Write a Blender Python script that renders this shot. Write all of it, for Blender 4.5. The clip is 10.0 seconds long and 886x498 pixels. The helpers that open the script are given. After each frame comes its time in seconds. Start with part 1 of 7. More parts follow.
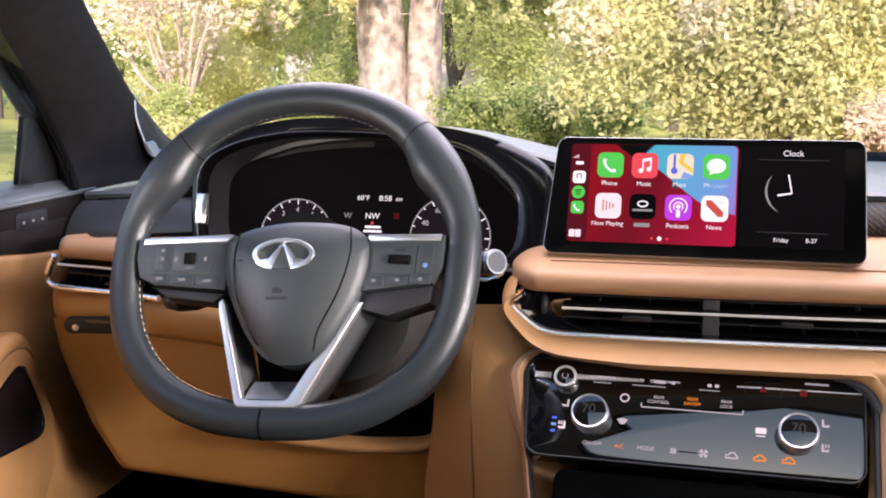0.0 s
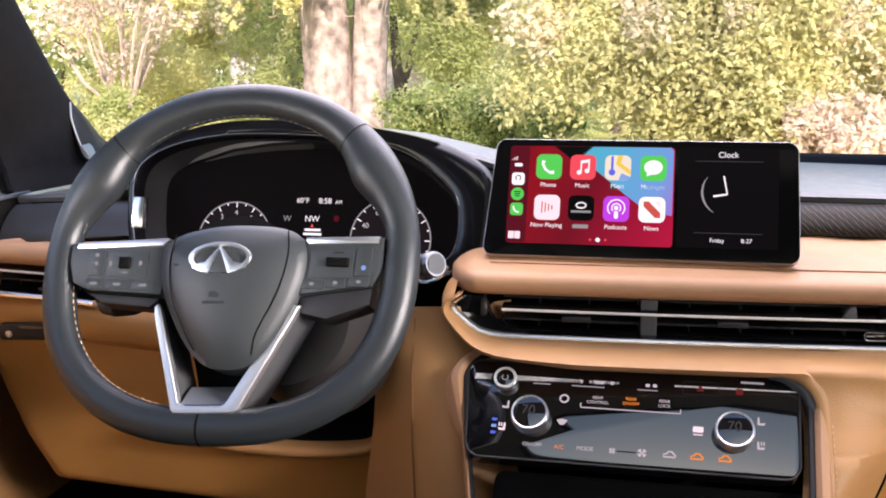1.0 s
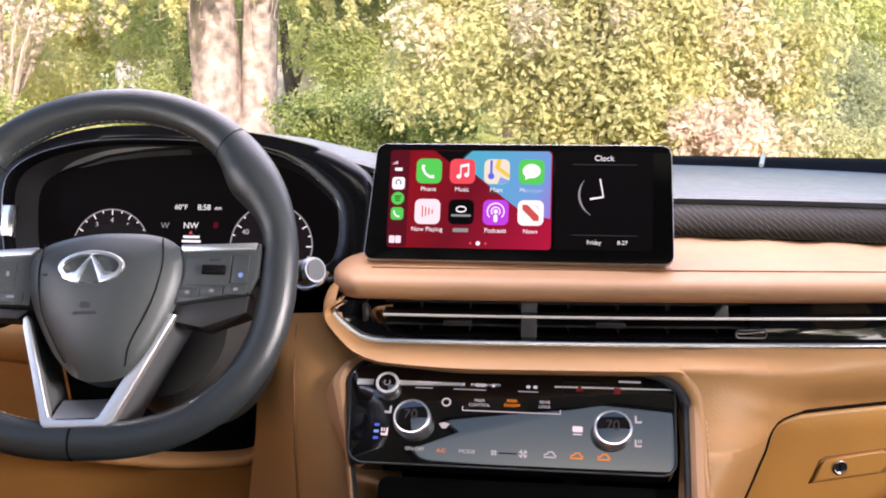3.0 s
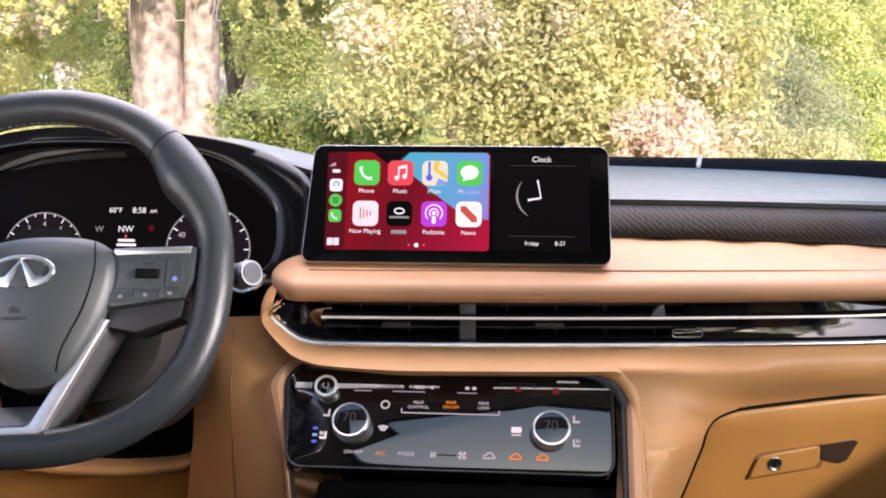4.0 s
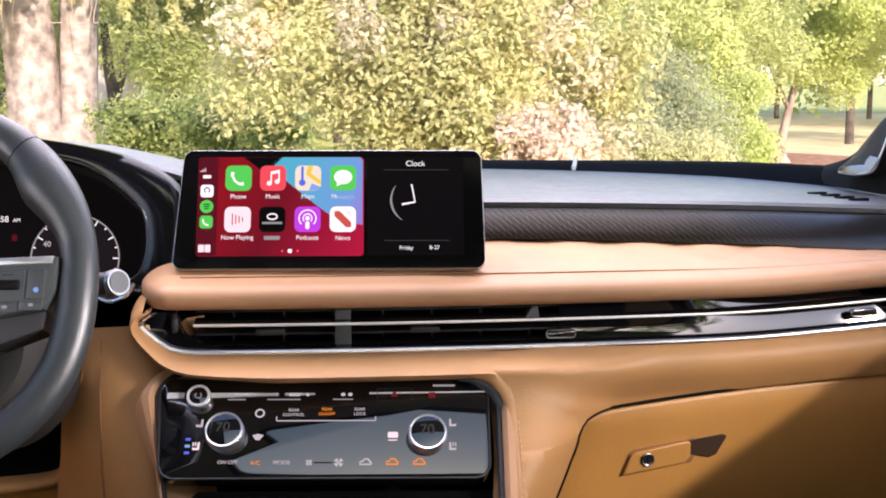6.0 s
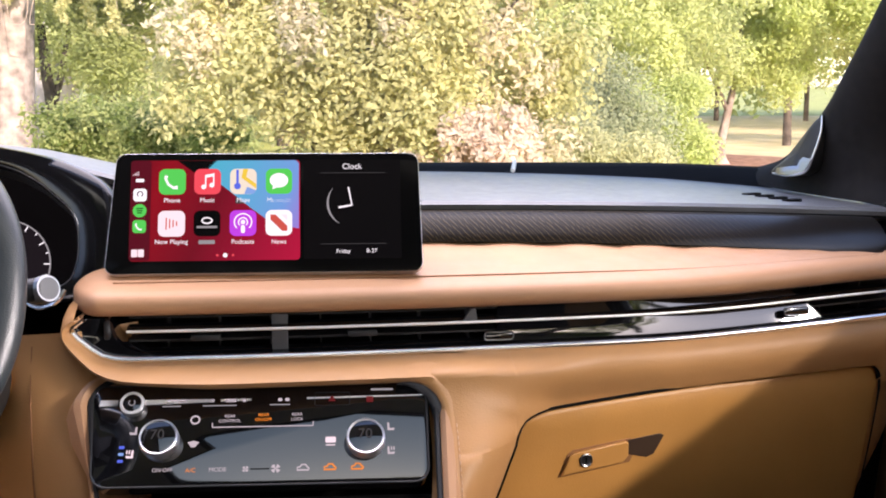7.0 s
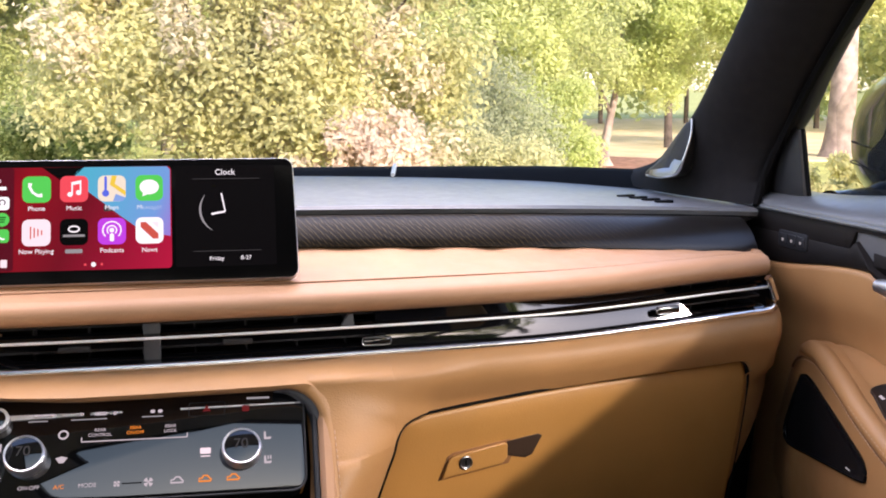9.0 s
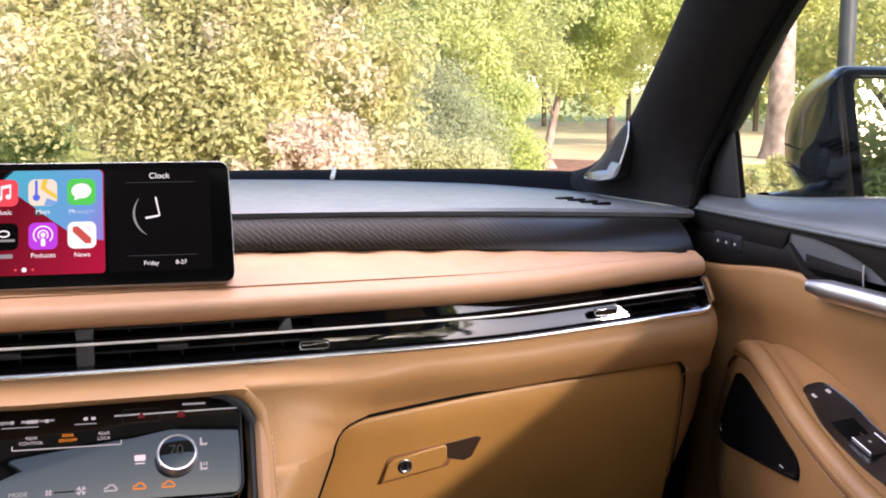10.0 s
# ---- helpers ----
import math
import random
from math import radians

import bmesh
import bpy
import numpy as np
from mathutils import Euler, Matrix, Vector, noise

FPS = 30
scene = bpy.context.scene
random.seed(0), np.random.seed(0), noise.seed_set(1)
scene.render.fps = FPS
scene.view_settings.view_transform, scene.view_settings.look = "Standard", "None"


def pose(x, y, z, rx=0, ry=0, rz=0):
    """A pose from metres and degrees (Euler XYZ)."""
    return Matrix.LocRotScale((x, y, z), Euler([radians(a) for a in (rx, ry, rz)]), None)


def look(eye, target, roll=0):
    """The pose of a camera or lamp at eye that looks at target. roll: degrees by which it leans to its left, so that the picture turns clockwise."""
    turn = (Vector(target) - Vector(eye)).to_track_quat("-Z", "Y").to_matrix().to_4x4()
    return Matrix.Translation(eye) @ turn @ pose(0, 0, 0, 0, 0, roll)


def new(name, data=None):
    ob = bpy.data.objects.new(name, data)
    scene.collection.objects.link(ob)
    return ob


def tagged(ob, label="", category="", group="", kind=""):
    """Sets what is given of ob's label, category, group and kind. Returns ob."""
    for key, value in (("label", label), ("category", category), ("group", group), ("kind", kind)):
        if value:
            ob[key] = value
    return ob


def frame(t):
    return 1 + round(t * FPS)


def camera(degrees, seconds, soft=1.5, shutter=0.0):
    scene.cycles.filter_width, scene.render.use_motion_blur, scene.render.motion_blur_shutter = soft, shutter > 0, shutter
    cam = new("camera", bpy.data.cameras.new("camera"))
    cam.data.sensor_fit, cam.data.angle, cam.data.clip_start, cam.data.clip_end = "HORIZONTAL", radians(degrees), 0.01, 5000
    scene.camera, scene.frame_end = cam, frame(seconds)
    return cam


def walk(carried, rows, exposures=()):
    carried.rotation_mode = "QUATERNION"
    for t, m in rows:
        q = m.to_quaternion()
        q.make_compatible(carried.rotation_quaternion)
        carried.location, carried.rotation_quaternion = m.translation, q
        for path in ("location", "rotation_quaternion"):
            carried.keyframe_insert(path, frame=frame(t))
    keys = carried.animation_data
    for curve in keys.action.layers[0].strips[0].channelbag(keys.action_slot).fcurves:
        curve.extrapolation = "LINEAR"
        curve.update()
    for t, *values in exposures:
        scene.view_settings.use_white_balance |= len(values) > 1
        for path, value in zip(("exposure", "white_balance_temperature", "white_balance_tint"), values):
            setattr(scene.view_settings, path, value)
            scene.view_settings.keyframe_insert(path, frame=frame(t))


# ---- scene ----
cam = camera(43.6, 10.0, soft=1.9)
PATH = [
    (0, (-0.0412, -1.2149, 1.3529), (-0.4524, 0.7162, 1.0340), -0.11),
    (0.5, (-0.0369, -1.2134, 1.3537), (-0.4026, 0.7270, 1.0354), -0.03),
    (1, (-0.0336, -1.2110, 1.3524), (-0.3515, 0.7383, 1.0377), -0.04),
    (1.5, (-0.0304, -1.2104, 1.3523), (-0.3018, 0.7462, 1.0395), 0.04),
    (2, (-0.0261, -1.2079, 1.3529), (-0.2502, 0.7549, 1.0412), 0.02),
    (2.5, (-0.0229, -1.2074, 1.3528), (-0.1998, 0.7606, 1.0432), 0.01),
    (4, (-0.0114, -1.2040, 1.3523), (-0.0437, 0.7725, 1.0481), 0.08),
    (4.5, (-0.0081, -1.2023, 1.3531), (0.0110, 0.7745, 1.0497), 0.08),
    (5, (-0.0039, -1.2009, 1.3529), (0.0665, 0.7751, 1.0524), 0.08),
    (5.5, (0.0001, -1.2015, 1.3529), (0.1187, 0.7725, 1.0536), 0.07),
    (7, (0.0127, -1.1982, 1.3525), (0.2777, 0.7624, 1.0595), 0.05),
    (7.5, (0.0158, -1.1977, 1.3524), (0.3313, 0.7557, 1.0613), 0.05),
    (8, (0.0198, -1.1981, 1.3534), (0.3826, 0.7472, 1.0633), 0.04),
    (8.5, (0.0237, -1.1986, 1.3535), (0.4366, 0.7370, 1.0655), 0.03),
    (9, (0.0278, -1.1982, 1.3534), (0.4868, 0.7272, 1.0667), 0.02),
    (9.5, (0.0318, -1.1988, 1.3535), (0.5386, 0.7149, 1.0692), 0.01),
    (10, (0.0357, -1.1993, 1.3535), (0.5902, 0.7015, 1.0718), 0.09),
]
walk(cam, [(t, look(eye, target, roll)) for t, eye, target, roll in PATH], exposures=[(0.0, 2.15, 6600.0, 28.0), (10.0, 2.15, 6600.0, 28.0)])

# ---- world, sun and added window lamps ----
world = bpy.data.worlds.new("world")
scene.world = world
world.use_nodes = True
wn = world.node_tree.nodes
sky = wn.new("ShaderNodeTexSky")
sky.sky_type = "NISHITA"
sky.sun_disc = False
SUN_EL, SUN_AZ = 24.0, 165.0            # degrees; azimuth clockwise from ahead of the car
sky.sun_elevation, sky.sun_rotation = radians(SUN_EL), radians(SUN_AZ)
world.node_tree.links.new(sky.outputs[0], wn["Background"].inputs[0])
wn["Background"].inputs[1].default_value = 0.15
sun = new("sun", bpy.data.lights.new("sun", "SUN"))
sun.data.energy, sun.data.angle, sun.data.color = 1.75, radians(0.5), (1.0, 0.93, 0.82)
sd = Vector((math.sin(radians(SUN_AZ)) * math.cos(radians(SUN_EL)), math.cos(radians(SUN_AZ)) * math.cos(radians(SUN_EL)), math.sin(radians(SUN_EL))))
sun.matrix_basis = look(sd * 30, (0, 0, 0))


def window_fill(name, eye, target, w, h, watts, color, spread=180.0):
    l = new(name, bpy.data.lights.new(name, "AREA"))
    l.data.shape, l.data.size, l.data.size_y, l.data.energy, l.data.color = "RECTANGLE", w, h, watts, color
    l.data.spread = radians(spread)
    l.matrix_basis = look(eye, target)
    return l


# added lamps standing in for sky light: passenger's sill, both front windows, windscreen
window_fill("window_fill", (2.05, -1.65, 2.09), (0.30, -0.10, 0.86), 0.12, 0.05, 0.25, (1.0, 0.93, 0.80), 15)
window_fill("window_fill", (0.96, -1.02, 1.44), (-0.85, -0.22, 1.15), 0.50, 0.26, 1.2, (1.0, 0.97, 0.92), 30)
window_fill("window_fill", (-1.55, -0.95, 1.385), (-0.25, -0.02, 1.12), 0.50, 0.12, 0.24, (0.98, 0.98, 0.98), 42)
window_fill("window_fill", (0.0, 0.12, 1.56), (0.0, -0.06, 1.0), 1.2, 0.5, 2.0, (1.0, 0.95, 0.96), 130)

# ---- materials ----


def material(name, color, rough=0.5, metal=0.0, var=0.12, scale=6.0, grain=0.0, grain_scale=900.0, coat=0.0, spec=0.5, rvar=0.0, island=0.0, trans=0.0):
    """A principled surface with broad colour variation, fine grain relief and uneven gloss."""
    m = bpy.data.materials.new(name)
    m.use_nodes = True
    nt = m.node_tree
    b = nt.nodes["Principled BSDF"]
    b.inputs["Metallic"].default_value = metal
    b.inputs["Roughness"].default_value = rough
    b.inputs["Coat Weight"].default_value = coat
    b.inputs["Coat Roughness"].default_value = 0.03
    b.inputs["Specular IOR Level"].default_value = spec
    tc = nt.nodes.new("ShaderNodeTexCoord")
    no = nt.nodes.new("ShaderNodeTexNoise")
    no.inputs["Scale"].default_value, no.inputs["Detail"].default_value = scale, 5
    nt.links.new(tc.outputs["Object"], no.inputs["Vector"])
    ramp = nt.nodes.new("ShaderNodeMapRange")
    ramp.inputs["From Min"].default_value, ramp.inputs["From Max"].default_value = 0.3, 0.7
    ramp.inputs["To Min"].default_value, ramp.inputs["To Max"].default_value = 1 - var, 1 + var
    nt.links.new(no.outputs["Fac"], ramp.inputs["Value"])
    last = ramp.outputs[0]
    if island:
        geo = nt.nodes.new("ShaderNodeNewGeometry")
        mr = nt.nodes.new("ShaderNodeMapRange")
        mr.inputs["To Min"].default_value, mr.inputs["To Max"].default_value = 1 - island, 1 + island
        nt.links.new(geo.outputs["Random Per Island"], mr.inputs["Value"])
        mu = nt.nodes.new("ShaderNodeMath")
        mu.operation = "MULTIPLY"
        nt.links.new(last, mu.inputs[0])
        nt.links.new(mr.outputs[0], mu.inputs[1])
        last = mu.outputs[0]
    vm = nt.nodes.new("ShaderNodeVectorMath")
    vm.operation = "SCALE"
    vm.inputs[0].default_value = color
    nt.links.new(last, vm.inputs["Scale"])
    nt.links.new(vm.outputs[0], b.inputs["Base Color"])
    if rvar:
        n2 = nt.nodes.new("ShaderNodeTexNoise")
        n2.inputs["Scale"].default_value, n2.inputs["Detail"].default_value = scale * 7, 4
        nt.links.new(tc.outputs["Object"], n2.inputs["Vector"])
        r2 = nt.nodes.new("ShaderNodeMapRange")
        r2.inputs["From Min"].default_value, r2.inputs["From Max"].default_value = 0.3, 0.7
        r2.inputs["To Min"].default_value, r2.inputs["To Max"].default_value = max(0.0, rough - rvar), rough + rvar
        nt.links.new(n2.outputs["Fac"], r2.inputs["Value"])
        nt.links.new(r2.outputs[0], b.inputs["Roughness"])
    if grain:
        vo = nt.nodes.new("ShaderNodeTexVoronoi")
        vo.inputs["Scale"].default_value = grain_scale
        nt.links.new(tc.outputs["Object"], vo.inputs["Vector"])
        bu = nt.nodes.new("ShaderNodeBump")
        bu.inputs["Strength"].default_value, bu.inputs["Distance"].default_value = grain, 0.0006
        nt.links.new(vo.outputs["Distance"], bu.inputs["Height"])
        nt.links.new(bu.outputs[0], b.inputs["Normal"])
    if trans:
        tr = nt.nodes.new("ShaderNodeBsdfTranslucent")
        nt.links.new(vm.outputs[0], tr.inputs["Color"])
        mx = nt.nodes.new("ShaderNodeMixShader")
        mx.inputs[0].default_value = trans
        nt.links.new(b.outputs[0], mx.inputs[1])
        nt.links.new(tr.outputs[0], mx.inputs[2])
        nt.links.new(mx.outputs[0], nt.nodes["Material Output"].inputs["Surface"])
    return m


def glow(name, color, power=1.0):
    m = bpy.data.materials.new(name)
    m.use_nodes = True
    b = m.node_tree.nodes["Principled BSDF"]
    b.inputs["Base Color"].default_value = (0.003, 0.003, 0.003, 1)
    b.inputs["Roughness"].default_value = 0.12
    b.inputs["Specular IOR Level"].default_value = 0.03
    b.inputs["Emission Color"].default_value = (*color, 1)
    b.inputs["Emission Strength"].default_value = power * 0.258
    return m


def clear_glass(name, tint=(1, 1, 1)):
    m = bpy.data.materials.new(name)
    m.use_nodes = True
    nt = m.node_tree
    tr, gl, mx = (nt.nodes.new(k) for k in ("ShaderNodeBsdfTransparent", "ShaderNodeBsdfGlossy", "ShaderNodeMixShader"))
    tr.inputs["Color"].default_value = (*tint, 1)
    gl.inputs["Roughness"].default_value = 0.0
    mx.inputs[0].default_value = 0.05
    nt.links.new(tr.outputs[0], mx.inputs[1])
    nt.links.new(gl.outputs[0], mx.inputs[2])
    nt.links.new(mx.outputs[0], nt.nodes["Material Output"].inputs["Surface"])
    return m


def weave_material(name):
    """Black-brown pressed trim with fine slanting cross-hatched lines that fade out towards its smooth outer end."""
    m = material(name, (0.015, 0.013, 0.011), 0.32, 0.0, 0.30, 30, spec=0.27)
    nt = m.node_tree
    b = nt.nodes["Principled BSDF"]
    tc = nt.nodes.new("ShaderNodeTexCoord")
    total = None
    for turn, scale, dist in ((52, 62, 6.0), (40, 105, 8.0)):
        mp = nt.nodes.new("ShaderNodeMapping")
        mp.inputs["Rotation"].default_value = (0, radians(turn), 0)
        wv = nt.nodes.new("ShaderNodeTexWave")
        wv.inputs["Scale"].default_value, wv.inputs["Distortion"].default_value, wv.inputs["Detail"].default_value = scale, dist, 5
        wv.inputs["Detail Scale"].default_value = 0.4
        nt.links.new(tc.outputs["Object"], mp.inputs[0])
        nt.links.new(mp.outputs[0], wv.inputs["Vector"])
        if total is None:
            total = wv.outputs["Fac"]
        else:
            ad = nt.nodes.new("ShaderNodeMath")
            ad.operation = "MULTIPLY"
            nt.links.new(total, ad.inputs[0])
            nt.links.new(wv.outputs["Fac"], ad.inputs[1])
            total = ad.outputs[0]
    mix = nt.nodes.new("ShaderNodeMix")
    mix.data_type = "RGBA"
    mix.inputs["A"].default_value = (0.009, 0.008, 0.007, 1)
    mix.inputs["B"].default_value = (0.056, 0.042, 0.022, 1)
    sp = nt.nodes.new("ShaderNodeSeparateXYZ")
    nt.links.new(tc.outputs["Object"], sp.inputs[0])
    fade = nt.nodes.new("ShaderNodeMapRange")
    fade.inputs["From Min"].default_value, fade.inputs["From Max"].default_value = 0.42, 0.62
    fade.inputs["To Min"].default_value, fade.inputs["To Max"].default_value = 1.0, 0.06
    nt.links.new(sp.outputs["X"], fade.inputs["Value"])
    # stronger specular at the outer end puts the window's sheen there
    gloss = nt.nodes.new("ShaderNodeMapRange")
    gloss.inputs["From Min"].default_value, gloss.inputs["From Max"].default_value = 0.42, 0.66
    gloss.inputs["To Min"].default_value, gloss.inputs["To Max"].default_value = 0.06, 0.60
    nt.links.new(sp.outputs["X"], gloss.inputs["Value"])
    nt.links.new(gloss.outputs[0], b.inputs["Specular IOR Level"])
    cut = nt.nodes.new("ShaderNodeMath")
    cut.operation = "MULTIPLY"
    nt.links.new(total, cut.inputs[0])
    nt.links.new(fade.outputs[0], cut.inputs[1])
    total = cut.outputs[0]
    nt.links.new(total, mix.inputs["Factor"])
    nt.links.new(mix.outputs["Result"], b.inputs["Base Color"])
    bu = nt.nodes.new("ShaderNodeBump")
    bu.inputs["Strength"].default_value, bu.inputs["Distance"].default_value = 0.3, 0.0008
    nt.links.new(total, bu.inputs["Height"])
    nt.links.new(bu.outputs[0], b.inputs["Normal"])
    return m


def screen_gradient(name, axis, stops, power=0.9):
    """A glowing picture area whose colour runs along one direction of its own plane; stops: (place in metres, colour)."""
    m = glow(name, (0, 0, 0), power)
    nt = m.node_tree
    tc = nt.nodes.new("ShaderNodeTexCoord")
    dt = nt.nodes.new("ShaderNodeVectorMath")
    dt.operation = "DOT_PRODUCT"
    dt.inputs[1].default_value = axis
    nt.links.new(tc.outputs["Object"], dt.inputs[0])
    mr = nt.nodes.new("ShaderNodeMapRange")
    mr.inputs["From Min"].default_value, mr.inputs["From Max"].default_value = stops[0][0], stops[-1][0]
    nt.links.new(dt.outputs["Value"], mr.inputs["Value"])
    rp = nt.nodes.new("ShaderNodeValToRGB")
    lo, hi = stops[0][0], stops[-1][0]
    while len(rp.color_ramp.elements) < len(stops):
        rp.color_ramp.elements.new(0.5)
    for e, (p, c) in zip(rp.color_ramp.elements, stops):
        e.position, e.color = (p - lo) / (hi - lo), (*c, 1)
    nt.links.new(mr.outputs[0], rp.inputs[0])
    nt.links.new(rp.outputs[0], nt.nodes["Principled BSDF"].inputs["Emission Color"])
    return m


TAN = material("tan_leather", (0.430, 0.235, 0.120), 0.52, 0, 0.08, 7, 0.26, 700, spec=0.42, rvar=0.05)
# more saturated ochre tan for glove door and knee panels
TAN_HARD = material("tan_ochre_grained", (0.42, 0.206, 0.052), 0.46, 0, 0.10, 7, 0.28, 650, spec=0.6, rvar=0.06)
# golden copy of the pads' leather, whose colour carries pinkish sky light
TAN_LOW = material("tan_leather_golden", (0.425, 0.221, 0.083), 0.50, 0, 0.09, 7, 0.27, 680, spec=0.45, rvar=0.05)
TAN_DARK = material("tan_seam_and_shade", (0.24, 0.11, 0.042), 0.6, 0, 0.1, 20)
THREAD = material("thread", (0.55, 0.36, 0.22), 0.7, 0, 0.1, 30)
GREY_THREAD = material("grey_thread", (0.11, 0.11, 0.11), 0.7, 0, 0.1, 30)
SOFT = material("soft_dash_skin", (0.128, 0.137, 0.142), 0.36, 0, 0.12, 9, 0.2, 650, spec=0.8, rvar=0.04)
PILLAR = material("pillar_cloth", (0.011, 0.010, 0.010), 0.85, 0, 0.2, 60, 0.3, 1400, spec=0.2)
DARK = material("dark_plastic", (0.016, 0.016, 0.017), 0.5, 0, 0.15, 25, 0.2, 900, spec=0.4)
MID = material("grey_plastic", (0.055, 0.057, 0.06), 0.42, 0, 0.12, 25, 0.15, 900)
WHEEL = material("wheel_leather", (0.018, 0.022, 0.024), 0.36, 0, 0.12, 14, 0.3, 800, spec=0.5, rvar=0.06)
HUB = material("airbag_skin", (0.026, 0.031, 0.032), 0.44, 0, 0.1, 14, 0.3, 900, spec=0.5)
PIANO = material("gloss_black", (0.004, 0.004, 0.005), 0.04, 0, 0.05, 10, coat=1.0, spec=0.8)
HOOD = material("gloss_black_hood", (0.004, 0.004, 0.005), 0.14, 0, 0.05, 10, spec=0.45)
BLACK = material("matt_black", (0.005, 0.005, 0.005), 0.8, 0, 0.2, 20, spec=0.06)
CHROME = material("bright_chrome", (0.90, 0.90, 0.91), 0.20, 1.0, 0.03, 20)
SATIN = material("satin_silver", (0.76, 0.75, 0.76), 0.36, 1.0, 0.03, 30)
SATIN_BLACK = material("satin_black", (0.010, 0.010, 0.011), 0.30, 0, 0.1, 25, spec=0.45)
BADGE = material("badge_chrome", (0.95, 0.95, 0.95), 0.30, 1.0, 0.02, 20)
# pale, barely metallic: stands in for bright reflections on ring, slat and bevel
RING_GLARE = material("ring_and_glare_silver", (0.88, 0.88, 0.88), 0.42, 0.25, 0.03, 30)
EDGE = material("dark_silver_edge", (0.32, 0.32, 0.33), 0.34, 1.0, 0.03, 30)
PANEL = material("black_brown_panel", (0.012, 0.010, 0.009), 0.58, 0, 0.15, 25, 0.2, 900, spec=0.16)
SHROUD = material("warm_grey_plastic", (0.020, 0.019, 0.018), 0.5, 0, 0.12, 25, 0.15, 900)
# dark brown that paints the shade of the latch's finger recess
RECESS_SHADE = material("recess_shade_brown", (0.034, 0.017, 0.008), 0.6, 0, 0.12, 25, 0.15, 900)
SPOKE = material("satin_spoke", (0.80, 0.80, 0.81), 0.46, 1.0, 0.03, 30)
CARPET = material("black_carpet", (0.012, 0.011, 0.011), 0.95, 0, 0.4, 200, 0.6, 600, spec=0.1)
HEADLINER = material("grey_headliner", (0.42, 0.43, 0.43), 0.9, 0, 0.05, 30, 0.3, 900, spec=0.2)
BAND = weave_material("ribbed_dark_trim")
GLASS = clear_glass("clear_glass", (0.97, 0.99, 0.98))
SIDE_TINT = clear_glass("side_tint", (0.72, 0.74, 0.71))
ROOF_TINT = clear_glass("roof_tint", (0.82, 0.84, 0.64))
TINT = clear_glass("tinted_glass", (0.42, 0.44, 0.44))
MIRROR = material("mirror_silver", (0.9, 0.9, 0.9), 0.01, 1.0, 0.0)
BODY = material("deep_blue_black_paint", (0.008, 0.011, 0.014), 0.12, 0.0, 0.05, 8, coat=1.0)
UI = {k: glow("display_" + k, c, p) for k, c, p in (
    ("white", (1, 1, 1), 0.95), ("soft", (0.80, 0.74, 0.76), 0.62), ("ember", (0.20, 0.02, 0.02), 0.6), ("haze", (0.010, 0.008, 0.009), 0.22), ("dialhaze", (0.05, 0.038, 0.046), 0.22), ("grey", (0.45, 0.45, 0.45), 0.6), ("dim", (0.12, 0.12, 0.12), 0.4), ("black", (0.001, 0.001, 0.001), 0.3),
    ("darkred", (0.10, 0.004, 0.012), 0.9), ("green", (0.06, 0.62, 0.09), 0.95),
    ("coral", (0.85, 0.08, 0.10), 0.95), ("purple", (0.52, 0.06, 0.72), 0.95), ("cream", (0.86, 0.80, 0.62), 0.9), ("yellow", (0.85, 0.62, 0.06), 0.9), ("blush", (0.95, 0.80, 0.82), 0.95),
    ("blue", (0.10, 0.16, 0.75), 0.9), ("amber", (1.0, 0.30, 0.03), 0.9), ("rust", (0.62, 0.10, 0.07), 0.9), ("skyblue", (0.25, 0.45, 0.85), 0.8), ("glassblack", (0.001, 0.001, 0.001), 0.2))}

UI["page"] = screen_gradient("display_page", (0.80, -0.35, 0.0), [(-0.13, (0.12, 0.003, 0.010)), (-0.095, (0.28, 0.005, 0.012)), (-0.04, (0.17, 0.005, 0.014)), (0.05, (0.46, 0.010, 0.045))])
UI["cool"] = screen_gradient("display_cool", (0.94, -0.34, 0.0), [(-0.075, (0.05, 0.46, 0.58)), (-0.025, (0.09, 0.42, 0.64)), (0.022, (0.16, 0.35, 0.70)), (0.050, (0.36, 0.18, 0.62))])

# ---- mesh helpers ----


def grid(rows, cu=False, cv=False, cap=False):
    """A sheet from rows of points. cu: each row closes on itself; cv: the last row meets the first; cap: close both ends."""
    n, m = len(rows), len(rows[0])
    v = [tuple(p) for r in rows for p in r]
    f = []
    for i in range(n if cv else n - 1):
        for j in range(m if cu else m - 1):
            a, b2 = i, (i + 1) % n
            c, d = j, (j + 1) % m
            f.append((a * m + c, a * m + d, b2 * m + d, b2 * m + c))
    if cap:
        f.append(tuple(range(m - 1, -1, -1)))
        f.append(tuple((n - 1) * m + k for k in range(m)))
    return v, f


def merge(*vfs):
    v, f = [], []
    for vv, ff in vfs:
        o = len(v)
        v += vv
        f += [tuple(i + o for i in q) for q in ff]
    return v, f


def xf(vf, m):
    return [tuple(m @ Vector(p)) for p in vf[0]], vf[1]


def rrect(w, h, r, n=5, cx=0.0, cy=0.0):
    out = []
    for k, (sx, sy) in enumerate(((1, -1), (1, 1), (-1, 1), (-1, -1))):
        for i in range(n + 1):
            a = radians(-90 + 90 * k + 90 * i / n)
            out.append((cx + sx * (w / 2 - r) + r * math.cos(a), cy + sy * (h / 2 - r) + r * math.sin(a)))
    return out


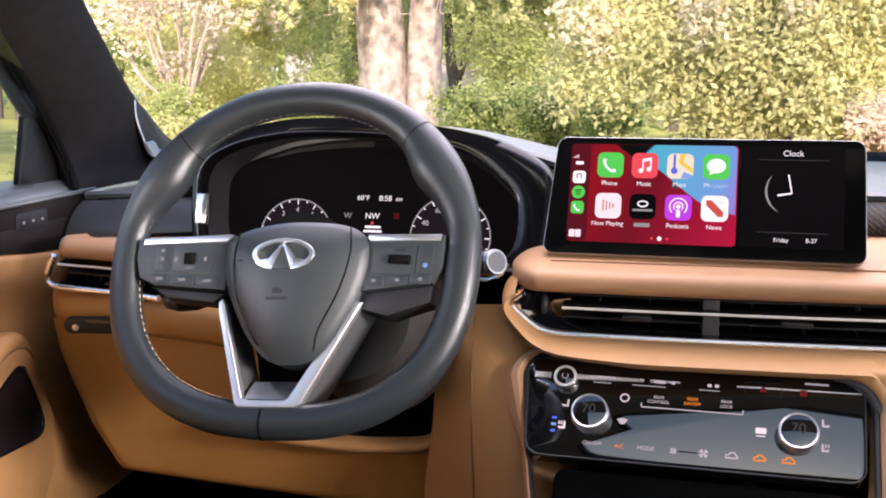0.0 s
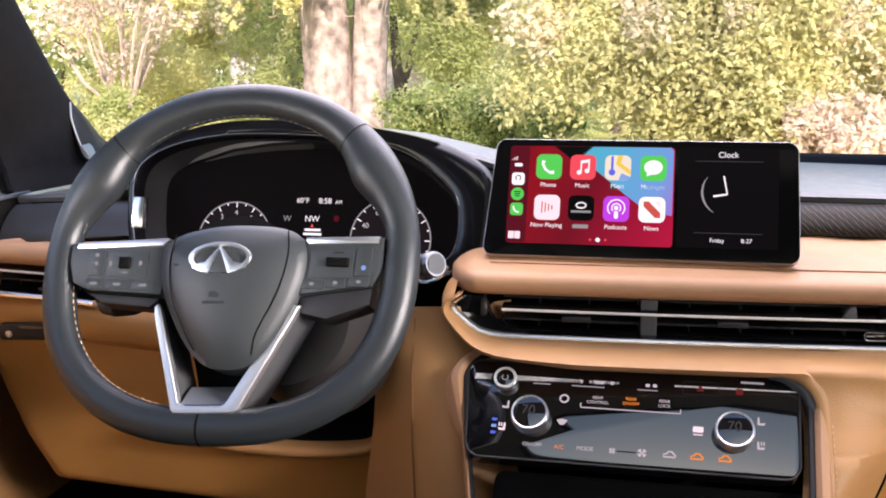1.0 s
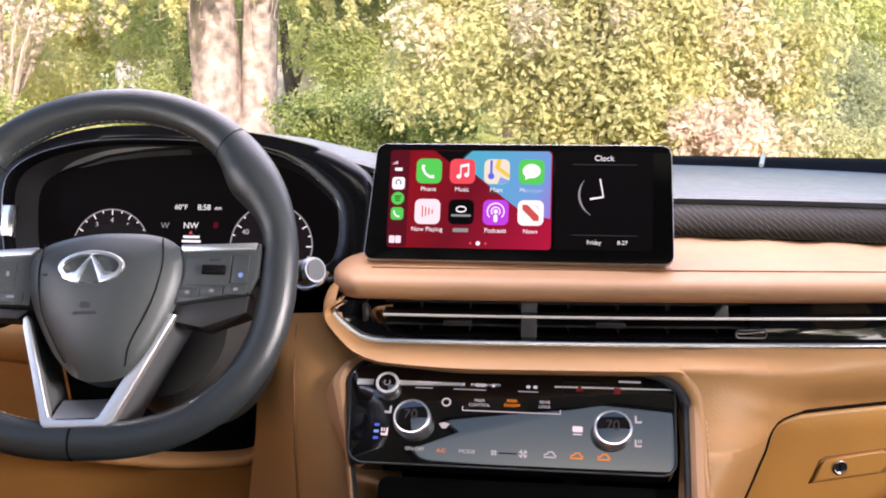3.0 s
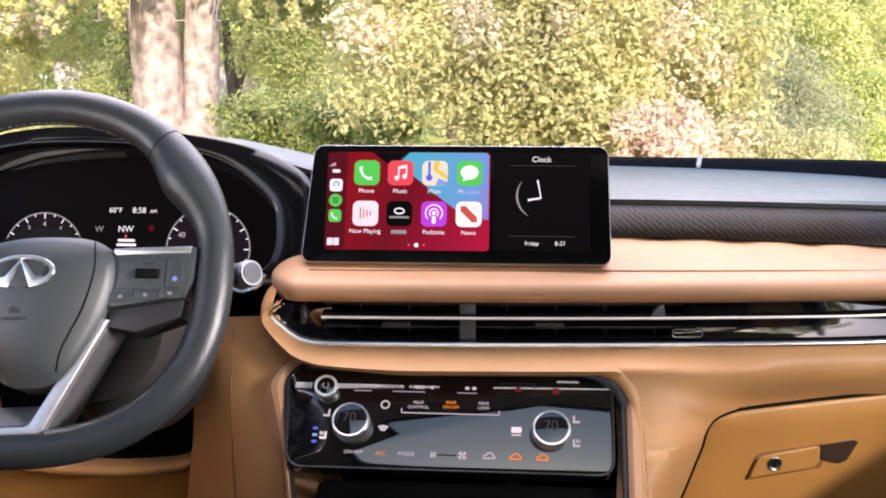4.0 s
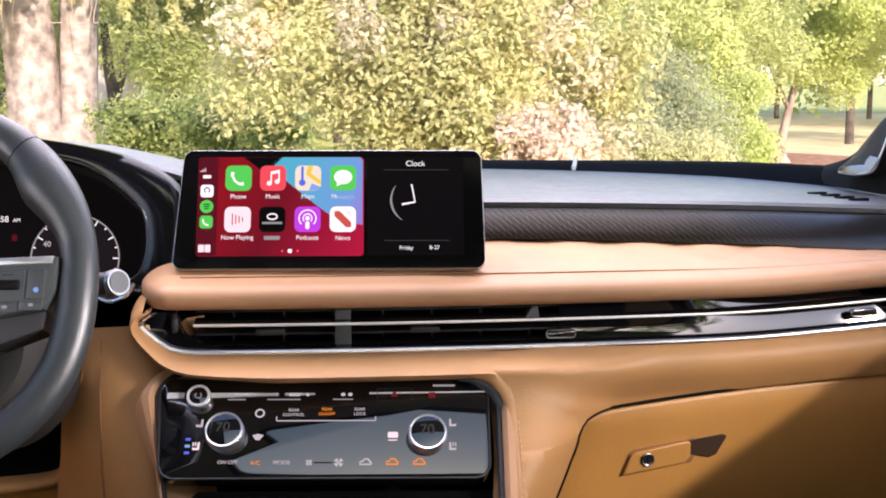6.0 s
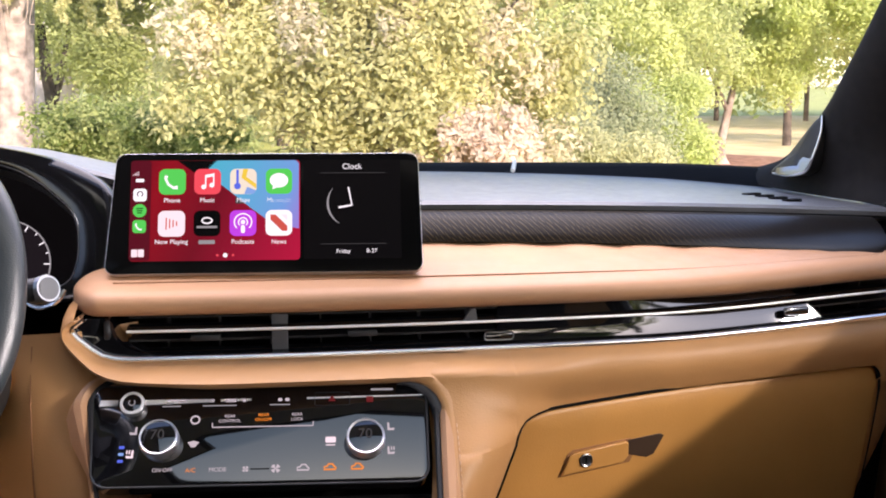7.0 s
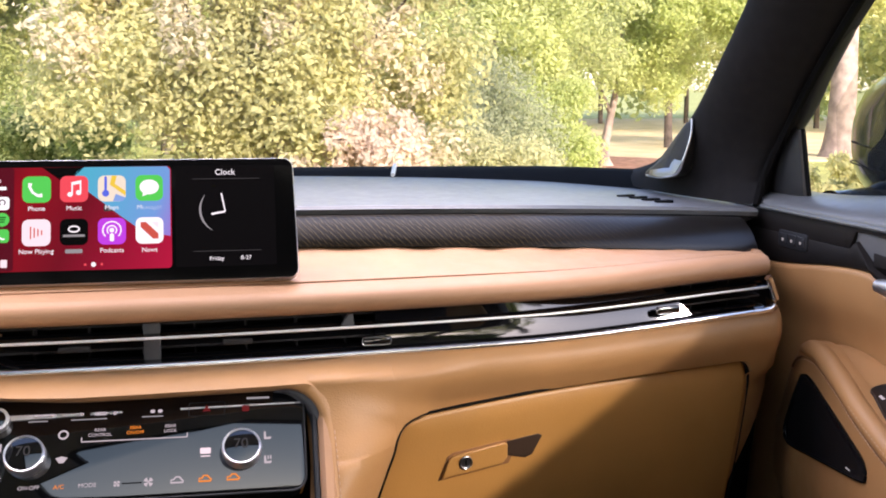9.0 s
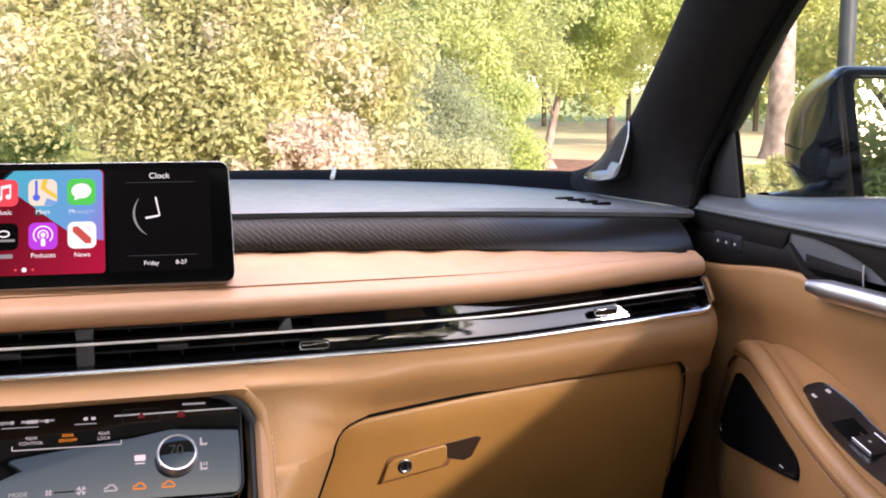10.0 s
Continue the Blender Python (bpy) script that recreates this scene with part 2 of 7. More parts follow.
def inset(poly, d):
    out, n = [], len(poly)
    for i in range(n):
        p, a, c = Vector(poly[i]), Vector(poly[i - 1]), Vector(poly[(i + 1) % n])
        e1, e2 = (p - a), (c - p)
        if e1.length < 1e-9 or e2.length < 1e-9:
            out.append(tuple(p))
            continue
        n1, n2 = Vector((-e1.y, e1.x)).normalized(), Vector((-e2.y, e2.x)).normalized()
        q = (n1 + n2)
        q = q / max(0.4, q.length_squared) * 2 if q.length > 1e-6 else n1
        out.append(tuple(p + q * d))
    return out


def plate(poly, z0, z1, b=0.0, steps=2):
    """A counter-clockwise outline drawn out from z0 to z1, its front edge rounded by b."""
    rows = [[(x, y, z0) for x, y in poly]]
    if b:
        for i in range(steps + 1):
            a = radians(90 * i / steps)
            rows.append([(x, y, z1 - b + b * math.sin(a)) for x, y in inset(poly, b * (1 - math.cos(a)))])
    else:
        rows.append([(x, y, z1) for x, y in poly])
    return grid(rows, cu=True, cap=True)


def lathe(profile, n=32):
    rows = [[(r * math.cos(2 * math.pi * k / n), r * math.sin(2 * math.pi * k / n), z) for k in range(n)] for r, z in profile]
    return grid(rows, cu=True, cap=True)


def tube(pts, r, n=8, closed=False, flat=1.0):
    """A round rod along points; r: one radius or one a point; flat: how far its section is squeezed."""
    pts = [Vector(p) for p in pts]
    rows, up = [], Vector((0, 0, 1))
    for i, p in enumerate(pts):
        a = pts[i - 1] if (i or closed) else p
        b = pts[(i + 1) % len(pts)] if (i + 1 < len(pts) or closed) else p
        t = (b - a).normalized()
        if i == 0 and abs(t.dot(up)) > 0.95:
            up = Vector((0, 1, 0))
        s = t.cross(up)
        if s.length < 1e-4:
            s = t.cross(Vector((1, 0, 0.1)))
        s.normalize()
        u = s.cross(t)
        rr = r[i] if isinstance(r, (list, tuple)) else r
        rows.append([p + s * rr * math.cos(2 * math.pi * k / n) + u * rr * flat * math.sin(2 * math.pi * k / n) for k in range(n)])
    return grid(rows, cu=True, cv=closed, cap=not closed)


def smooth(a, b, x):
    t = min(1.0, max(0.0, (x - a) / (b - a)))
    return t * t * (3 - 2 * t)


def lerp_line(pts, v):
    """The value at v along a broken line of (place, value), places falling."""
    if v >= pts[0][0]:
        return pts[0][1]
    for (a, p), (b, q) in zip(pts, pts[1:]):
        if v >= b:
            return q + (p - q) * (v - b) / (a - b)
    return pts[-1][1]


def curve(pts, n):
    """n + 1 points along a smooth line through pts."""
    p = [Vector(q) for q in pts]
    p = [p[0] * 2 - p[1]] + p + [p[-1] * 2 - p[-2]]
    out = []
    for k in range(n + 1):
        s = k / n * (len(pts) - 1)
        i = min(int(s), len(pts) - 2)
        t = s - i
        a, b, c, d = p[i:i + 4]
        out.append(0.5 * ((2 * b) + (c - a) * t + (2 * a - 5 * b + 4 * c - d) * t * t + (3 * b - a - 3 * c + d) * t ** 3))
    return out


def mesh(name, vf, mat, crisp=38):
    me = bpy.data.meshes.new(name)
    me.from_pydata(vf[0], [], vf[1])
    bm = bmesh.new()
    bm.from_mesh(me)
    bmesh.ops.recalc_face_normals(bm, faces=bm.faces)
    bm.to_mesh(me)
    bm.free()
    me.materials.append(mat)
    for p in me.polygons:
        p.use_smooth = True
    me.set_sharp_from_angle(angle=radians(crisp))
    return me


def thing(name, label, category, m=None, group="", kind=""):
    e = new(name)
    e.empty_display_size = 0.05
    e.matrix_basis = m if m is not None else Matrix.Identity(4)
    return tagged(e, label, category, group, kind)


def part(name, vf, mat, parent, label="", crisp=38, m=None):
    ob = new(name, mesh(name, vf, mat, crisp))
    if parent is not None:
        ob.parent = parent
    if m is not None:
        ob.matrix_basis = m
    return tagged(ob, label)


def whole(name, vf, mat, label, category, group="", kind="", crisp=38):
    return tagged(new(name, mesh(name, vf, mat, crisp)), label, category, group, kind)


def face_frame(p, yaw, tilt, roll=0.0):
    """A frame whose x runs right, y up and z out of a face turned by yaw to the driver and leaning back by tilt."""
    return Matrix.Translation(p) @ Matrix.Rotation(radians(-yaw), 4, "Z") @ Matrix.Rotation(radians(90 - tilt), 4, "X") @ Matrix.Rotation(radians(roll), 4, "Z")


def letters(name, text, size, mat, parent, x, y, z, align="CENTER", depth=0.0001, squeeze=1.0):
    cu = bpy.data.curves.new(name, "FONT")
    cu.body, cu.size, cu.align_x, cu.align_y, cu.extrude = text, size, align, "CENTER", depth
    tmp = bpy.data.objects.new("tmp", cu)
    me = bpy.data.meshes.new_from_object(tmp)
    bpy.data.objects.remove(tmp)
    bpy.data.curves.remove(cu)
    me.materials.clear()
    me.materials.append(mat)
    ob = new(name, me)
    ob.parent = parent
    ob.matrix_basis = pose(x, y, z) @ Matrix.Diagonal((squeeze, 1, 1, 1))
    return ob


def flat(name, poly, mat, parent, z, t=0.0003, label=""):
    return part(name, plate(poly, z, z + t), mat, parent, label)


def disc(r, cx=0.0, cy=0.0, n=24, ry=None):
    return [(cx + r * math.cos(2 * math.pi * k / n), cy + (ry or r) * math.sin(2 * math.pi * k / n)) for k in range(n)]


def stitches(name, path, length, gap, r, mat, parent):
    """Short thread stitches along a line of points, in one mesh."""
    pts = [Vector(p) for p in path]
    out = []
    line = [0.0]
    for a, b in zip(pts, pts[1:]):
        line.append(line[-1] + (b - a).length)

    def at(s):
        for i in range(len(pts) - 1):
            if s <= line[i + 1]:
                return pts[i].lerp(pts[i + 1], (s - line[i]) / max(1e-9, line[i + 1] - line[i]))
        return pts[-1]
    s = 0.0
    while s + length < line[-1]:
        out.append(tube([at(s), at(s + length / 2), at(s + length)], [r * 0.5, r, r * 0.5], 5))
        s += length + gap
    return tagged(part(name, merge(*out), mat, parent), kind="stuff")

# ---- the dashboard ----


def yv(x):
    return -0.082 + 0.125 * x * x


def yt(x):
    return 0.08 + 0.12 * x * x


def zt(x):
    return 1.220 - 0.043 * x * x


def yf(x):
    return 0.02 + 0.12 * x * x


def zf(x):
    return 1.179 - 0.068 * x * x


def zvt(x):
    return 1.123 + 0.011 * smooth(0.40, 0.74, abs(x))


def zvb(x):
    return 1.081 + 0.012 * smooth(0.38, 0.74, abs(x))


def hump(x):
    """How far the top pad rises over the instrument hood, 0 to 1."""
    p = ((-9.0, 0.0), (-0.72, 0.0), (-0.62, 0.26), (-0.56, 0.50), (-0.50, 0.67), (-0.45, 0.735), (-0.39, 0.76), (-0.33, 0.735), (-0.28, 0.66), (-0.24, 0.55), (-0.20, 0.43), (-0.16, 0.29), (-0.12, 0.13), (-0.08, 0.0), (9.0, 0.0))
    i = max(k for k in range(len(p) - 1) if p[k][0] <= x)
    return p[i][1] + (p[i + 1][1] - p[i][1]) * (x - p[i][0]) / (p[i + 1][0] - p[i][0])


def strip(x0, x1, n, section, cap=True, closed=True):
    rows = [[(x, y, z) for y, z in section(x)] for x in (x0 + (x1 - x0) * i / n for i in range(n + 1))]
    return grid(rows, cu=closed, cap=cap and closed)


dash = thing("dashboard", "black soft-skin dashboard with tan leather pads and lower fascia", "dashboard", kind="structure")


def top_section(x):
    h = hump(x)
    y0, z0 = yt(x) - 0.062 * h, zt(x) + 0.094 * h
    yb = 0.52 - 0.10 * smooth(0.55, 0.80, abs(x))
    zb = 1.221 - 0.026 * (x / 0.75) ** 2
    out = [(y0 + 0.014, z0 - 0.016), (y0 + 0.003, z0 - 0.011), (y0, z0 - 0.005), (y0 + 0.004, z0 - 0.001)]
    for k in range(1, 13):
        t = k / 12
        y = y0 + 0.006 + (yb - y0 - 0.006) * t
        z = z0 + (zb + 0.02 * h - z0) * smooth(0.15, 1.0, t) * (0.6 if h < 0.01 else 1.0) + (zb - z0) * 0.4 * t * (h < 0.01)
        out.append((y, z))
    out += [(yb, 1.10), (0.30, 1.10), (0.28, z0 - 0.05), (y0 + 0.06, z0 - 0.030)]
    return out


part("top_pad", strip(-0.84, 0.79, 160, top_section), SOFT, dash, "grey-black grained soft skin")


def groove_section(x):
    h = hump(x)
    y0, z0 = yt(x) - 0.062 * h, zt(x) + 0.094 * h
    return [(y0 + 0.003, z0 - 0.0105), (y0 + 0.003, z0 - 0.0145), (y0 + 0.02, z0 - 0.0145), (y0 + 0.02, z0 - 0.0105)]


part("seam_groove", strip(-0.82, 0.79, 160, groove_section), BLACK, dash)


def band_section(x):
    a, b = Vector((yt(x) + 0.002, zt(x) - 0.013)), Vector((yf(x) + 0.004, zf(x) + 0.001))
    d = b - a
    nrm = Vector((d.y, -d.x)).normalized()
    if nrm.x > 0:
        nrm = -nrm
    out = [tuple(a + d * t + nrm * 0.011 * math.sin(math.pi * t) ** 0.6) for t in (0, 0.06, 0.15, 0.3, 0.5, 0.7, 0.85, 0.95, 1.0)]
    return out + [(b.x + 0.05, b.y - 0.02), (a.x + 0.05, a.y - 0.02)]


part("ribbed_band", strip(-0.20, 0.757, 60, band_section), BAND, dash, "dark ribbed trim with slanting lines")
# greyer than the ribbed trim to paint in the side window's sheen
part("plain_band", strip(-0.838, -0.615, 14, band_section), MID, dash, "smooth trim, greyer for the window's sheen")


def pad_section(x):
    y0, z0, y1, z1 = yf(x), zf(x), yv(x), zvt(x)
    d1 = z1 - 1.123
    out = [(y0 + 0.03, z0 - 0.006)]
    for k in range(13):
        t = k / 12
        y = y0 + 0.012 + (y1 - 0.004 - y0 - 0.012) * t
        z = z0 + (1.150 + d1 - z0) * t ** 0.82
        q = 0.0016 * (abs(math.sin((x + y * 1.0) * math.pi / 0.085)) + abs(math.sin((x - y * 1.0) * math.pi / 0.085)) - 1.2) * smooth(0.78, 0.60, t) * (x > -0.1)
        out.append((y, z + q))
    out += [(y1 - 0.014, 1.1475 + d1), (y1 - 0.019, 1.1425 + d1), (y1 - 0.0205, 1.137 + d1), (y1 - 0.018, 1.131 + d1), (y1 - 0.010, 1.1255 + d1), (y1 + 0.004, 1.1235 + d1), (y1 + 0.05, 1.1235 + d1), (y0 + 0.03, 1.15)]
    return out


def pad_sheet(x0, x1, n, round_left):
    rows = []
    for i in range(n + 1):
        u = i / n
        x = x0 + (x1 - x0) * u
        sec = pad_section(x)
        e = 1.0
        if round_left:
            e = math.sin(min(1.0, (x - x0 + 0.0015) / 0.045) * math.pi / 2) ** 0.5
        if not round_left or x > 0.7:
            e = min(e, math.sin(min(1.0, (x1 - x + 0.0015) / 0.10) * math.pi / 2) ** 0.5) if round_left else math.sin(min(1.0, (x - x0 + 0.0015) / 0.035) * math.pi / 2) ** 0.5
        yc, zc = yf(x) + 0.02, 1.128
        rows.append([(x, yc + (y - yc) * e, zc + (z - zc) * (0.55 + 0.45 * e)) for y, z in sec])
    return grid(rows, cu=True, cap=True)


part("leather_pad", pad_sheet(-0.222, 0.746, 260, True), TAN, dash, "tan quilted leather")
part("leather_pad", xf(pad_sheet(-0.792, -0.60, 40, False), pose(0, 0, -0.006)), TAN, dash, "tan leather")


def seam_line(x, t):
    s = pad_section(x)[1 + round(12 * t)]
    return (x, s[0], s[1] + 0.0006)


part("pad_seam", tube([seam_line(-0.17 + 0.88 * k / 60, 10 / 12) for k in range(61)], [0.0008 * smooth(48, 26, k) + 0.0001 for k in range(61)], 5), TAN_DARK, dash)


# lower fascia under the vents, bulging towards the seats over the centre stack
def bulge(x):
    return 0.042 * smooth(0.34, 0.17, x) * smooth(-0.24, -0.12, x)


def fascia_section(x):
    y0, zb, k = yv(x), zvb(x), bulge(x)
    g = 0.48 + 0.52 * smooth(0.16, 0.27, x) - 0.10 * smooth(-0.06, -0.14, x)
    return [(y0 + 0.03, zb - 0.002), (y0 - 0.006, zb - 0.002), (y0 - 0.014 - 0.3 * k, zb - 0.005 * g), (y0 - 0.022 - 0.75 * k, zb - 0.013 * g), (y0 - 0.024 - k, zb - 0.024 * g),
            (y0 - 0.021 - k, zb - 0.034 * g), (y0 - 0.013 - 0.9 * k, zb - 0.043 * g), (y0 + 0.002 - 0.6 * k, zb - 0.055 * g), (y0 + 0.02, zb - 0.075 * g), (y0 + 0.05, zb - 0.09 * g), (y0 + 0.06, zb - 0.002)]


def fascia_sheet():
    """The leather roll under the vents: it follows the chrome trim round the cut end by the wheel."""
    x0 = -0.207
    path = [(x0 + 0.012, 1.126), (x0 + 0.001, 1.118), (x0 - 0.001, 1.110), (x0 + 0.005, 1.102), (x0 + 0.017, 1.092), (x0 + 0.028, 1.085), (x0 + 0.040, 1.0815)]
    path = [(p.x, p.y) for p in curve([(a, b, 0) for a, b in path], 24)]
    path += [(-0.155 + 0.310 * k / 40, zvb(-0.155 + 0.310 * k / 40) - 0.001) for k in range(41)]
    rows, n = [], len(path)
    for i, (x, z) in enumerate(path):
        a, b = Vector(path[max(0, i - 1)]), Vector(path[min(n - 1, i + 1)])
        t = (b - a).normalized()
        o = Vector((t.y, -t.x)) if i > 0 else Vector((-1, 0))
        g = 0.45 + 0.55 * smooth(0, 34, i)
        row = []
        for y, zz in fascia_section(x)[:-1]:
            d = (zvb(x) - zz) * g
            row.append((x + o.x * d, y, z + o.y * d))
        rows.append(row)
    return grid(rows)


part("lower_fascia", fascia_sheet(), TAN_LOW, dash, "tan leather", crisp=60)


def shelf_section(x):
    y0, zb = yv(x) + 0.012, zvb(x)
    return [(y0 + 0.05, zb - 0.003), (y0 - 0.006, zb - 0.003), (y0 - 0.014, zb - 0.008), (y0 - 0.018, zb - 0.018), (y0 - 0.0175, zb - 0.032), (y0 - 0.013, zb - 0.045), (y0 - 0.004, zb - 0.053), (y0 + 0.010, zb - 0.057), (y0 + 0.05, zb - 0.058)]


def shelf_rounded(x):
    e = math.sin(min(1.0, (x + 0.819) / 0.045) * math.pi / 2) ** 0.5
    return [(yv(x) + 0.072 + (y - yv(x) - 0.072) * e, zvb(x) - 0.02 + (z - zvb(x) + 0.02) * (0.5 + 0.5 * e)) for y, z in shelf_section(x)]


part("knee_shelf", strip(-0.818, -0.27, 80, shelf_rounded), TAN_HARD, dash, "tan leather panel under the side vent", crisp=60)
# the knee panel below it narrows towards its foot and leaves room for the column's well
def knee_left(z):
    return lerp_line([(1.05, -0.822), (1.003, -0.818), (0.956, -0.803), (0.905, -0.783), (0.852, -0.750), (0.84, -0.742)], z)


def knee_sheet(z0, z1, right, n):
    rows = []
    for k in range(n + 1):
        z = z0 + (z1 - z0) * k / n
        a = knee_left(z)
        rows.append([(a + (right - a) * u, yv(a + (right - a) * u) + 0.014 + 0.16 * (1.045 - z) + 0.05 * smooth(0.02, 0.0, (right - a) * u), z) for u in [0.0, 0.004, 0.01, 0.02, 0.035, 0.06] + [0.06 + 0.94 * j / 24 for j in range(1, 25)]])
    return rows


rows = knee_sheet(1.046, 0.930, -0.515, 14)
part("knee_panel", grid(rows), TAN_HARD, dash, "tan leather knee panel", crisp=70)
rows = knee_sheet(0.930, 0.852, -0.250, 12)
rows.append([(x, y + 0.006, z - 0.006) for x, y, z in rows[-1]])
rows.append([(x, y + 0.06, z - 0.010) for x, y, z in rows[-1]])
part("knee_panel", grid(rows), TAN_HARD, dash, "tan leather knee panel", crisp=70)

# end cheeks, black gap filler between dash and doors, and the shelf to the windscreen
for s in (-1, 1):
    cheek = [(0.10, 1.20), (0.02, 1.15), (-0.02, 1.07), (0.03, 1.02), (0.50, 1.02), (0.50, 1.19)]
    w = 0.0 if s > 0 else 0.052
    part("end_cheek", grid([[(s * (0.752 + w), y + 0.10, z - 0.02) for y, z in cheek], [(s * (0.795 + w), y + 0.13, z - 0.02) for y, z in cheek]], cu=True, cap=True), BLACK, dash)
part("cowl_strip", strip(-0.86, 0.86, 40, lambda x: [(0.50 - 0.12 * smooth(0.6, 0.86, abs(x)), 1.205 - 0.02 * x * x), (0.545 - 0.10 * smooth(0.6, 0.86, abs(x)), 1.226 - 0.012 * x * x), (0.60 - 0.10 * smooth(0.6, 0.86, abs(x)), 1.228 - 0.012 * x * x), (0.60 - 0.10 * smooth(0.6, 0.86, abs(x)), 1.15), (0.50 - 0.12 * smooth(0.6, 0.86, abs(x)), 1.15)]), BLACK, dash)
part("defroster_grille", merge(*[xf(plate(rrect(0.030, 0.011, 0.004, 3), -0.004, 0.0016), pose(0.642 + 0.0075 * k, 0.262 - 0.026 * k, 1.2030 - 0.0002 * k, 0, 0, 20)) for k in range(4)]), BLACK, dash)

# ---- air vents ----


def air_vent(name, x0, x1, group):
    """A long vent: black cavity, vanes, chrome lower trim with one cut end and one square end."""
    v = thing(name, "black air vent strip with bright chrome lower trim", "air vent", group=group)
    left = x0 > -0.5
    part("cavity", strip(x0, x1, 50, lambda x: [(yv(x) + 0.004, zvt(x) + 0.004), (yv(x) + 0.055, zvt(x) + 0.002), (yv(x) + 0.055, zvb(x) + 0.002), (yv(x) - 0.006, zvb(x) - 0.001)], closed=False), BLACK, v)
    path = []
    if left:
        path += [(x0 + 0.010, 1.1235), (x0 + 0.001, 1.117), (x0 - 0.0005, 1.110), (x0 + 0.005, 1.103), (x0 + 0.017, 1.093), (x0 + 0.028, 1.0855), (x0 + 0.040, 1.0823)]
        path += [(x0 + 0.055 + (x1 - 0.02 - x0 - 0.055) * k / 40, zvb(x0 + 0.055 + (x1 - 0.02 - x0 - 0.055) * k / 40)) for k in range(41)]
        path += [(x1 - 0.009, zvb(x1) + 0.0015), (x1 - 0.003, zvb(x1) + 0.006), (x1 - 0.002, zvb(x1) + 0.013), (x1 - 0.006, zvb(x1) + 0.022), (x1 - 0.011, zvt(x1) - 0.006), (x1 - 0.015, zvt(x1) - 0.001)]
    else:
        path += [(x0 + 0.012, zvt(x0) - 0.002), (x0 + 0.007, zvt(x0) - 0.010), (x0, zvb(x0) + 0.016), (x0 + 0.001, zvb(x0) + 0.007), (x0 + 0.008, zvb(x0) + 0.001)]
        path += [(x0 + 0.02 + (x1 - x0 - 0.02) * k / 12, zvb(x0 + 0.02 + (x1 - x0 - 0.02) * k / 12)) for k in range(13)]
    part("chrome_trim", tube([(x, yv(x) - 0.0115, z) for x, z in path], 0.0043, 10), CHROME, v, "bright chrome trim")
    a, b = (x0 + 0.052, x1 - 0.012) if left else (x0 + 0.014, x1)
    # pale rod paints the window's reflection along the slat
    part("slat_edge", tube([(x, yv(x) - 0.0082, 1.1090 + zvb(x) - 1.081) for x in (a + (b - a) * k / 40 for k in range(41))], 0.0015, 8), RING_GLARE, v)
    part("slat", strip(a, b, 40, lambda x: [(yv(x) - 0.007, 1.1080 + zvb(x) - 1.081), (yv(x) - 0.0066, 1.1090 + zvb(x) - 1.081), (yv(x) - 0.001, 1.1122 + zvb(x) - 1.081), (yv(x) + 0.012, 1.1130 + zvb(x) - 1.081), (yv(x) + 0.012, 1.1080 + zvb(x) - 1.081)]), PIANO, v, "thin gloss slat")
    for dz in (0.010, -0.014):
        part("vane", strip(a, b, 30, lambda x: [(yv(x) + 0.010, 1.1085 + dz + zvb(x) - 1.081), (yv(x) + 0.010, 1.1105 + dz + zvb(x) - 1.081), (yv(x) + 0.030, 1.1125 + dz + zvb(x) - 1.081), (yv(x) + 0.030, 1.1085 + dz + zvb(x) - 1.081)]), DARK, v)
    n = 16 if left else 6
    for k in range(n):
        x = a + 0.01 + (b - a - 0.02) * (k + 0.5) / n
        part("upright_vane", xf(plate(rrect(0.0016, 0.036, 0.0005, 1), -0.012, 0.012), pose(x, yv(x) + 0.040, (zvt(x) + zvb(x)) / 2, 90, 0, 0)), DARK, v)
    return v


cv = air_vent("centre_air_vent", -0.207, 0.715, "dashboard air vents")
lv = air_vent("side_air_vent", -0.790, -0.63, "dashboard air vents")
END_OUT = ((-0.199, 1.1225), (-0.2065, 1.116), (-0.207, 1.110), (-0.201, 1.103), (-0.189, 1.093), (-0.178, 1.0855), (-0.160, 1.0835), (-0.132, 1.0830))
END_IN = ((-0.176, 1.1225), (-0.172, 1.116), (-0.170, 1.110), (-0.168, 1.105), (-0.163, 1.098), (-0.154, 1.0915), (-0.142, 1.0880), (-0.128, 1.0855))


def end_y(x, z):
    return yv(x) - 0.0098 + 0.10 * (z - 1.083)


part("gloss_end", grid([[(x, yv(x) - 0.0085, z) for x, z in END_OUT], [(x + 0.001, end_y(x, z), z) for x, z in END_OUT], [(x, end_y(x, z), z) for x, z in END_IN], [(x + 0.003, end_y(x, z) + 0.003, z) for x, z in END_IN], [(x + 0.004, yv(x) + 0.04, z) for x, z in END_IN]]), PIANO, cv, "gloss black end piece", crisp=25)


def panel_point(k, u):
    """Point k of the gloss panel's section at share u of its length; its far end slants and its face leans back there."""
    x = 0.222 + ((0.562, 0.577, 0.588, 0.594, 0.602, 0.602, 0.562)[k] - 0.222) * u
    w = smooth(0.30, 0.47, x)
    y, z = ((0.0006 + 0.0109 * w, zvt(x)), (0.0055 * w, zvt(x) - 0.0135), (-0.0003 + 0.0013 * w, zvb(x) + 0.018), (-0.0012, zvb(x) + 0.012), (-0.0044, zvb(x) + 0.004), (0.03, zvb(x) + 0.003), (0.03, zvt(x)))[k]
    return (x, yv(x) + y, z)


part("gloss_panel", grid([[panel_point(k, i / 40) for k in range(7)] for i in range(41)], cu=True, cap=True), PIANO, cv, "gloss black panel", crisp=20)
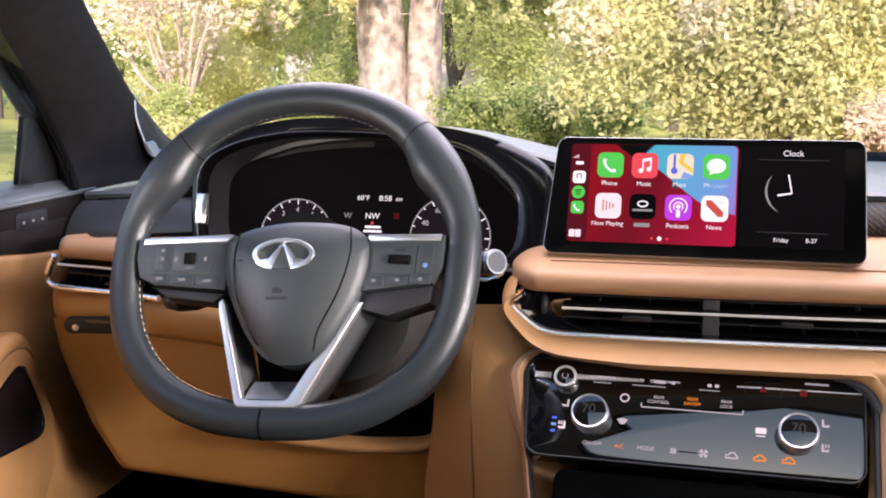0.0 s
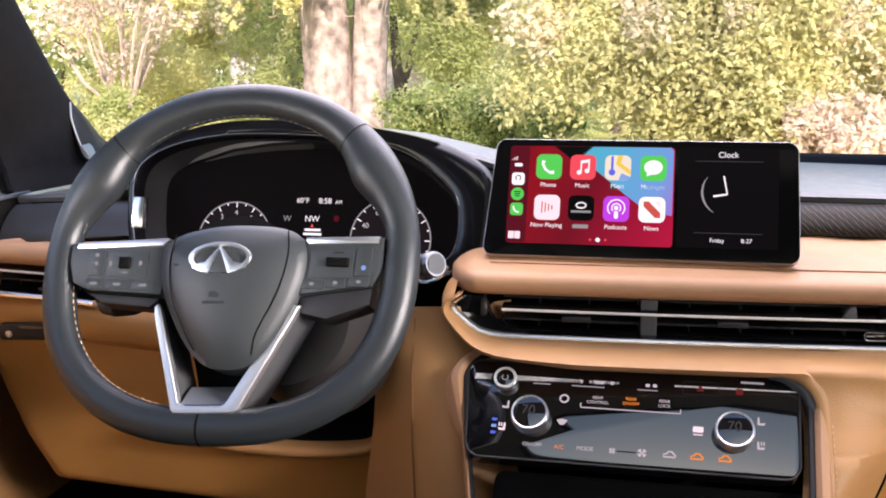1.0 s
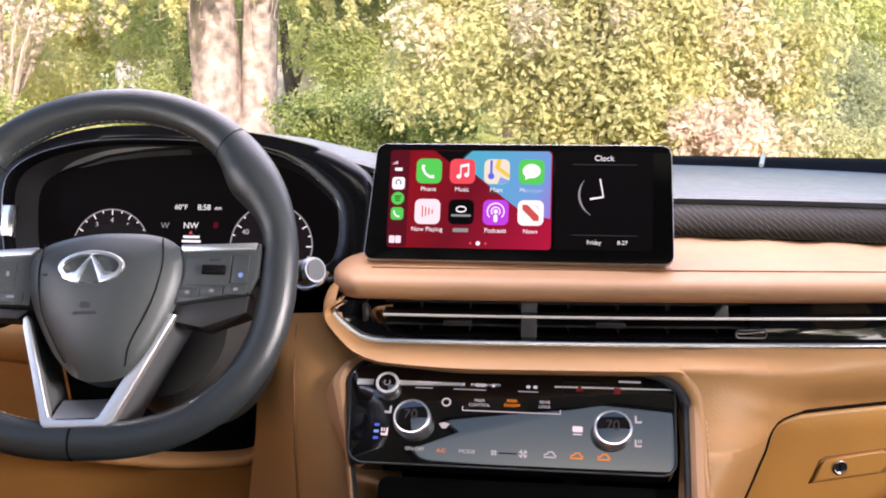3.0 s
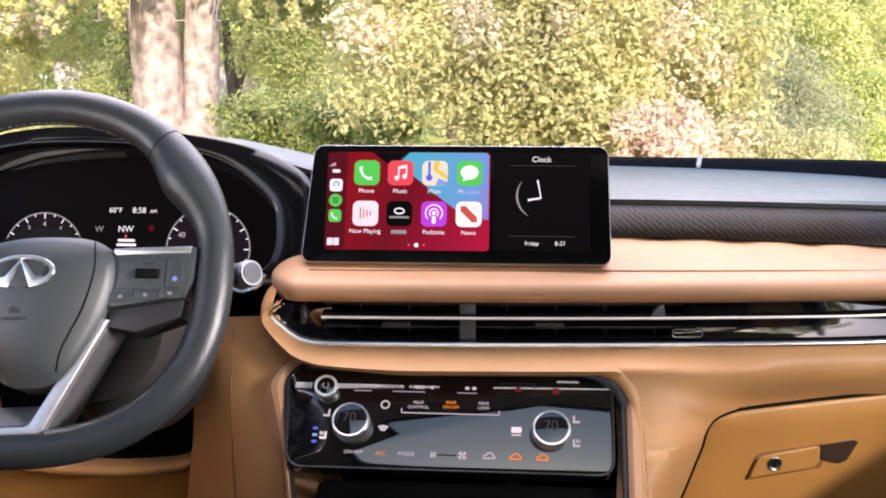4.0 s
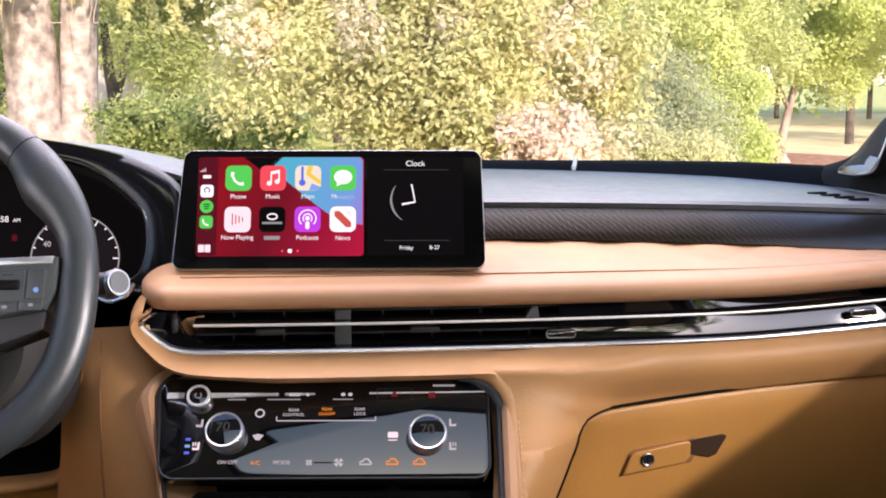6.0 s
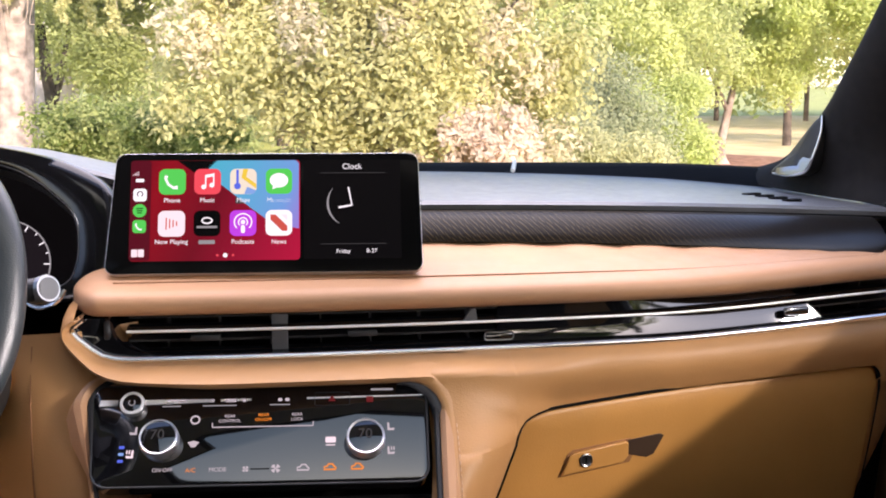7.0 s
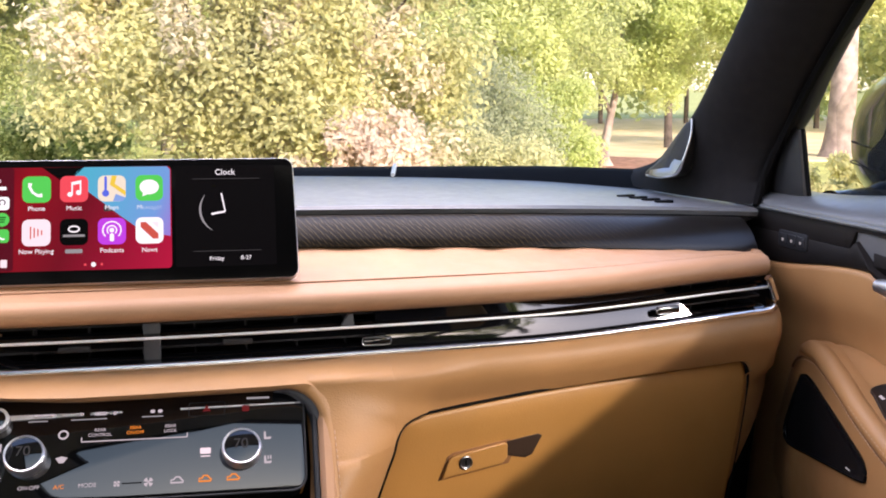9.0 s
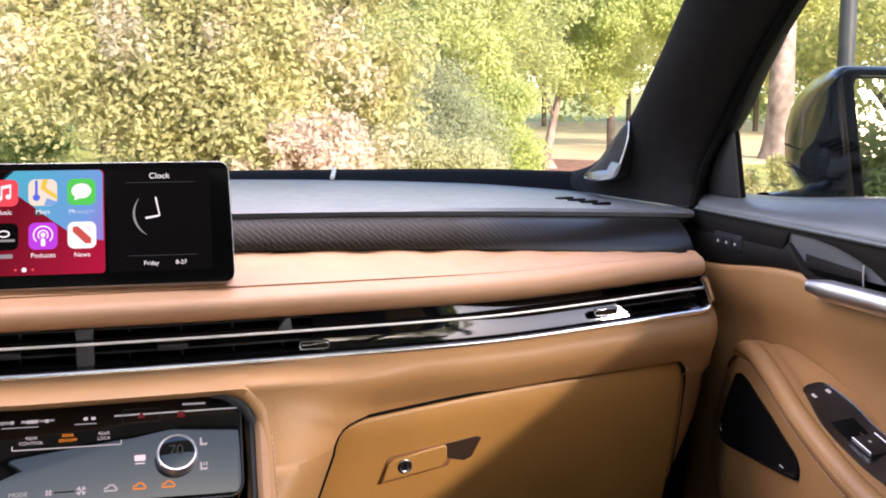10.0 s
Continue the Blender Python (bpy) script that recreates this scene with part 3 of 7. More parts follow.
part("gloss_sill", strip(-0.150, 0.70, 60, lambda x: [(yv(x) - 0.008, zvb(x) + 0.0035), (yv(x) - 0.002, zvb(x) + 0.0062), (yv(x) + 0.01, zvb(x) + 0.007), (yv(x) + 0.01, zvb(x) + 0.002)]), PIANO, cv)
part("divider", xf(plate(rrect(0.0165, 0.040, 0.0015, 2), -0.03, 0.004, 0.001), pose(-0.004, yv(0) + 0.002, 1.1025, 84, 0, 0)), MID, cv, "grey upright divider")
for x in (-0.078, 0.080):
    part("tab", xf(plate(rrect(0.030, 0.006, 0.002, 3), -0.01, 0.004, 0.001), pose(x, yv(x) - 0.002, 1.1005, 90, 0, 0)), DARK, cv)
part("tab", xf(plate([(-0.008, -0.004), (0.008, -0.004), (0.006, 0.009), (0.001, 0.009)], -0.004, 0.003, 0.0008), pose(0.192, yv(0.19) - 0.003, 1.1130, 84, 0, 0)), MID, cv, "light grey slider tab")
for x, z in ((0.222, 1.0935), (0.565, 1.1035)):
    part("slider", xf(plate(rrect(0.030, 0.0075, 0.003, 4), -0.002, 0.004, 0.0012), pose(x, yv(x) - 0.008, z, 82, 0, math.degrees(math.atan(0.25 * x)))), PIANO, cv, "small gloss slider")
    part("slider_edge", xf(tube([(p[0], p[1], 0.002) for p in rrect(0.031, 0.0085, 0.0035, 4)], 0.0006, 5, True), pose(x, yv(x) - 0.0085, z, 82, 0, math.degrees(math.atan(0.25 * x)))), EDGE, cv)
part("roller", xf(lathe([(0.0, -0.003), (0.010, -0.003), (0.011, -0.0015), (0.011, 0.0015), (0.010, 0.003), (0.0, 0.003)], 20), pose(-0.1750, yv(0.18) - 0.002, 1.110, 0, 90, 12)), DARK, cv)
for k in range(3):
    part("side_vane", xf(plate(rrect(0.026, 0.003, 0.001, 2), -0.01, 0.003), pose(-0.70 + 0.03 * (k - 1), yv(0.7) + 0.005, 1.092 + 0.008 * k, 90, 0, 0)), DARK, lv)

# ---- switch strip by the driver's knee ----
sw = thing("switch_strip", "dark switch strip with two symbols set in tan panel", "switch panel")
M_SW = face_frame((-0.695, yv(0.695) - 0.008, 1.0515), -8, -6)
part("plate", xf(plate(rrect(0.125, 0.020, 0.009, 6), -0.004, 0.003, 0.0015), M_SW), DARK, sw)
part("button", xf(plate(disc(0.0042, -0.048, -0.002), 0.003, 0.0045, 0.0008), M_SW), SATIN, sw, "small round silver button")
part("symbol", xf(plate([(0.006, -0.004), (0.008, -0.004), (0.011, 0.002), (0.008, 0.003)], 0.003, 0.0034), M_SW), UI["grey"], sw)
part("ridge", xf(plate(rrect(0.070, 0.004, 0.002, 3, 0.0, 0.0065), 0.003, 0.0048, 0.001), M_SW), PIANO, sw)

# ---- centre stack with the climate panel ----
M_P = face_frame((-0.006, -0.152, 1.020), 4, 42)
stack = thing("centre_stack", "tan leather surround of the climate panel with stitched edges", "console", M_P, kind="structure")


def stack_loop(d, n, low):
    """The open, n-shaped line round the panel, d outside it and n proud."""
    cx0, cx1, top, r = -0.187 - d, 0.157 + d, 0.062 + d * 0.4, 0.030 + d * 0.7
    out = [(cx0 + 0.7 * d + 0.035 * smooth(0.05, -0.18, v), v, n - 0.016 * smooth(0.02, -0.05, v)) for v in (low, -0.15, -0.11, -0.07, -0.03)]
    for k in range(9):
        a = radians(180 - 90 * k / 8)
        out.append((cx0 + r + r * math.cos(a), top - r + r * math.sin(a), n))
    out += [(cx0 + r + (cx1 - cx0 - 2 * r) * k / 6, top, n) for k in range(1, 6)]
    for k in range(9):
        a = radians(90 - 90 * k / 8)
        out.append((cx1 - r + r * math.cos(a), top - r + r * math.sin(a), n))
    out += [(cx1, v, n) for v in (-0.03, -0.07, -0.11, -0.15, low)]
    return out


part("surround", grid([stack_loop(d, n, -0.22) for d, n in ((-0.002, -0.020), (-0.001, -0.004), (0.001, 0.001), (0.005, 0.004), (0.012, 0.002), (0.030, -0.030))]), TAN, stack, "tan leather")
part("dark_edge", tube(stack_loop(-0.003, -0.003, -0.2), 0.0032, 6), DARK, stack)
part("tray_front", plate(rrect(0.315, 0.22, 0.01, 3, 0.0125, -0.165), -0.06, -0.024, 0.004), BLACK, stack, "dark lower tray front")

climate = thing("climate_panel", "gloss black climate control panel with two silver-ringed dials", "control panel", M_P)


def lean_left(poly):
    return [(x - (0.10 * (y + 0.05) if x < -0.1 else 0.0), y) for x, y in poly]


part("panel_glass", plate(lean_left(rrect(0.316, 0.104, 0.014, 6, -0.0145, -0.0005)), -0.02, 0.0, 0.0015), PIANO, climate, "gloss black touch panel")
part("top_lip", grid([[(x, 0.0505, -0.0005) for x in (-0.185, -0.1, 0, 0.09, 0.147)], [(x, 0.058, -0.010) for x in (-0.187, -0.1, 0, 0.09, 0.149)], [(x, 0.066, -0.03) for x in (-0.187, -0.1, 0, 0.09, 0.149)]]), PIANO, climate)
part("edge_trim", tube([(x, y, -0.0006) for x, y in lean_left(rrect(0.317, 0.105, 0.0145, 6, -0.0145, -0.0005))], 0.0010, 5, True), DARK, climate)


def dial(x, y, r, lift, parent, rim, w=0.13):
    k = part("knob", xf(lathe([(r * 0.98, -0.001), (r * 1.02, 0.004), (r, 0.012), (r * 0.94, 0.0135), (0.0, 0.0135)], 40), pose(x, y, 0) @ Matrix.Diagonal((1, 1, lift, 1))), SATIN, parent, "satin silver dial", crisp=30)
    part("ring", xf(lathe([(r * 0.98, 0.012), (r * 0.98, 0.0148), (r * (0.98 - w * 0.3), 0.0156), (r * (0.98 - w * 0.85), 0.0150), (r * (0.98 - w), 0.0136), (r * 0.80, 0.012)], 40), pose(x, y, 0) @ Matrix.Diagonal((1, 1, lift, 1))), rim, k, "bright silver ring")
    part("cap", xf(lathe([(r * (1 - w), 0.013), (r * (1 - w), 0.0142), (r * (0.95 - w), 0.0146), (0, 0.0146)], 40), pose(x, y, 0) @ Matrix.Diagonal((1, 1, lift, 1))), PIANO, k, "gloss black cap")
    return k


kl = dial(-0.1125, -0.0080, 0.0187, 0.85, climate, SATIN)
kr = dial(0.0840, -0.0110, 0.0187, 0.85, climate, SATIN)
kp = dial(-0.1420, 0.0305, 0.0120, 0.5, climate, RING_GLARE, 0.26)
letters("numerals", "70", 0.014, UI["dim"], kl, -0.1135, -0.0060, 0.0130)
letters("numerals", "70", 0.014, UI["dim"], kr, 0.0835, -0.0090, 0.0130)
part("power_symbol", tube([(-0.1420 + 0.003 * math.sin(a), 0.0305 + 0.003 * math.cos(a), 0.0077) for a in (radians(40 + 280 * k / 14) for k in range(15))], 0.0005, 5), UI["grey"], kp)
Z = 0.0003
for s, x, y, h, m in (("REAR", -0.0478, 0.0170, 0.0056, "soft"), ("CONTROL", -0.0478, 0.0120, 0.0056, "soft"), ("REAR", -0.0153, 0.0178, 0.0056, "amber"), ("ON/OFF", -0.0153, 0.0128, 0.0056, "amber"),
                      ("REAR", 0.0171, 0.0178, 0.0056, "soft"), ("LOCK", 0.0171, 0.0128, 0.0056, "soft"), ("ON\u00b7OFF", -0.1079, -0.0375, 0.0066, "soft"), ("A/C", -0.0814, -0.0382, 0.0074, "amber"), ("MODE", -0.0562, -0.0380, 0.0072, "soft")):
    letters("lettering", s, h * 0.80, UI[m], climate, x, y + 0.0006, Z)
flat("rule", rrect(0.097, 0.0010, 0.0003, 1, -0.0157, 0.0062), UI["soft"], climate, Z)
for x in (-0.0642, 0.0328):
    flat("rule_end", rrect(0.0010, 0.0045, 0.0003, 1, x, 0.0085), UI["soft"], climate, Z)


def seat_symbol(x, y, flip, mat, rays):
    g = [plate([(x + flip * a, y + b) for a, b in ((-0.004, -0.001), (0.001, -0.0015), (0.0015, 0.0045), (0.0032, 0.0045), (0.0032, -0.0035), (-0.003, -0.0035))][::flip], Z, Z + 0.0003)]
    if rays:
        g += [plate(rrect(0.0012, 0.004, 0.0004, 1, x - flip * (0.003 - 0.0024 * k), y + 0.0026), Z, Z + 0.0003) for k in range(2)]
    part("seat_symbol", merge(*g), mat, climate)


seat_symbol(-0.1386, 0.0034, 1, UI["soft"], False)
seat_symbol(-0.1397, -0.0206, 1, UI["blush"], True)
seat_symbol(0.1081, 0.0033, -1, UI["soft"], False)
seat_symbol(0.1079, -0.0216, -1, UI["soft"], True)
for k in range(3):
    flat("level_bar", rrect(0.0050, 0.0028, 0.0004, 1, -0.1481, -0.0130 - 0.0070 * k), UI["blue"] if k != 1 else UI["skyblue"], climate, Z)
part("wheel_symbol", xf(tube([(0.004 * math.cos(a), 0.004 * math.sin(a), 0) for a in (2 * math.pi * k / 16 for k in range(16))], 0.0009, 5, True), pose(-0.081, 0.0144, Z)), UI["soft"], climate)
part("fan_defrost_symbol", merge(plate([(-0.0865, -0.009), (-0.083, -0.014), (-0.079, -0.014), (-0.0755, -0.009), (-0.081, -0.0075)][::1], Z, Z + 0.0003)), UI["soft"], climate)
part("rear_defrost_symbol", merge(plate(rrect(0.010, 0.0060, 0.001, 2, 0.050, -0.0090), Z, Z + 0.0003), plate(rrect(0.009, 0.0010, 0.0003, 1, 0.050, -0.0145), Z, Z + 0.0003)), UI["blush"], climate)
for x, r in ((-0.030, 0.0032), (-0.0016, 0.0046)):
    part("fan_symbol", merge(*[plate([(x + r * math.cos(a + q), -0.0374 + r * math.sin(a + q)) for q in (-0.5, 0.0, 0.5)] + [(x, -0.0374)], Z, Z + 0.0003) for a in (radians(90 * k + 45) for k in range(4))]), UI["soft"], climate)
flat("fan_rule", rrect(0.0180, 0.0010, 0.0003, 1, -0.0165, -0.0374), UI["black"], climate, Z)
for x, m in ((0.024, "soft"), (0.0495, "amber"), (0.0754, "amber")):
    part("car_symbol", merge(tube([(x + a, -0.0374 + b, Z) for a, b in ((-0.0055, -0.002), (-0.005, 0.0008), (-0.0025, 0.0012), (-0.001, 0.0035), (0.0025, 0.0035), (0.0045, 0.0008), (0.006, -0.0005), (0.0055, -0.002))], 0.0008, 4, True)), UI[m], climate)
for x, w in ((-0.105, 0.018), (-0.062, 0.026), (-0.047, 0.010), (0.0, 0.020)):
    flat("key_mark", rrect(w, 0.0010, 0.0003, 1, x, 0.0292), UI["grey"], climate, Z)
for x, w in ((-0.1, 0.02), (-0.066, 0.004), (-0.048, 0.011), (-0.035, 0.004), (0.000, 0.0042), (0.007, 0.0042)):
    flat("key_symbol", rrect(w, 0.0032, 0.001, 2, x, 0.0345), UI["soft"], climate, Z)
# pale strips paint a sky reflection along the panel's upper bevel
for x0, x1, h0, h1 in ((-0.174, -0.157, 0.0070, 0.0066), (-0.131, -0.064, 0.0056, 0.0030), (-0.058, -0.028, 0.0028, 0.0022), (0.026, 0.141, 0.0020, 0.0014)):
    part("painted_glare", grid([[(x0 + (x1 - x0) * k / 4, 0.0335 + 0.012 * (x0 + (x1 - x0) * k / 4 + 0.17) + e * (h0 + (h1 - h0) * k / 4), z) for k in range(5)] for e, z in ((-0.5, 0.0), (-0.5, 0.0002 + 0.24 * (h0 + h1) / 2), (0.5, 0.0002))]), RING_GLARE, climate, "pale strip painted as the bevel's sky reflection", crisp=20)
part("hazard_symbol", plate([(0.0468, 0.0320), (0.0548, 0.0320), (0.0508, 0.0385)], Z, Z + 0.0003), UI["ember"], climate)
part("hazard_frame", tube([(p[0], p[1], Z) for p in rrect(0.034, 0.014, 0.001, 1, 0.0510, 0.0345)], 0.0004, 4, True), DARK, climate)
flat("key_symbol", rrect(0.007, 0.0065, 0.001, 2, 0.088, 0.0335), UI["ember"], climate, Z)
flat("blurred_text", rrect(0.022, 0.0020, 0.0004, 1, 0.100, 0.0440), UI["grey"], climate, Z)

# the roll right of the panel, flowing into the leather column and round the dash end: one surface y(x, z)
ROLL = [(0.0, -0.006), (0.005, -0.014), (0.013, -0.022), (0.024, -0.0245), (0.034, -0.0225), (0.045, -0.017), (0.058, -0.0095), (0.075, -0.003), (0.095, 0.012), (0.14, 0.024), (0.18, 0.035), (0.31, 0.084), (0.60, 0.20)]
ROLL = [(v.x, v.y) for v in curve([(a, b, 0) for a, b in ROLL], 60)]


def door_left(z):
    return 0.236 - 0.36 * max(0.0, 1.000 - z) * smooth(1.02, 0.97, z)


def leather_y(x, z):
    g = 0.48 + 0.52 * smooth(0.16, 0.30, x)
    d = max(0.0, zvb(x) - z) / g
    i = max(k for k in range(len(ROLL) - 1) if ROLL[k][0] <= d)
    u = (d - ROLL[i][0]) / (ROLL[i + 1][0] - ROLL[i][0])
    r = yv(x) + ROLL[i][1] + (ROLL[i + 1][1] - ROLL[i][1]) * u - bulge(x) * smooth(0.0, 0.022, d)
    if d <= 0.024:
        return r
    # below the roll's front the column comes forward
    xs = x + 0.236 - door_left(z)
    front = yv(x) - 0.0245 - bulge(x)
    base = -0.170 - 0.62 * (1.02 - z) if z < 1.02 else -0.170 + 0.30 * (z - 1.02)
    c = front + (base - front) * smooth(1.066, 1.000, z) + 0.030 * smooth(0.156, 0.1435, x) * smooth(1.06, 1.03, z)
    return r + (c - r) * smooth(0.292, 0.172, xs)


def glove_top(x):
    p = [(0.0, 0.996), (0.234, 0.996), (0.242, 1.009), (0.252, 1.014), (0.30, 1.0185), (0.42, 1.0262), (0.56, 1.0305), (0.668, 1.0337), (0.80, 1.036)]
    i = max(k for k in range(len(p) - 1) if p[k][0] <= x)
    return p[i][1] + (p[i + 1][1] - p[i][1]) * (x - p[i][0]) / (p[i + 1][0] - p[i][0])


def end_round(x):
    return math.sin(min(1.0, (0.7435 - x) / 0.038) * math.pi / 2) ** 0.55 if x < 0.743 else 0.08


rows = []
for i in range(81):
    x = 0.2325 + 0.4565 * i / 80
    top, low = zvb(x) - 0.002, glove_top(x) + 0.0012 - 0.0034 * smooth(0.52, 0.36, x) - 0.0175 * (1 - math.sqrt(1 - min(1.0, max(0.0, (x - 0.6655) / 0.0215)) ** 2))
    r = [(x, leather_y(x, top + (low - top) * k / 30), top + (low - top) * k / 30) for k in range(31)]
    rows.append([(x, yv(x) + 0.03, top)] + r + [(x, r[-1][1] + 0.004, low - 0.002), (x, r[-1][1] + 0.03, low - 0.002)])
part("lower_fascia", grid(rows), TAN_LOW, dash, "tan leather", crisp=70)
rows = []
for i in range(21):
    x = 0.6885 + 0.0548 * i / 20
    zz = [zvb(x) - 0.002 - (zvb(x) - 0.002 - glove_top(x)) * k / 24 for k in range(25)] + [1.02 - 0.02 * k for k in range(20)]
    rows.append([(0.6885 - (0.0220 * smooth(1.017, 1.011, z)) * (1 - i / 20) + 0.0585 * (1 - 0.9 * smooth(0.99, 0.79, z)) * i / 20, yv(x) + 0.07 + (leather_y(x, z) - yv(x) - 0.07) * end_round(x), z) for z in zz])
part("fascia_end", grid(rows), TAN_LOW, dash, "tan leather", crisp=70)


def inner_x(z):
    return 0.1435 - 0.012 * smooth(1.0, 0.90, z)


rows = []
for z in [1.079 - 0.0035 * j for j in range(24)] + [0.9985 - 0.009 * j for j in range(32)]:
    a, b = inner_x(z), door_left(z) - 0.0035
    row = [(x, leather_y(max(x, 0.1435) + (0.1435 - a) * smooth(0.2, 0.16, x), z), z) for x in (a + (b - a) * k / 36 for k in range(37))]
    lip = smooth(1.004, 0.999, z)
    rows.append(row + [(b + 0.001 * lip, row[-1][1] + 0.004 * lip, z), (b + 0.001 * lip, row[-1][1] + 0.03 * lip, z)])
part("column", grid(rows), TAN_LOW, dash, "tan leather", crisp=70)
# rounded leather lip at the panel's upper corner, running down the column with a grey edge strip
LIP = [(0.112, -0.1380, 1.0630), (0.127, -0.1410, 1.0620), (0.139, -0.1440, 1.0580), (0.1475, -0.1465, 1.0505), (0.1528, -0.1500, 1.0415), (0.1555, -0.1545, 1.0320), (0.1570, -0.1680, 1.0150), (0.1570, -0.1835, 0.9950), (0.1560, -0.2235, 0.9300), (0.153, -0.30, 0.80)]
LIP_MID = [(0.113, -0.1460, 1.0680), (0.130, -0.1478, 1.0690), (0.1450, -0.1485, 1.0680), (0.1535, -0.1485, 1.0560), (0.1595, -0.1515, 1.0455), (0.1625, -0.1570, 1.0330), (0.1635, -0.1712, 1.0150), (0.1635, -0.1870, 0.9950), (0.1625, -0.2272, 0.9300), (0.1595, -0.304, 0.80)]
LIP_OUT = [(0.114, -0.1300, 1.0740), (0.132, -0.1230, 1.0765), (0.150, -0.1240, 1.0760), (0.1605, -0.1410, 1.0620), (0.1670, -0.1450, 1.0490), (0.1700, -0.1510, 1.0340), (0.1710, -0.1640, 1.0150), (0.1710, -0.1800, 0.9950), (0.1700, -0.2200, 0.9300), (0.167, -0.296, 0.80)]
part("stack_lip", grid([curve([(x + 0.001, y + 0.014, z + 0.001) for x, y, z in LIP], 40), curve(LIP, 40), curve([((a[0] * 2 + b[0]) / 3, (a[1] + b[1]) / 2 - 0.0012, (a[2] * 2 + b[2]) / 3) for a, b in zip(LIP, LIP_MID)], 40), curve(LIP_MID, 40), curve(LIP_OUT, 40)]), TAN_LOW, dash, "tan leather lip", crisp=70)
part("lip_edge", grid([curve([(x - a * min(1, (x - 0.108) / 0.03), y + b, z - c * (0.0 if z < 1.03 else 1.0)) for x, y, z in LIP], 40) for a, b, c in ((-0.0005, 0.002, 0.0), (0.002, 0.001, 0.002), (0.005, 0.003, 0.004), (0.009, 0.009, 0.006), (0.010, 0.03, 0.006))]), MID, dash, "dark grey edge strip", crisp=70)
stitches("stitching", [(0.1665, leather_y(0.1665, z) - 0.0014, z) for z in [1.025 - 0.01 * j for j in range(16)]], 0.0042, 0.0022, 0.0006, THREAD, dash)

# leather flank between the driver's footwell and the stack
part("stack_flank", grid([[(-0.292, -0.055, 1.10), (-0.295, -0.060, 1.03), (-0.297, -0.07, 0.97), (-0.305, -0.075, 0.90), (-0.31, -0.07, 0.70)],
                          [(-0.262, -0.072, 1.105), (-0.266, -0.085, 1.03), (-0.266, -0.10, 0.97), (-0.266, -0.11, 0.90), (-0.262, -0.11, 0.70)],
                          [(-0.236, -0.082, 1.108), (-0.236, -0.100, 1.04), (-0.228, -0.125, 0.97), (-0.218, -0.140, 0.90), (-0.21, -0.15, 0.70)],
                          [(-0.200, -0.085, 1.110), (-0.198, -0.105, 1.04), (-0.190, -0.14, 0.97), (-0.17, -0.165, 0.90), (-0.16, -0.18, 0.70)],
                          [(-0.150, -0.04, 1.110), (-0.150, -0.06, 1.04), (-0.14, -0.09, 0.97), (-0.13, -0.10, 0.90), (-0.12, -0.10, 0.70)]]), TAN_LOW, dash, "tan leather", crisp=80)
part("flank_seam", tube([(-0.2475, -0.0800, 1.095), (-0.2495, -0.0925, 1.04), (-0.2455, -0.1145, 0.97), (-0.240, -0.127, 0.90)], 0.0011, 5), TAN_DARK, dash)
# dark well round the steering column with a rounded tan sill
WELL = [(-0.289, 1.100), (-0.289, 1.033), (-0.289, 0.985), (-0.2915, 0.968), (-0.300, 0.9535), (-0.317, 0.9455), (-0.36, 0.941), (-0.405, 0.940), (-0.472, 0.944), (-0.53, 0.952)]
well = [(v.x, v.y) for v in curve([(a, b, 0) for a, b in WELL], 54)]


def well_y(z):
    return -0.066 + 0.10 * (1.0 - z)


part("column_well", grid([[(x, well_y(z) + 0.010, z) for x, z in well], [(x - 0.004, well_y(z) + 0.06, z + 0.004) for x, z in well], [(-0.41 + (x + 0.41) * 0.8, well_y(z) + 0.10, 1.06 + (z - 1.06) * 0.8) for x, z in well], [(-0.41, 0.06, 1.06)] * len(well)]), BLACK, dash, "dark well round the steering column")
sill = well[12:]
rows = []
for i, (x, z) in enumerate(sill):
    a, b = Vector(sill[max(0, i - 1)]), Vector(sill[min(len(sill) - 1, i + 1)])
    t = (b - a).normalized()
    o = Vector((-t.y, t.x))
    if o.dot(Vector((-0.40, 1.05)) - Vector((x, z))) > 0:
        o = -o
    w = 0.004 + 0.020 * smooth(0, 18, i)
    rows.append([(x + o.x * w * e, well_y(z) + y, z + o.y * w * e) for e, y in ((-0.05, 0.030), (0.0, 0.008), (0.08, -0.001), (0.22, -0.006), (0.42, -0.006), (0.65, 0.002), (0.85, 0.014), (1.05, 0.034))])
part("well_sill", grid(rows), TAN_LOW, dash, "tan leather sill under the steering column", crisp=80)

# ---- glove compartment ----
glove = thing("glove_compartment", "closed tan glove compartment door with latch and keyhole", "glove compartment")


def yg(x, z):
    return -0.100 + 0.185 * (x - 0.24) + 0.16 * (1.0 - z) ** 1.0 * (0.4 + z * 0) - 0.010 * math.sin(math.pi * min(1, max(0, (1.03 - z) / 0.32)))


def on_glove(vf, lift=0.0):
    return [set_back(x, yg(x, z) - n - lift, z) for x, z, n in vf[0]], vf[1]


def set_back(x, y, z):
    """Leans the door back along the view lines, more lower down, to darken it."""
    d = 0.32 * max(0.0, 1.005 - z)
    return (x + (x - 0.04) * d / 1.12, y + d, z - 0.33 * d)


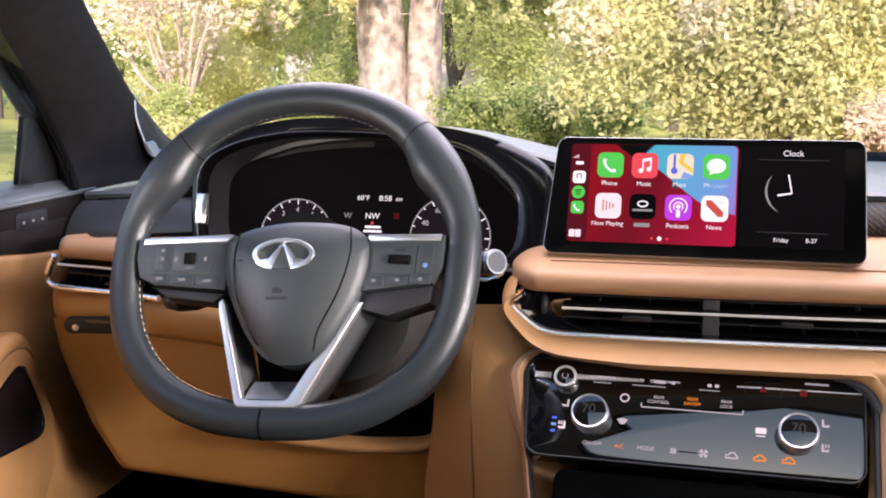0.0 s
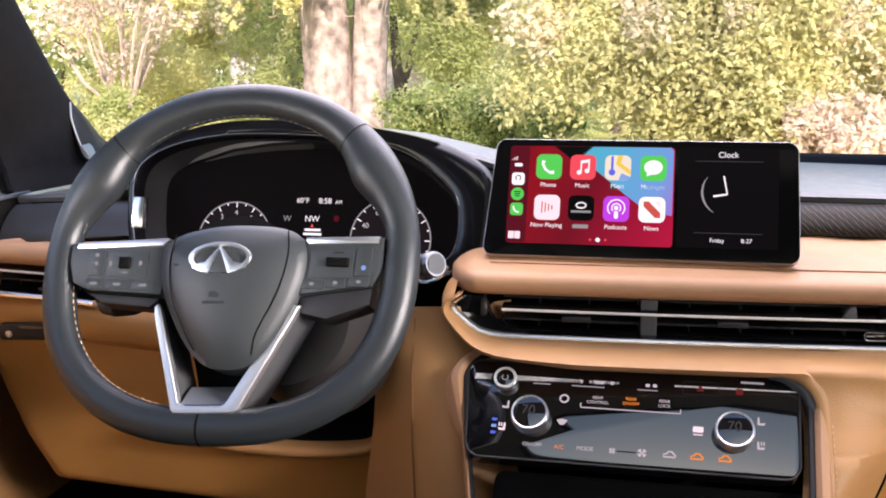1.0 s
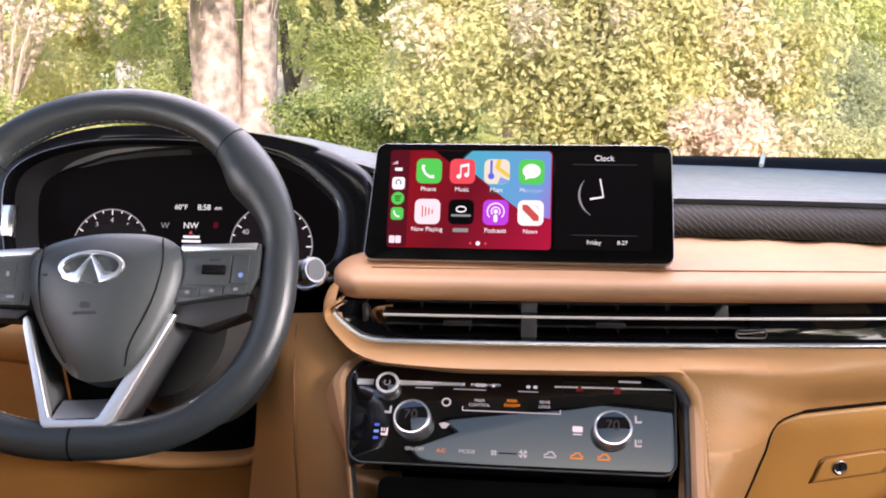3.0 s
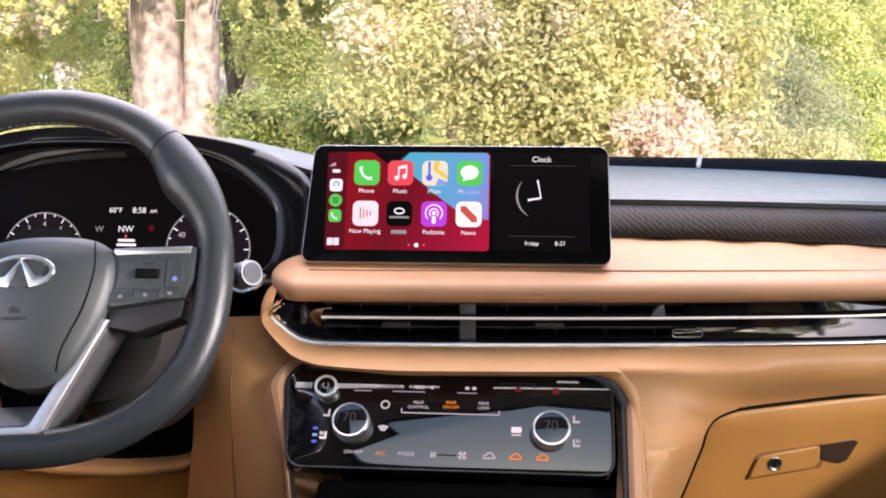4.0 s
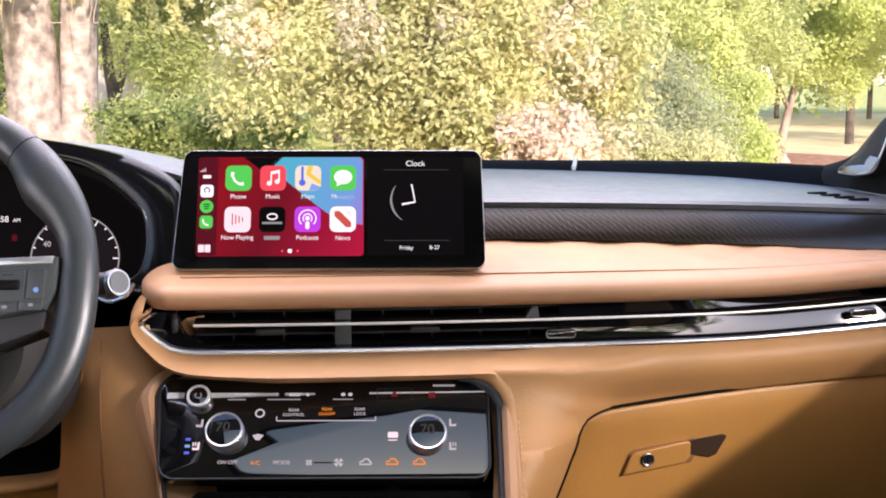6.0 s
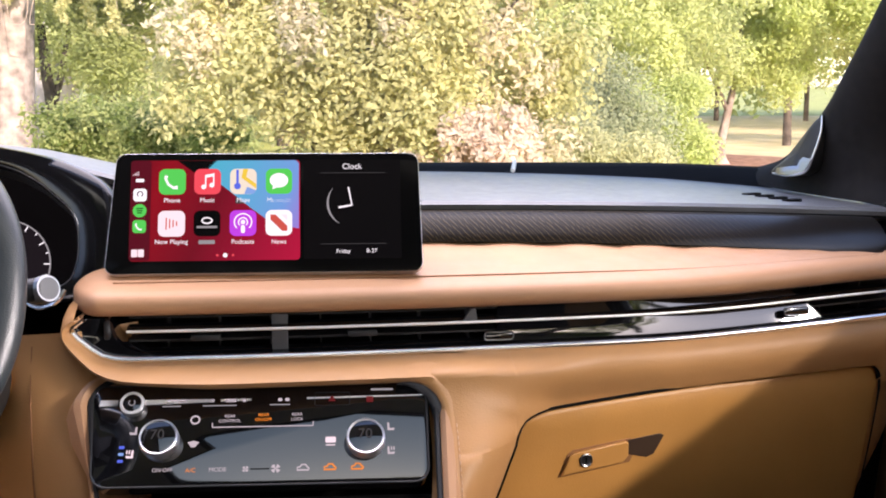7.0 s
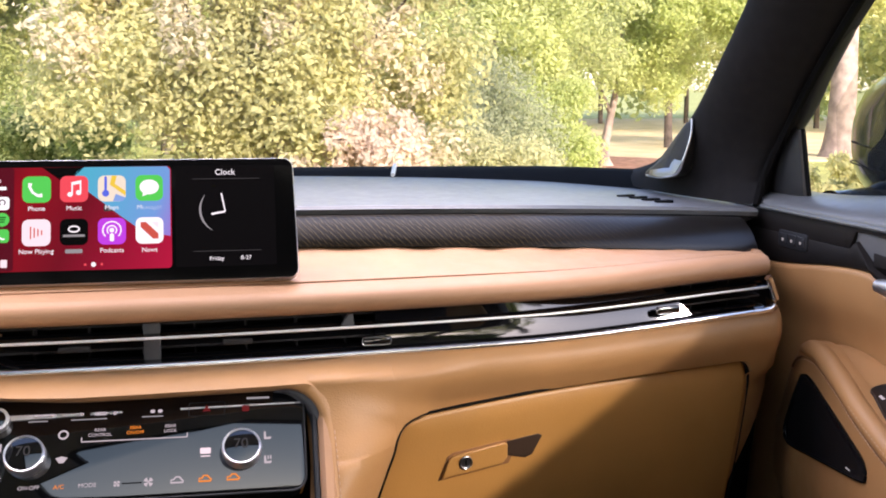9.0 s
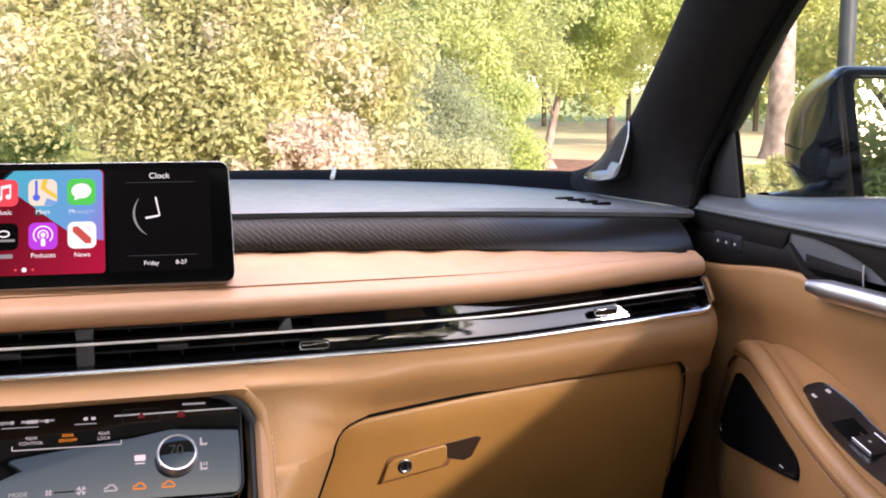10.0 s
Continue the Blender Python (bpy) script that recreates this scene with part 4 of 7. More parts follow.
def fine_plate(poly, z0, z1, b):
    """A plate whose face is filled by rings, so that it can be bent."""
    c = Vector((sum(p[0] for p in poly) / len(poly), sum(p[1] for p in poly) / len(poly)))
    rows = [[(x, y, z0) for x, y in poly]]
    for i in range(4):
        a = radians(90 * i / 3)
        rows.append([(x, y, z1 - b + b * math.sin(a)) for x, y in inset(poly, b * (1 - math.cos(a)))])
    base = inset(poly, b)
    for k in range(1, 7):
        t = 1 - k / 6.5
        rows.append([(c.x + (x - c.x) * t, c.y + (y - c.y) * t, z1) for x, y in base])
    return grid(rows, cu=True, cap=True)


door_poly = [tuple(p) for p in curve([(0.150, 0.700, 0), (0.300, 0.690, 0), (0.600, 0.700, 0), (0.622, 0.720, 0), (0.650, 0.800, 0), (0.672, 0.920, 0), (0.6835, 0.990, 0), (0.6845, 1.012, 0), (0.681, 1.0245, 0), (0.672, 1.0305, 0), (0.655, 1.0312, 0), (0.560, 1.0285, 0), (0.420, 1.024, 0), (0.300, 1.0165, 0), (0.262, 1.0115, 0), (0.243, 1.0005, 0), (0.232, 0.980, 0), (0.213, 0.930, 0), (0.175, 0.800, 0)], 80)]
door_poly = [(p[0], p[1]) for p in door_poly]
part("gap", on_glove(fine_plate([(0.43 + (x - 0.43) * 1.008, 0.87 + (z - 0.87) * 1.012) for x, z in door_poly], -0.05, -0.012, 0.002)), BLACK, glove)
part("door", on_glove(fine_plate(door_poly, -0.012, 0.0, 0.006)), TAN_HARD, glove, "tan leather-grained door", crisp=60)
# black rod on the surface paints the shadow round the door
part("gap_line", tube([set_back(x, yg(x, z) - 0.0003, z) for x, z in [(0.43 + (x - 0.43) * 1.0055, 0.87 + (z - 0.87) * 1.009) for x, z in door_poly]], [0.0010 + 0.0007 * smooth(0.98, 1.01, z) for x, z in door_poly], 6, True), BLACK, glove, "black rod drawn as the shadow gap")
# likewise a painted black shadow line beside the column
part("side_gap", tube([(x, leather_y(x, z) - 0.0002, z) for x, z in ((0.272, 1.0153), (0.262, 1.0150), (0.252, 1.0138), (0.244, 1.0105), (0.2385, 1.0055))] + [(door_left(z) - 0.0025, leather_y(door_left(z) - 0.0035, z) - 0.0002, z) for z in [0.999 - 0.008 * j for j in range(36)]], 0.0013, 6), BLACK, glove, "black rod drawn as the shadow gap")
lat = part("latch", on_glove(fine_plate([(0.289, 0.941), (0.360, 0.949), (0.366, 0.956), (0.366, 0.970), (0.362, 0.9725), (0.304, 0.9655), (0.298, 0.962)], -0.004, 0.0045, 0.0015)), TAN_HARD, glove, "tan pull latch")
# darker tan plate paints the shadow round the latch
part("latch_painted_shadow", on_glove(fine_plate([(0.2855, 0.9385), (0.368, 0.9475), (0.372, 0.955), (0.370, 0.975), (0.302, 0.968), (0.296, 0.964)], -0.004, 0.0008, 0.0004)), TAN_DARK, glove)
# flat dark plate, no hollow: its colour is the recess's shade
part("pull_recess_shade", on_glove(fine_plate([(0.366, 0.957), (0.388, 0.951), (0.397, 0.954), (0.409, 0.974), (0.404, 0.9765), (0.366, 0.973)], -0.004, 0.0012, 0.0005)), RECESS_SHADE, glove, "dark plate painted as the finger recess's shade")
part("lock", on_glove(xf(lathe([(0.0078, -0.002), (0.0078, 0.0056), (0.0066, 0.0064), (0.0050, 0.0048), (0.0, 0.0048)], 24), pose(0.3165, 0.9565, 0))), EDGE, lat, "chrome keyhole")
part("key_slot", on_glove(plate(rrect(0.0016, 0.006, 0.0004, 1, 0.3165, 0.9565), 0.0046, 0.0052)), BLACK, lat)
part("backing", grid([[(x, 0.02 + 0.12 * x * x, 1.06), (x, 0.06 + 0.12 * x * x, 0.85), (x, 0.16, 0.62)] for x in (-0.25, 0.0, 0.2, 0.4, 0.6, 0.78)]), BLACK, dash)

# ---- touch screen ----
M_S = face_frame((-0.0197, -0.0365, 1.2292), 3, 20) @ Matrix.Diagonal((0.9745, 0.9745, 0.9745, 1))
screen = thing("touch_screen", "wide black touch screen with silver edge, switched on", "screen", M_S)
out = [(x * (1.0 if y > 0 else 1.0) + (-0.0045 if x < 0 else 0.0015) * (0.06 - y) / 0.06, y) for x, y in rrect(0.322, 0.132, 0.011, 6, 0.0065, -0.0085)]
part("housing", plate(out, -0.016, -0.0005, 0.002), SATIN, screen, "satin silver edge")
part("front_glass", plate(inset(out, 0.0009), -0.004, 0.0004, 0.0008), UI["glassblack"], screen, "gloss black front")
part("rear_cover", plate(inset(out, 0.012), -0.034, -0.015, 0.004), DARK, screen)
part("mount", xf(plate(rrect(0.12, 0.05, 0.01, 4, 0.0, -0.075), -0.03, -0.012), Matrix.Identity(4)), DARK, screen)
ui = part("app_page", plate(rrect(0.1785, 0.1095, 0.004, 4, -0.0495, -0.0057), 0.0004, 0.0006), UI["page"], screen, "dark red app page")
Z1 = 0.0006
# wallpaper: dark corner, cyan to violet patch, red below
flat("wall_patch", [(-0.090, 0.0488), (-0.0700, 0.0335), (-0.0610, 0.0360), (-0.0480, 0.0488)], UI["black"], ui, Z1)
flat("wall_patch", [(-0.0640, 0.0345), (-0.050, 0.0270), (-0.030, 0.0110), (-0.012, -0.0040), (0.004, -0.0160), (0.020, -0.0230), (0.0385, -0.0265), (0.0385, 0.0455), (0.0355, 0.0488), (-0.050, 0.0488), (-0.0560, 0.0440)], UI["cool"], ui, Z1)
flat("side_bar", rrect(0.0215, 0.1085, 0.003, 3, -0.1280, -0.0055), UI["darkred"], ui, Z1 + 0.0001)


def app(name, x, y, color, size=0.0280):
    return part(name, plate(rrect(size, size, size * 0.23, 5, x, y), Z1, Z1 + 0.0004), UI[color], ui)


ZA, ZB = Z1 + 0.0004, Z1 + 0.0006
XS, Y1, Y2 = (-0.0952, -0.0582, -0.0205, 0.0173), 0.0255, -0.0202
a = app("phone_icon", XS[0], Y1, "green")
part("handset", tube([(XS[0] + dx, Y1 + dy, ZA) for dx, dy in ((-0.0062, 0.0066), (-0.0070, 0.003), (-0.004, -0.003), (0.001, -0.0066), (0.0056, -0.0062))], [0.0021, 0.0014, 0.0012, 0.0014, 0.0021], 6, flat=0.3), UI["white"], a)
a = app("music_icon", XS[1], Y1, "coral")
part("note", merge(plate(disc(0.0026, XS[1] - 0.004, Y1 - 0.0058, 12), ZA, ZB), plate(disc(0.0026, XS[1] + 0.0045, Y1 - 0.004, 12), ZA, ZB), plate(rrect(0.0014, 0.012, 0.0003, 1, XS[1] - 0.0020, Y1), ZA, ZB), plate(rrect(0.0014, 0.012, 0.0003, 1, XS[1] + 0.0064, Y1 + 0.0018), ZA, ZB), plate([(XS[1] - 0.0027, Y1 + 0.0040), (XS[1] + 0.0071, Y1 + 0.0060), (XS[1] + 0.0071, Y1 + 0.0092), (XS[1] - 0.0027, Y1 + 0.0072)], ZA, ZB)), UI["white"], a)
a = app("map_icon", XS[2], Y1, "cream")
flat("road", [(XS[2] + 0.000, Y1 + 0.0138), (XS[2] - 0.002, Y1 + 0.004), (XS[2] + 0.0138, Y1 - 0.008), (XS[2] + 0.0138, Y1 - 0.003), (XS[2] + 0.003, Y1 + 0.005), (XS[2] + 0.005, Y1 + 0.0138)], UI["yellow"], a, ZA, 0.0002)
flat("route", rrect(0.0026, 0.018, 0.001, 2, XS[2] - 0.0062, Y1 + 0.004), UI["blue"], a, ZA, 0.0002)
flat("marker", disc(0.0036, XS[2] - 0.0062, Y1 - 0.0052, 14), UI["blue"], a, ZA, 0.0003)
flat("water", [(XS[2] + 0.001, Y1 - 0.0138), (XS[2] + 0.011, Y1 - 0.0138), (XS[2] + 0.0138, Y1 - 0.010), (XS[2] + 0.004, Y1 - 0.006)], UI["skyblue"], a, ZA, 0.0001)
a = app("message_icon", XS[3], Y1, "green")
part("bubble", merge(plate(disc(0.0098, XS[3], Y1 + 0.001, 24, 0.0080), ZA, ZB), plate([(XS[3] - 0.007, Y1 - 0.0090), (XS[3] - 0.001, Y1 - 0.0065), (XS[3] - 0.006, Y1 - 0.003)], ZA, ZB)), UI["white"], a)
a = app("player_icon", XS[0], Y2, "blush")
for k in range(4):
    flat("bar", rrect(0.0013, 0.013 - 0.0026 * k, 0.0003, 1, XS[0] - 0.0055 + 0.0036 * k, Y2), UI["rust"], a, ZA, 0.0002)
a = app("black_icon", XS[1], Y2, "black")
part("oval_mark", tube([(XS[1] + 0.0052 * math.cos(t), Y2 + 0.0030 + 0.0030 * math.sin(t), ZA) for t in (2 * math.pi * k / 18 for k in range(18))], 0.0008, 5, True), UI["white"], a)
flat("mark_bar", rrect(0.0215, 0.0024, 0.0003, 1, XS[1], Y2 - 0.0040), UI["grey"], a, ZA, 0.0002)
a = app("podcast_icon", XS[2], Y2, "purple")
for r in (0.0048, 0.0092):
    part("wave", tube([(XS[2] + r * math.sin(t), Y2 + 0.001 + r * math.cos(t), ZA) for t in (radians(-135 + 270 * k / 16) for k in range(17))], 0.0007, 5), UI["white"], a)
part("figure", merge(plate(disc(0.0024, XS[2], Y2 + 0.001, 12), ZA, ZB), plate(rrect(0.0042, 0.0085, 0.0018, 3, XS[2], Y2 - 0.0066), ZA, ZB)), UI["white"], a)
a = app("news_icon", XS[3], Y2, "white")
flat("stroke", [(XS[3] - 0.009, Y2 + 0.009), (XS[3] - 0.009, Y2 + 0.0035), (XS[3] + 0.0035, Y2 - 0.009), (XS[3] + 0.009, Y2 - 0.009), (XS[3] + 0.009, Y2 - 0.0035), (XS[3] - 0.0035, Y2 + 0.009)], UI["rust"], a, ZA, 0.0002)
flat("stroke", [(XS[3] + 0.002, Y2 + 0.009), (XS[3] + 0.009, Y2 + 0.002), (XS[3] + 0.009, Y2 + 0.009)], UI["blush"], a, ZA, 0.0001)
for s, x, y in (("Phone", XS[0], 0.0050), ("Music", XS[1], 0.0050), ("Maps", XS[2], 0.0050), ("Messages", XS[3], 0.0048), ("Now Playing", XS[0], -0.0400), ("Podcasts", XS[2], -0.0405), ("News", XS[3], -0.0408)):
    letters("caption", s, 0.0068, UI["white"], ui, x, y, Z1 + 0.0002)
flat("caption_bar", rrect(0.017, 0.0042, 0.0006, 1, XS[1], -0.0405), UI["grey"], ui, Z1 + 0.0002)
flat("caption_plate", rrect(0.0165, 0.0072, 0.001, 2, XS[2], 0.0048), UI["dim"], ui, Z1 + 0.0001, 0.0001)
flat("caption_plate", rrect(0.029, 0.0072, 0.001, 2, XS[3], 0.0046), UI["dim"], ui, Z1 + 0.0001, 0.0001)
for k, m in enumerate(("coral", "white", "coral")):
    flat("page_dot", disc(0.0024 if k == 1 else 0.0013, -0.0470 + 0.0082 * k, -0.0548, 14), UI[m], ui, Z1)
letters("small_clock", "8:58", 0.0066, UI["white"], ui, -0.1285, 0.0425, Z1 + 0.0002)
letters("signal", "LTE", 0.0056, UI["white"], ui, -0.1245, 0.0348, Z1 + 0.0002)
part("signal_bars", merge(*[plate(rrect(0.0012, 0.0012 + 0.0010 * k, 0.0002, 1, -0.1360 + 0.0017 * k, 0.0332 + 0.0005 * k), Z1 + 0.0002, Z1 + 0.0004) for k in range(4)]), UI["blush"], ui)
flat("battery", rrect(0.0085, 0.0036, 0.0008, 2, -0.1290, 0.0271), UI["white"], ui, Z1 + 0.0002)
a = flat("pin_icon", rrect(0.0140, 0.0140, 0.0034, 4, -0.1286, 0.0112), UI["white"], ui, Z1 + 0.0002)
part("pin", tube([(-0.1286 + 0.0028 * math.cos(t), 0.0122 + 0.0028 * math.sin(t), Z1 + 0.0005) for t in (radians(-60 + 300 * k / 12) for k in range(13))], 0.0006, 4), UI["dim"], a)
a = flat("round_icon", disc(0.0072, -0.1286, -0.0059, 20), UI["green"], ui, Z1 + 0.0002)
part("round_waves", merge(*[plate(rrect(0.0075 - 0.0012 * k, 0.0011, 0.0004, 2, -0.1286, -0.0035 - 0.0024 * k), Z1 + 0.0005, Z1 + 0.0006) for k in range(3)]), UI["black"], a)
a = flat("call_icon", rrect(0.0140, 0.0140, 0.0034, 4, -0.1286, -0.0230), UI["green"], ui, Z1 + 0.0002)
part("handset", tube([(-0.1286 + dx * 0.5, -0.0230 + dy * 0.5, Z1 + 0.0005) for dx, dy in ((-0.0062, 0.0066), (-0.0070, 0.003), (-0.004, -0.003), (0.001, -0.0066), (0.0056, -0.0062))], 0.0009, 5), UI["white"], a)
for k in range(2):
    flat("split_icon", rrect(0.0062, 0.0082, 0.0006, 1, -0.1330 + 0.0068 * k, -0.0518), UI["blush"], ui, Z1 + 0.0002)
clk = part("clock_page", plate(rrect(0.104, 0.1090, 0.002, 3, 0.0955, -0.0055), 0.0004, 0.0005), UI["haze"], screen, "dark clock page")
letters("clock_title", "Clock", 0.0088, UI["white"], clk, 0.0955, 0.0415, 0.0006)
letters("clock_day", "Friday", 0.0062, UI["white"], clk, 0.0855, -0.0519, 0.0006)
letters("clock_date", "8-27", 0.0062, UI["white"], clk, 0.1157, -0.0517, 0.0006)
for y in (0.0345, -0.0438):
    flat("clock_rule", rrect(0.070, 0.0006, 0.0002, 1, 0.0965, y), UI["dim"], clk, 0.0006)
part("clock_arc", tube([(0.0955 + 0.0265 * math.sin(t), 0.0010 + 0.0265 * math.cos(t), 0.0007) for t in (radians(212 + 95 * k / 20) for k in range(21))], [0.0002 + 0.0011 * math.sin(math.pi * k / 20) for k in range(21)], 5, flat=0.4), UI["grey"], clk)
for (x, y), w in (((0.0912, 0.0185), 0.0009), ((0.0808, -0.0040), 0.0012)):
    part("clock_hand", tube([(0.0950, -0.0015, 0.0008), (x, y, 0.0008)], [w * 0.8, w], 5, flat=0.4), UI["white"], clk)

# ---- instrument cluster ----
M_C = face_frame((-0.420, 0.075, 1.198), 3, 15)
cluster = thing("instrument_cluster", "black instrument cluster with lit digital dials under hood", "instrument cluster", M_C)


INNER = [(0.211, -0.030), (0.209, -0.010), (0.201, 0.007), (0.184, 0.023), (0.164, 0.039), (0.130, 0.0545), (0.062, 0.065), (0.021, 0.068), (-0.035, 0.0685), (-0.078, 0.066), (-0.120, 0.058), (-0.149, 0.048), (-0.171, 0.034), (-0.1805, 0.016), (-0.181, -0.010), (-0.177, -0.047), (-0.164, -0.072), (-0.100, -0.082), (0.050, -0.082), (0.160, -0.080), (0.198, -0.070), (0.209, -0.050)]
OUTER = [(0.256, -0.030), (0.256, 0.000), (0.248, 0.022), (0.232, 0.042), (0.195, 0.061), (0.148, 0.073), (0.085, 0.083), (0.021, 0.0875), (-0.035, 0.0880), (-0.075, 0.0850), (-0.112, 0.0775), (-0.146, 0.0640), (-0.174, 0.0450), (-0.189, 0.020), (-0.190, -0.010), (-0.186, -0.050), (-0.174, -0.084), (-0.100, -0.096), (0.050, -0.096), (0.180, -0.094), (0.235, -0.082), (0.252, -0.060)]


def hood_line(k, n, t=1.0, dx=0.0):
    """The hood's line at depth n: k 0 is the opening, k 1 the outer edge; t shrinks it."""
    pts = [((a + (c - a) * k - 0.014) * t + 0.014 + dx, (b + (d - b) * k) * t, n) for (a, b), (c, d) in zip(INNER, OUTER)]
    return curve(pts + pts[:1], 88)[:-1]


part("hood_ring", grid([hood_line(1, -0.03), hood_line(1, 0.045), hood_line(0.97, 0.060), hood_line(0.88, 0.0665), hood_line(0.5, 0.0680), hood_line(0.08, 0.0690), hood_line(0.0, 0.067), hood_line(0, 0.045, 0.985)], cu=True), HOOD, cluster, "gloss black hood", crisp=60)
part("hood_edge", tube(hood_line(0.04, 0.0690), 0.0004, 6, True), EDGE, cluster, "thin silver edge")
part("inner_shroud", grid([hood_line(0, 0.046, 0.985), hood_line(0, 0.012, 0.96), hood_line(0, 0.002, 0.95)], cu=True), DARK, cluster)
part("display", plate([(v.x, v.y) for v in hood_line(0, 0, 0.97)], -0.008, 0.001), UI["haze"], cluster, "dark digital display")
# chrome plate stands in for a glint on the gloss hood
part("gloss_glint", plate([(-0.181, -0.045), (-0.166, -0.045), (-0.166, -0.008), (-0.181, -0.008)], 0.060, 0.0705, 0.003), CHROME, cluster, "chrome plate standing in for a glint")


def gauge(cx, cy, r, a0, a1, ticks, numerals):
    g = part("dial_face", xf(plate(disc(r * 0.985, 0, 0, 48), 0.001, 0.0012), pose(cx, cy, 0)), UI["dialhaze"], cluster)
    part("arc", tube([(cx + r * math.sin(t), cy + r * math.cos(t), 0.0016) for t in (radians(a0 + (a1 - a0) * k / 40) for k in range(41))], 0.0009, 5), UI["grey"], g)
    for k in range(ticks):
        t = radians(a0 + (a1 - a0) * k / (ticks - 1))
        part("tick", tube([(cx + q * math.sin(t), cy + q * math.cos(t), 0.0017) for q in (r, r * (0.86 if k % 2 == 0 else 0.93))], 0.0007, 4), UI["white"], g)
    q = 0.72 if r < 0.06 else 0.80
    for s, t in numerals:
        letters("numeral", s, 0.0088, UI["soft"], g, cx + r * q * math.sin(radians(t)), cy + r * q * math.cos(radians(t)), 0.0018)


gauge(-0.0783, -0.0493, 0.0470, -120, 120, 17, (("3", -33), ("4", 0), ("5", 36), ("2", -70), ("6", 72)))
gauge(0.1172, -0.0428, 0.0490, -120, 120, 17, (("40", -63), ("60", -26), ("80", 12)))
letters("readout", "60\u00b0F", 0.0085, UI["white"], cluster, 0.0062, 0.0014, 0.002)
letters("readout", "8:58", 0.0095, UI["white"], cluster, 0.0342, 0.0014, 0.002)
letters("readout", "AM", 0.0058, UI["white"], cluster, 0.0512, 0.0004, 0.002)
letters("readout", "NW", 0.0102, UI["white"], cluster, 0.0191, -0.0206, 0.002)
letters("readout", "W", 0.0100, UI["grey"], cluster, -0.0124, -0.0209, 0.002)
part("needle", plate([(0.0172, -0.0303), (0.0214, -0.0303), (0.0193, -0.0263)], 0.0012, 0.0016), UI["coral"], cluster)
part("road_mark", merge(plate(rrect(0.020, 0.0030, 0.0005, 1, 0.0203, -0.0336), 0.0012, 0.0016), plate(rrect(0.023, 0.0030, 0.0005, 1, 0.0203, -0.0388), 0.0012, 0.0016)), UI["white"], cluster)
flat("warning_light", rrect(0.006, 0.007, 0.001, 2, 0.0492, -0.0193), UI["darkred"], cluster, 0.0012)

# ---- steering wheel ----
M_W = face_frame((-0.395, -0.205, 1.175), 5, 25) @ pose(-0.019, 0, 0, 0, 0, 3.3)
wheel = thing("steering_wheel", "dark grey leather steering wheel with silver spokes and flat bottom", "steering wheel", M_W)


def rim_point(t, dr=0.0, n=0.0):
    c, s = math.cos(t), math.sin(t)
    p = 2.0 / (2.05 if s > 0 else 2.45)
    return (0.0042 + (0.1758 + dr) * math.copysign(abs(c) ** p, c), -0.0015 + (0.1660 + dr if s > 0 else 0.1612 + dr) * math.copysign(abs(s) ** p, s), n)


def rim_sheet(t0, t1, n, extra=0.0):
    rows = []
    for i in range(n + 1):
        t = t0 + (t1 - t0) * i / n
        a = math.degrees(t) % 360
        grip = 0.0070 * (math.exp(-((a - 32) / 13) ** 2) + math.exp(-((a - 148) / 13) ** 2)) - 0.0012 * (math.exp(-((a - 8) / 8) ** 2) + math.exp(-((a - 172) / 8) ** 2))
        ra, rb = 0.0172 + grip + extra, 0.0150 + grip + extra
        c = Vector(rim_point(t))
        d = (Vector(rim_point(t + 0.01)) - Vector(rim_point(t - 0.01))).normalized()
        o = Vector((d.y, -d.x, 0))
        rows.append([c - o * grip * 0.9 + o * ra * math.cos(q) + Vector((0, 0, rb)) * math.sin(q) for q in (2 * math.pi * k / 20 for k in range(20))])
    return rows


RIM = part("rim", grid(rim_sheet(0, 2 * math.pi * 159 / 160, 159), cu=True, cv=True), WHEEL, wheel, "dark grey grained leather")
for a in (46, 134, 269):
    part("rim_seam", grid(rim_sheet(radians(a - 0.2), radians(a + 0.2), 2, 0.0003), cu=True), BLACK, RIM)
stitches("stitching", [Vector(rim_point(radians(a), -0.0172, 0.004)) for a in range(176, 262, 2)], 0.0042, 0.0030, 0.0007, THREAD, RIM)
stitches("stitching", [Vector(rim_point(radians(a), -0.0180, 0.004)) for a in range(40, 141, 2)], 0.0042, 0.0030, 0.0006, GREY_THREAD, RIM)
stitches("stitching", [Vector(rim_point(radians(a), -0.0180, 0.004)) for a in range(140, 172, 2)], 0.0042, 0.0030, 0.0006, GREY_THREAD, RIM)

hub_poly = [(p[0], p[1]) for p in curve([(-0.0553, -0.0044, 0), (-0.0523, 0.0092, 0), (-0.0345, 0.0205, 0), (0.0024, 0.0275, 0), (0.0377, 0.0275, 0), (0.0669, 0.0240, 0), (0.0846, 0.0155, 0), (0.0915, -0.0003, 0), (0.0905, -0.0222, 0), (0.0823, -0.0493, 0), (0.0659, -0.0815, 0), (0.0520, -0.1000, 0), (0.0400, -0.1085, 0), (0.0240, -0.1110, 0), (0.0080, -0.1100, 0), (-0.0065, -0.1030, 0), (-0.0255, -0.0825, 0), (-0.0445, -0.0495, 0), (-0.0529, -0.0271, 0), (-0.0553, -0.0044, 0)], 76)][:-1]


def dome(poly, c, z0, z1, top):
    rows = [[(x, y, z0) for x, y in poly]]
    for k in range(9):
        t = 1 - k / 8.6
        rows.append([(c[0] + (x - c[0]) * t, c[1] + (y - c[1]) * t, z1 + (top - z1) * (1 - t ** 2.6)) for x, y in poly])
    return grid(rows, cu=True, cap=True)


